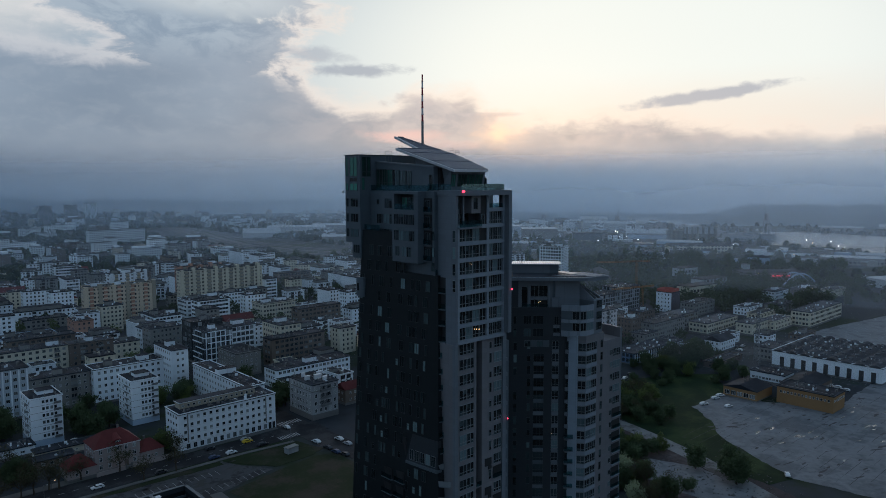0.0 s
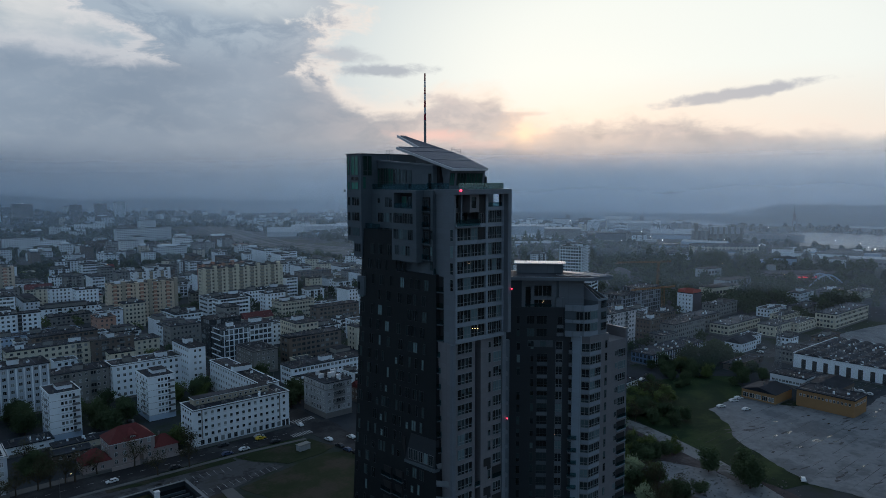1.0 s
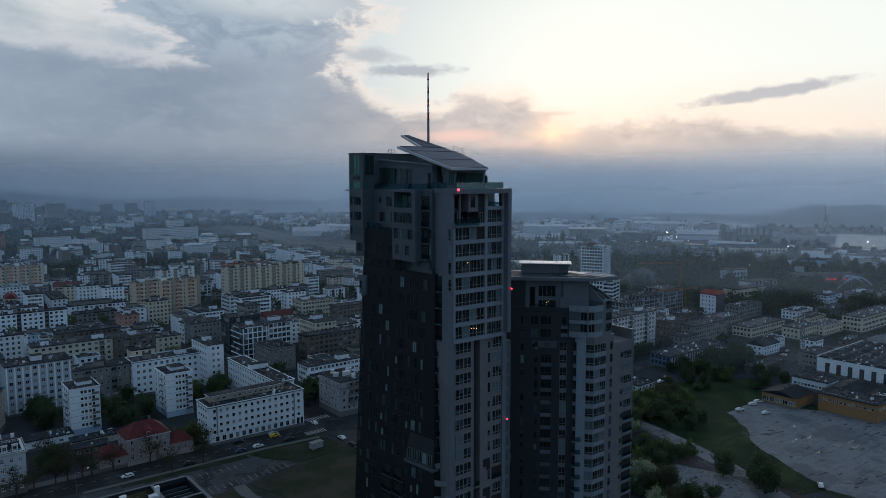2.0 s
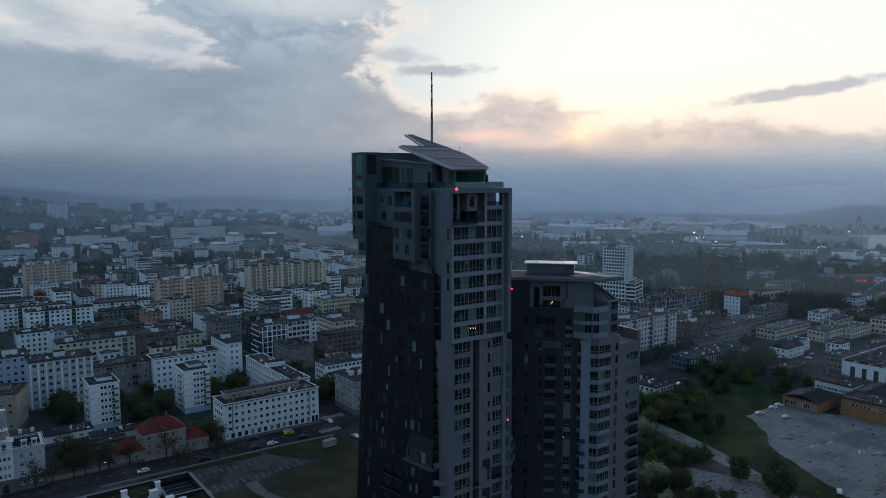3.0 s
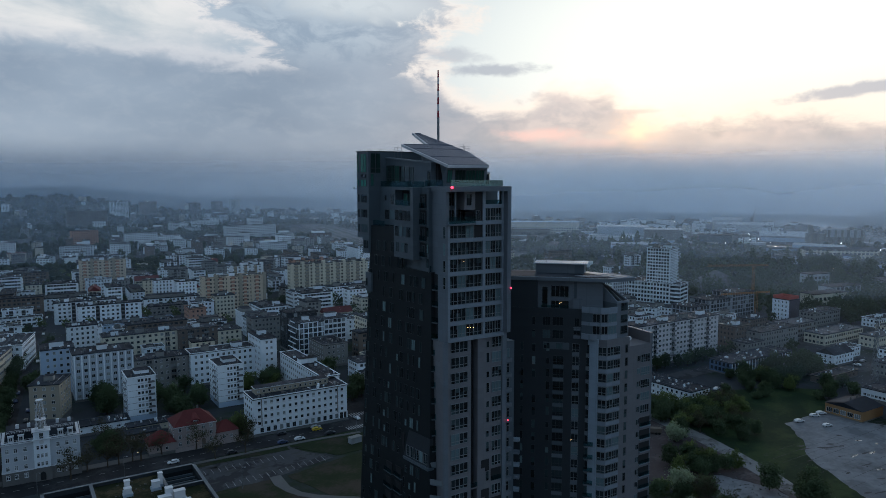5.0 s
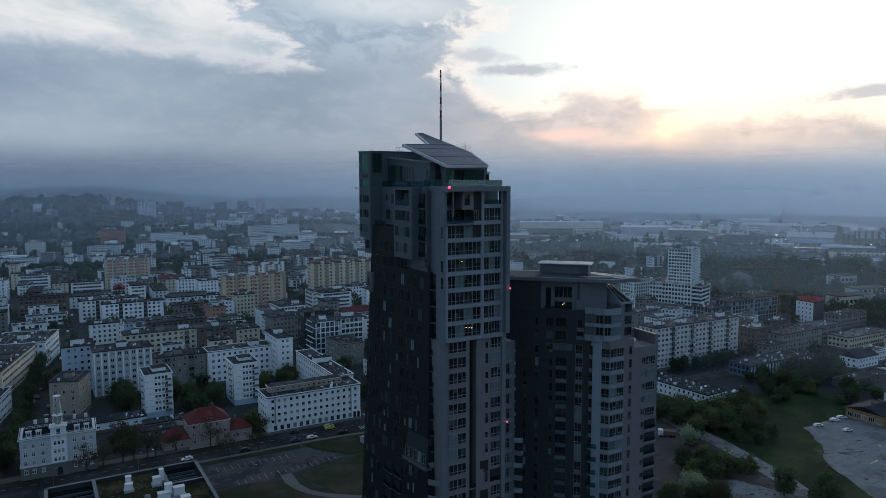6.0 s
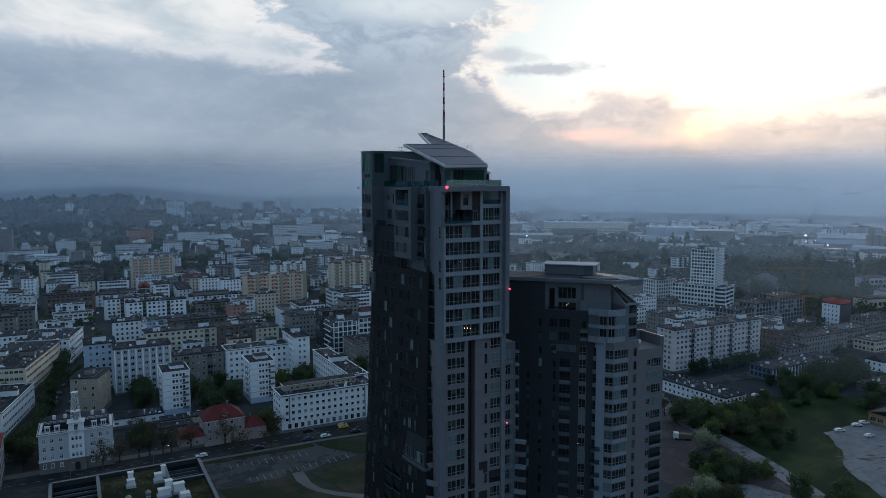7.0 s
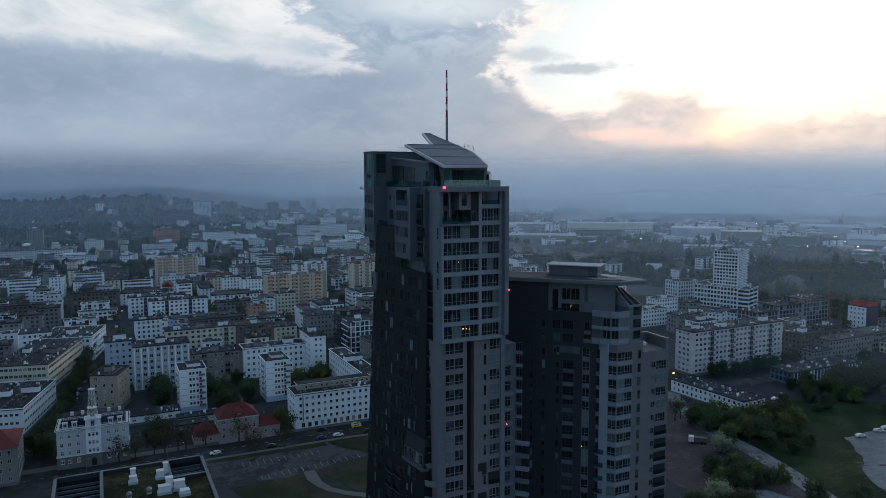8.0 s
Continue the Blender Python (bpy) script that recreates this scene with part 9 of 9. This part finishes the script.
def in_town(r):
    while True:
        a, d = r.uniform(-8, 78), 760 + 1400 * r.random() ** 0.8
        x, y = d * math.sin(radians(a)), d * math.cos(radians(a))
        wet = any(inside(x, y, p) for p in BASINS) or x > 1000 and abs(y - 0.55 * x) < 420 and r.random() < 0.8 or 530 < x < 680 and 740 < y < 1650
        if not wet and free(x - 4, y - 4, 8, 8) and (noise.noise((x * 0.006, y * 0.006, 0)) > -0.05 or r.random() < 0.12):
            return x, y, 0


woods("town_trees", "dark tree crowns between the far houses", in_town, 8500, 6, 4.6)


# ---- vehicles ----
def car(kind, paint, x, y, rz, s=1.0):
    r = tagged(root("car", x, y, 0.09, rz), paint + " " + kind + " parked beside the road", "car", "cars")
    r.scale = (s, s, s)
    b = bmesh.new()
    prof = [(-2.15, 0.35), (2.15, 0.35), (2.2, 0.7), (1.9, 0.86), (1.1, 0.95), (0.45, 1.42), (-1.3, 1.45), (-1.95, 1.0), (-2.2, 0.8)]
    lo = [b.verts.new((px, -0.86, pz)) for px, pz in prof]
    hi = [b.verts.new((px, 0.86, pz)) for px, pz in prof]
    for i in range(len(prof)):
        j = (i + 1) % len(prof)
        b.faces.new((lo[j], lo[i], hi[i], hi[j]))
    b.faces.new(lo)
    b.faces.new(hi[::-1])
    for v in b.verts:
        if v.co.z > 1.2:
            v.co.y *= 0.82
    bmesh.ops.recalc_face_normals(b, faces=b.faces)
    part("body", b, CAR_PAINT[paint], r)
    b = bmesh.new()
    box(b, -1.25, 0.75, -0.835, 0.835, 0.98, 1.30)
    box(b, 0.55, 1.0, -0.66, 0.66, 1.0, 1.2)
    part("glasshouse", b, PANE_T, r)
    wheel = bmesh.new()
    bmesh.ops.create_cone(wheel, cap_ends=True, segments=12, radius1=0.32, radius2=0.32, depth=0.2, matrix=pose(0, 0, 0, 90, 0, 0))
    wheel = mesh_of("wheel", wheel, TYRE)
    for wx in (-1.35, 1.35):
        for wy in (-0.82, 0.82):
            piece("wheel", wheel, r, Matrix.Translation((wx, wy, 0.32)))
    b = bmesh.new()
    box(b, 2.12, 2.2, -0.8, -0.5, 0.62, 0.76)
    part("headlight", b, METALW, r)
    b = bmesh.new()
    box(b, 2.12, 2.2, 0.5, 0.8, 0.62, 0.76)
    part("headlight", b, METALW, r)


for kind, paint, x, y, rz in (("estate car", "white", 76, 266, 180), ("taxi", "yellow", 137, 271, 0), ("saloon", "white", 158.2, 251.1, 95), ("saloon", "dark", 157.9, 242.0, 95), ("hatchback", "blue", 157.9, 236.1, 95), ("saloon", "dark", 159.0, 231.3, 95), ("estate car", "white", 167.1, 247.3, 95), ("hatchback", "silver", 166.6, 240.3, 95), ("saloon", "silver", 137.6, 273.6, 0), ("saloon", "dark", 121.8, 273.8, 0), ("hatchback", "white", 126.4, 264.0, 0), ("saloon", "dark", 140, 263.6, 0), ("saloon", "blue", 119, 263.8, 0),
                              ("hatchback", "dark", 98, 264, 0), 
                              ("hatchback", "white", 158, 275, 90), ("saloon", "white", 325, 165, -20), ("saloon", "white", 338, 165.5, -30), ("hatchback", "white", 344, 166, -30),
                              ("saloon", "white", 330, 155, -15), ("saloon", "white", 268, 102.6, 30), ("van", "white", 404, 136, 100), ("van", "white", 402.5, 131, 100), ("van", "white", 400, 126, 100), ("van", "white", 336, 217, 10), ("saloon", "dark", 342, 217, 20), ("saloon", "dark", 345, 220, 20),
                              ("saloon", "silver", 60, 298, 90), ("saloon", "white", 84, 322, 30), ("hatchback", "silver", 70, 312, 0), ("saloon", "white", 446, 204, 90), ("saloon", "dark", 452, 208, 0), ("saloon", "silver", 458, 207, 0),
                              ("saloon", "white", 24, 380, 80), ("saloon", "silver", 24, 371, 80), ("saloon", "dark", 23, 362, 80), ("hatchback", "white", 25, 390, 80)):
    car(kind, paint, x, y, rz)
rng = random.Random(8)
for i in range(26):
    car("car", rng.choice(("white", "dark", "silver", "blue")), 22 + (i * 17) * 0.085 + rng.choice((-3, 3)), 300 + i * 17 + rng.uniform(-3, 3), 85)
tk = tagged(root("tipper_truck", 258, 190, 0, 140), "dark tipper truck with white cab on the earth", "truck")
bm = bmesh.new()
box(bm, -3.5, 1.6, -1.2, 1.2, 0.9, 2.7)
part("tipper_body", bm, BROWN, tk)
bm = bmesh.new()
box(bm, 1.8, 3.8, -1.2, 1.2, 0.7, 3.0)
part("cab", bm, METALW, tk)
for wx in (-2.6, -1.3, 2.7):
    for wy in (-1.15, 1.15):
        bm = bmesh.new()
        bmesh.ops.create_cone(bm, cap_ends=True, segments=12, radius1=0.5, radius2=0.5, depth=0.3, matrix=pose(wx, wy, 0.5, 90, 0, 0))
        part("wheel", bm, TYRE, tk)

# ---- small things ----
hut = tagged(root("hut", 145, 249, 0.1, 8), "small pale kiosk hut on the grass island", "hut")
bm = bmesh.new()
box(bm, -2.6, 2.6, -1.3, 1.3, 0, 2.3)
part("wall", bm, GREYC, hut)
bm = bmesh.new()
box(bm, -2.8, 2.8, -1.5, 1.5, 2.3, 2.5)
part("roof", bm, GREYR, hut)


def street_lamp(x, y, lit, h=8.0):
    r = tagged(root("street_lamp", x, y), "slim grey street lamp" + (" with its light on" if lit else ""), "street lamp", "street lamps")
    b = bmesh.new()
    tube(b, 0, 0, 0, h, 0.09, 0.06, 6)
    box(b, 0, 1.2, -0.05, 0.05, h - 0.1, h)
    part("pole", b, STEEL, r)
    b = bmesh.new()
    box(b, 0.9, 1.3, -0.12, 0.12, h - 0.2, h - 0.1) if h < 9 else box(b, 0.8, 1.5, -0.3, 0.3, h - 0.4, h - 0.1)
    if h > 12:
        box(b, 0.6, 1.6, -0.4, 0.4, h - 0.7, h - 0.1)
    part("lantern", b, FLOOD_LIGHT if h > 12 else WARM_LIGHT if lit else METALW, r)


for x, y in ((58, 262), (150, 258), (30, 262), (92, 229)):
    street_lamp(x, y, False)
for x, y in ((64, 277.5), (87, 278), (1020, 520), (760, 330), (800, 420), (880, 760), (980, 380), (1180, 430), (1100, 360), (530, 1600), (420, 1350), (690, 1700), (330, 1100), (250, 900), (840, 640), (690, 250), (300, 250), (610, 230)):
    street_lamp(x, y, True, 3.0 if y < 280 and x < 100 else 10.0)
rng = random.Random(77)
for i in range(46):
    a, d = rng.uniform(36, 74), rng.uniform(1100, 2300)
    street_lamp(d * math.sin(radians(a)), d * math.cos(radians(a)), True, 14.0)

# ---- evening mist over the town: haze painted on added upright shells ----
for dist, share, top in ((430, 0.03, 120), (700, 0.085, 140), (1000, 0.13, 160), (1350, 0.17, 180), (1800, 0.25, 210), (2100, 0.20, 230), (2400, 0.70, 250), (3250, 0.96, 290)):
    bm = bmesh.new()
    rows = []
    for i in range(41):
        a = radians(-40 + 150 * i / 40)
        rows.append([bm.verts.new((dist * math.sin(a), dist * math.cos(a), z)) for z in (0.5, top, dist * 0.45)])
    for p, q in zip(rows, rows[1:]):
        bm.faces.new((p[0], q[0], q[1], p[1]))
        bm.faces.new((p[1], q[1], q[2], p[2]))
    tagged(part("mist", bm, haze_shell_material("mist", share, top)), "see-through upright shell with blue-grey haze painted on it", "mist", "", "stuff")
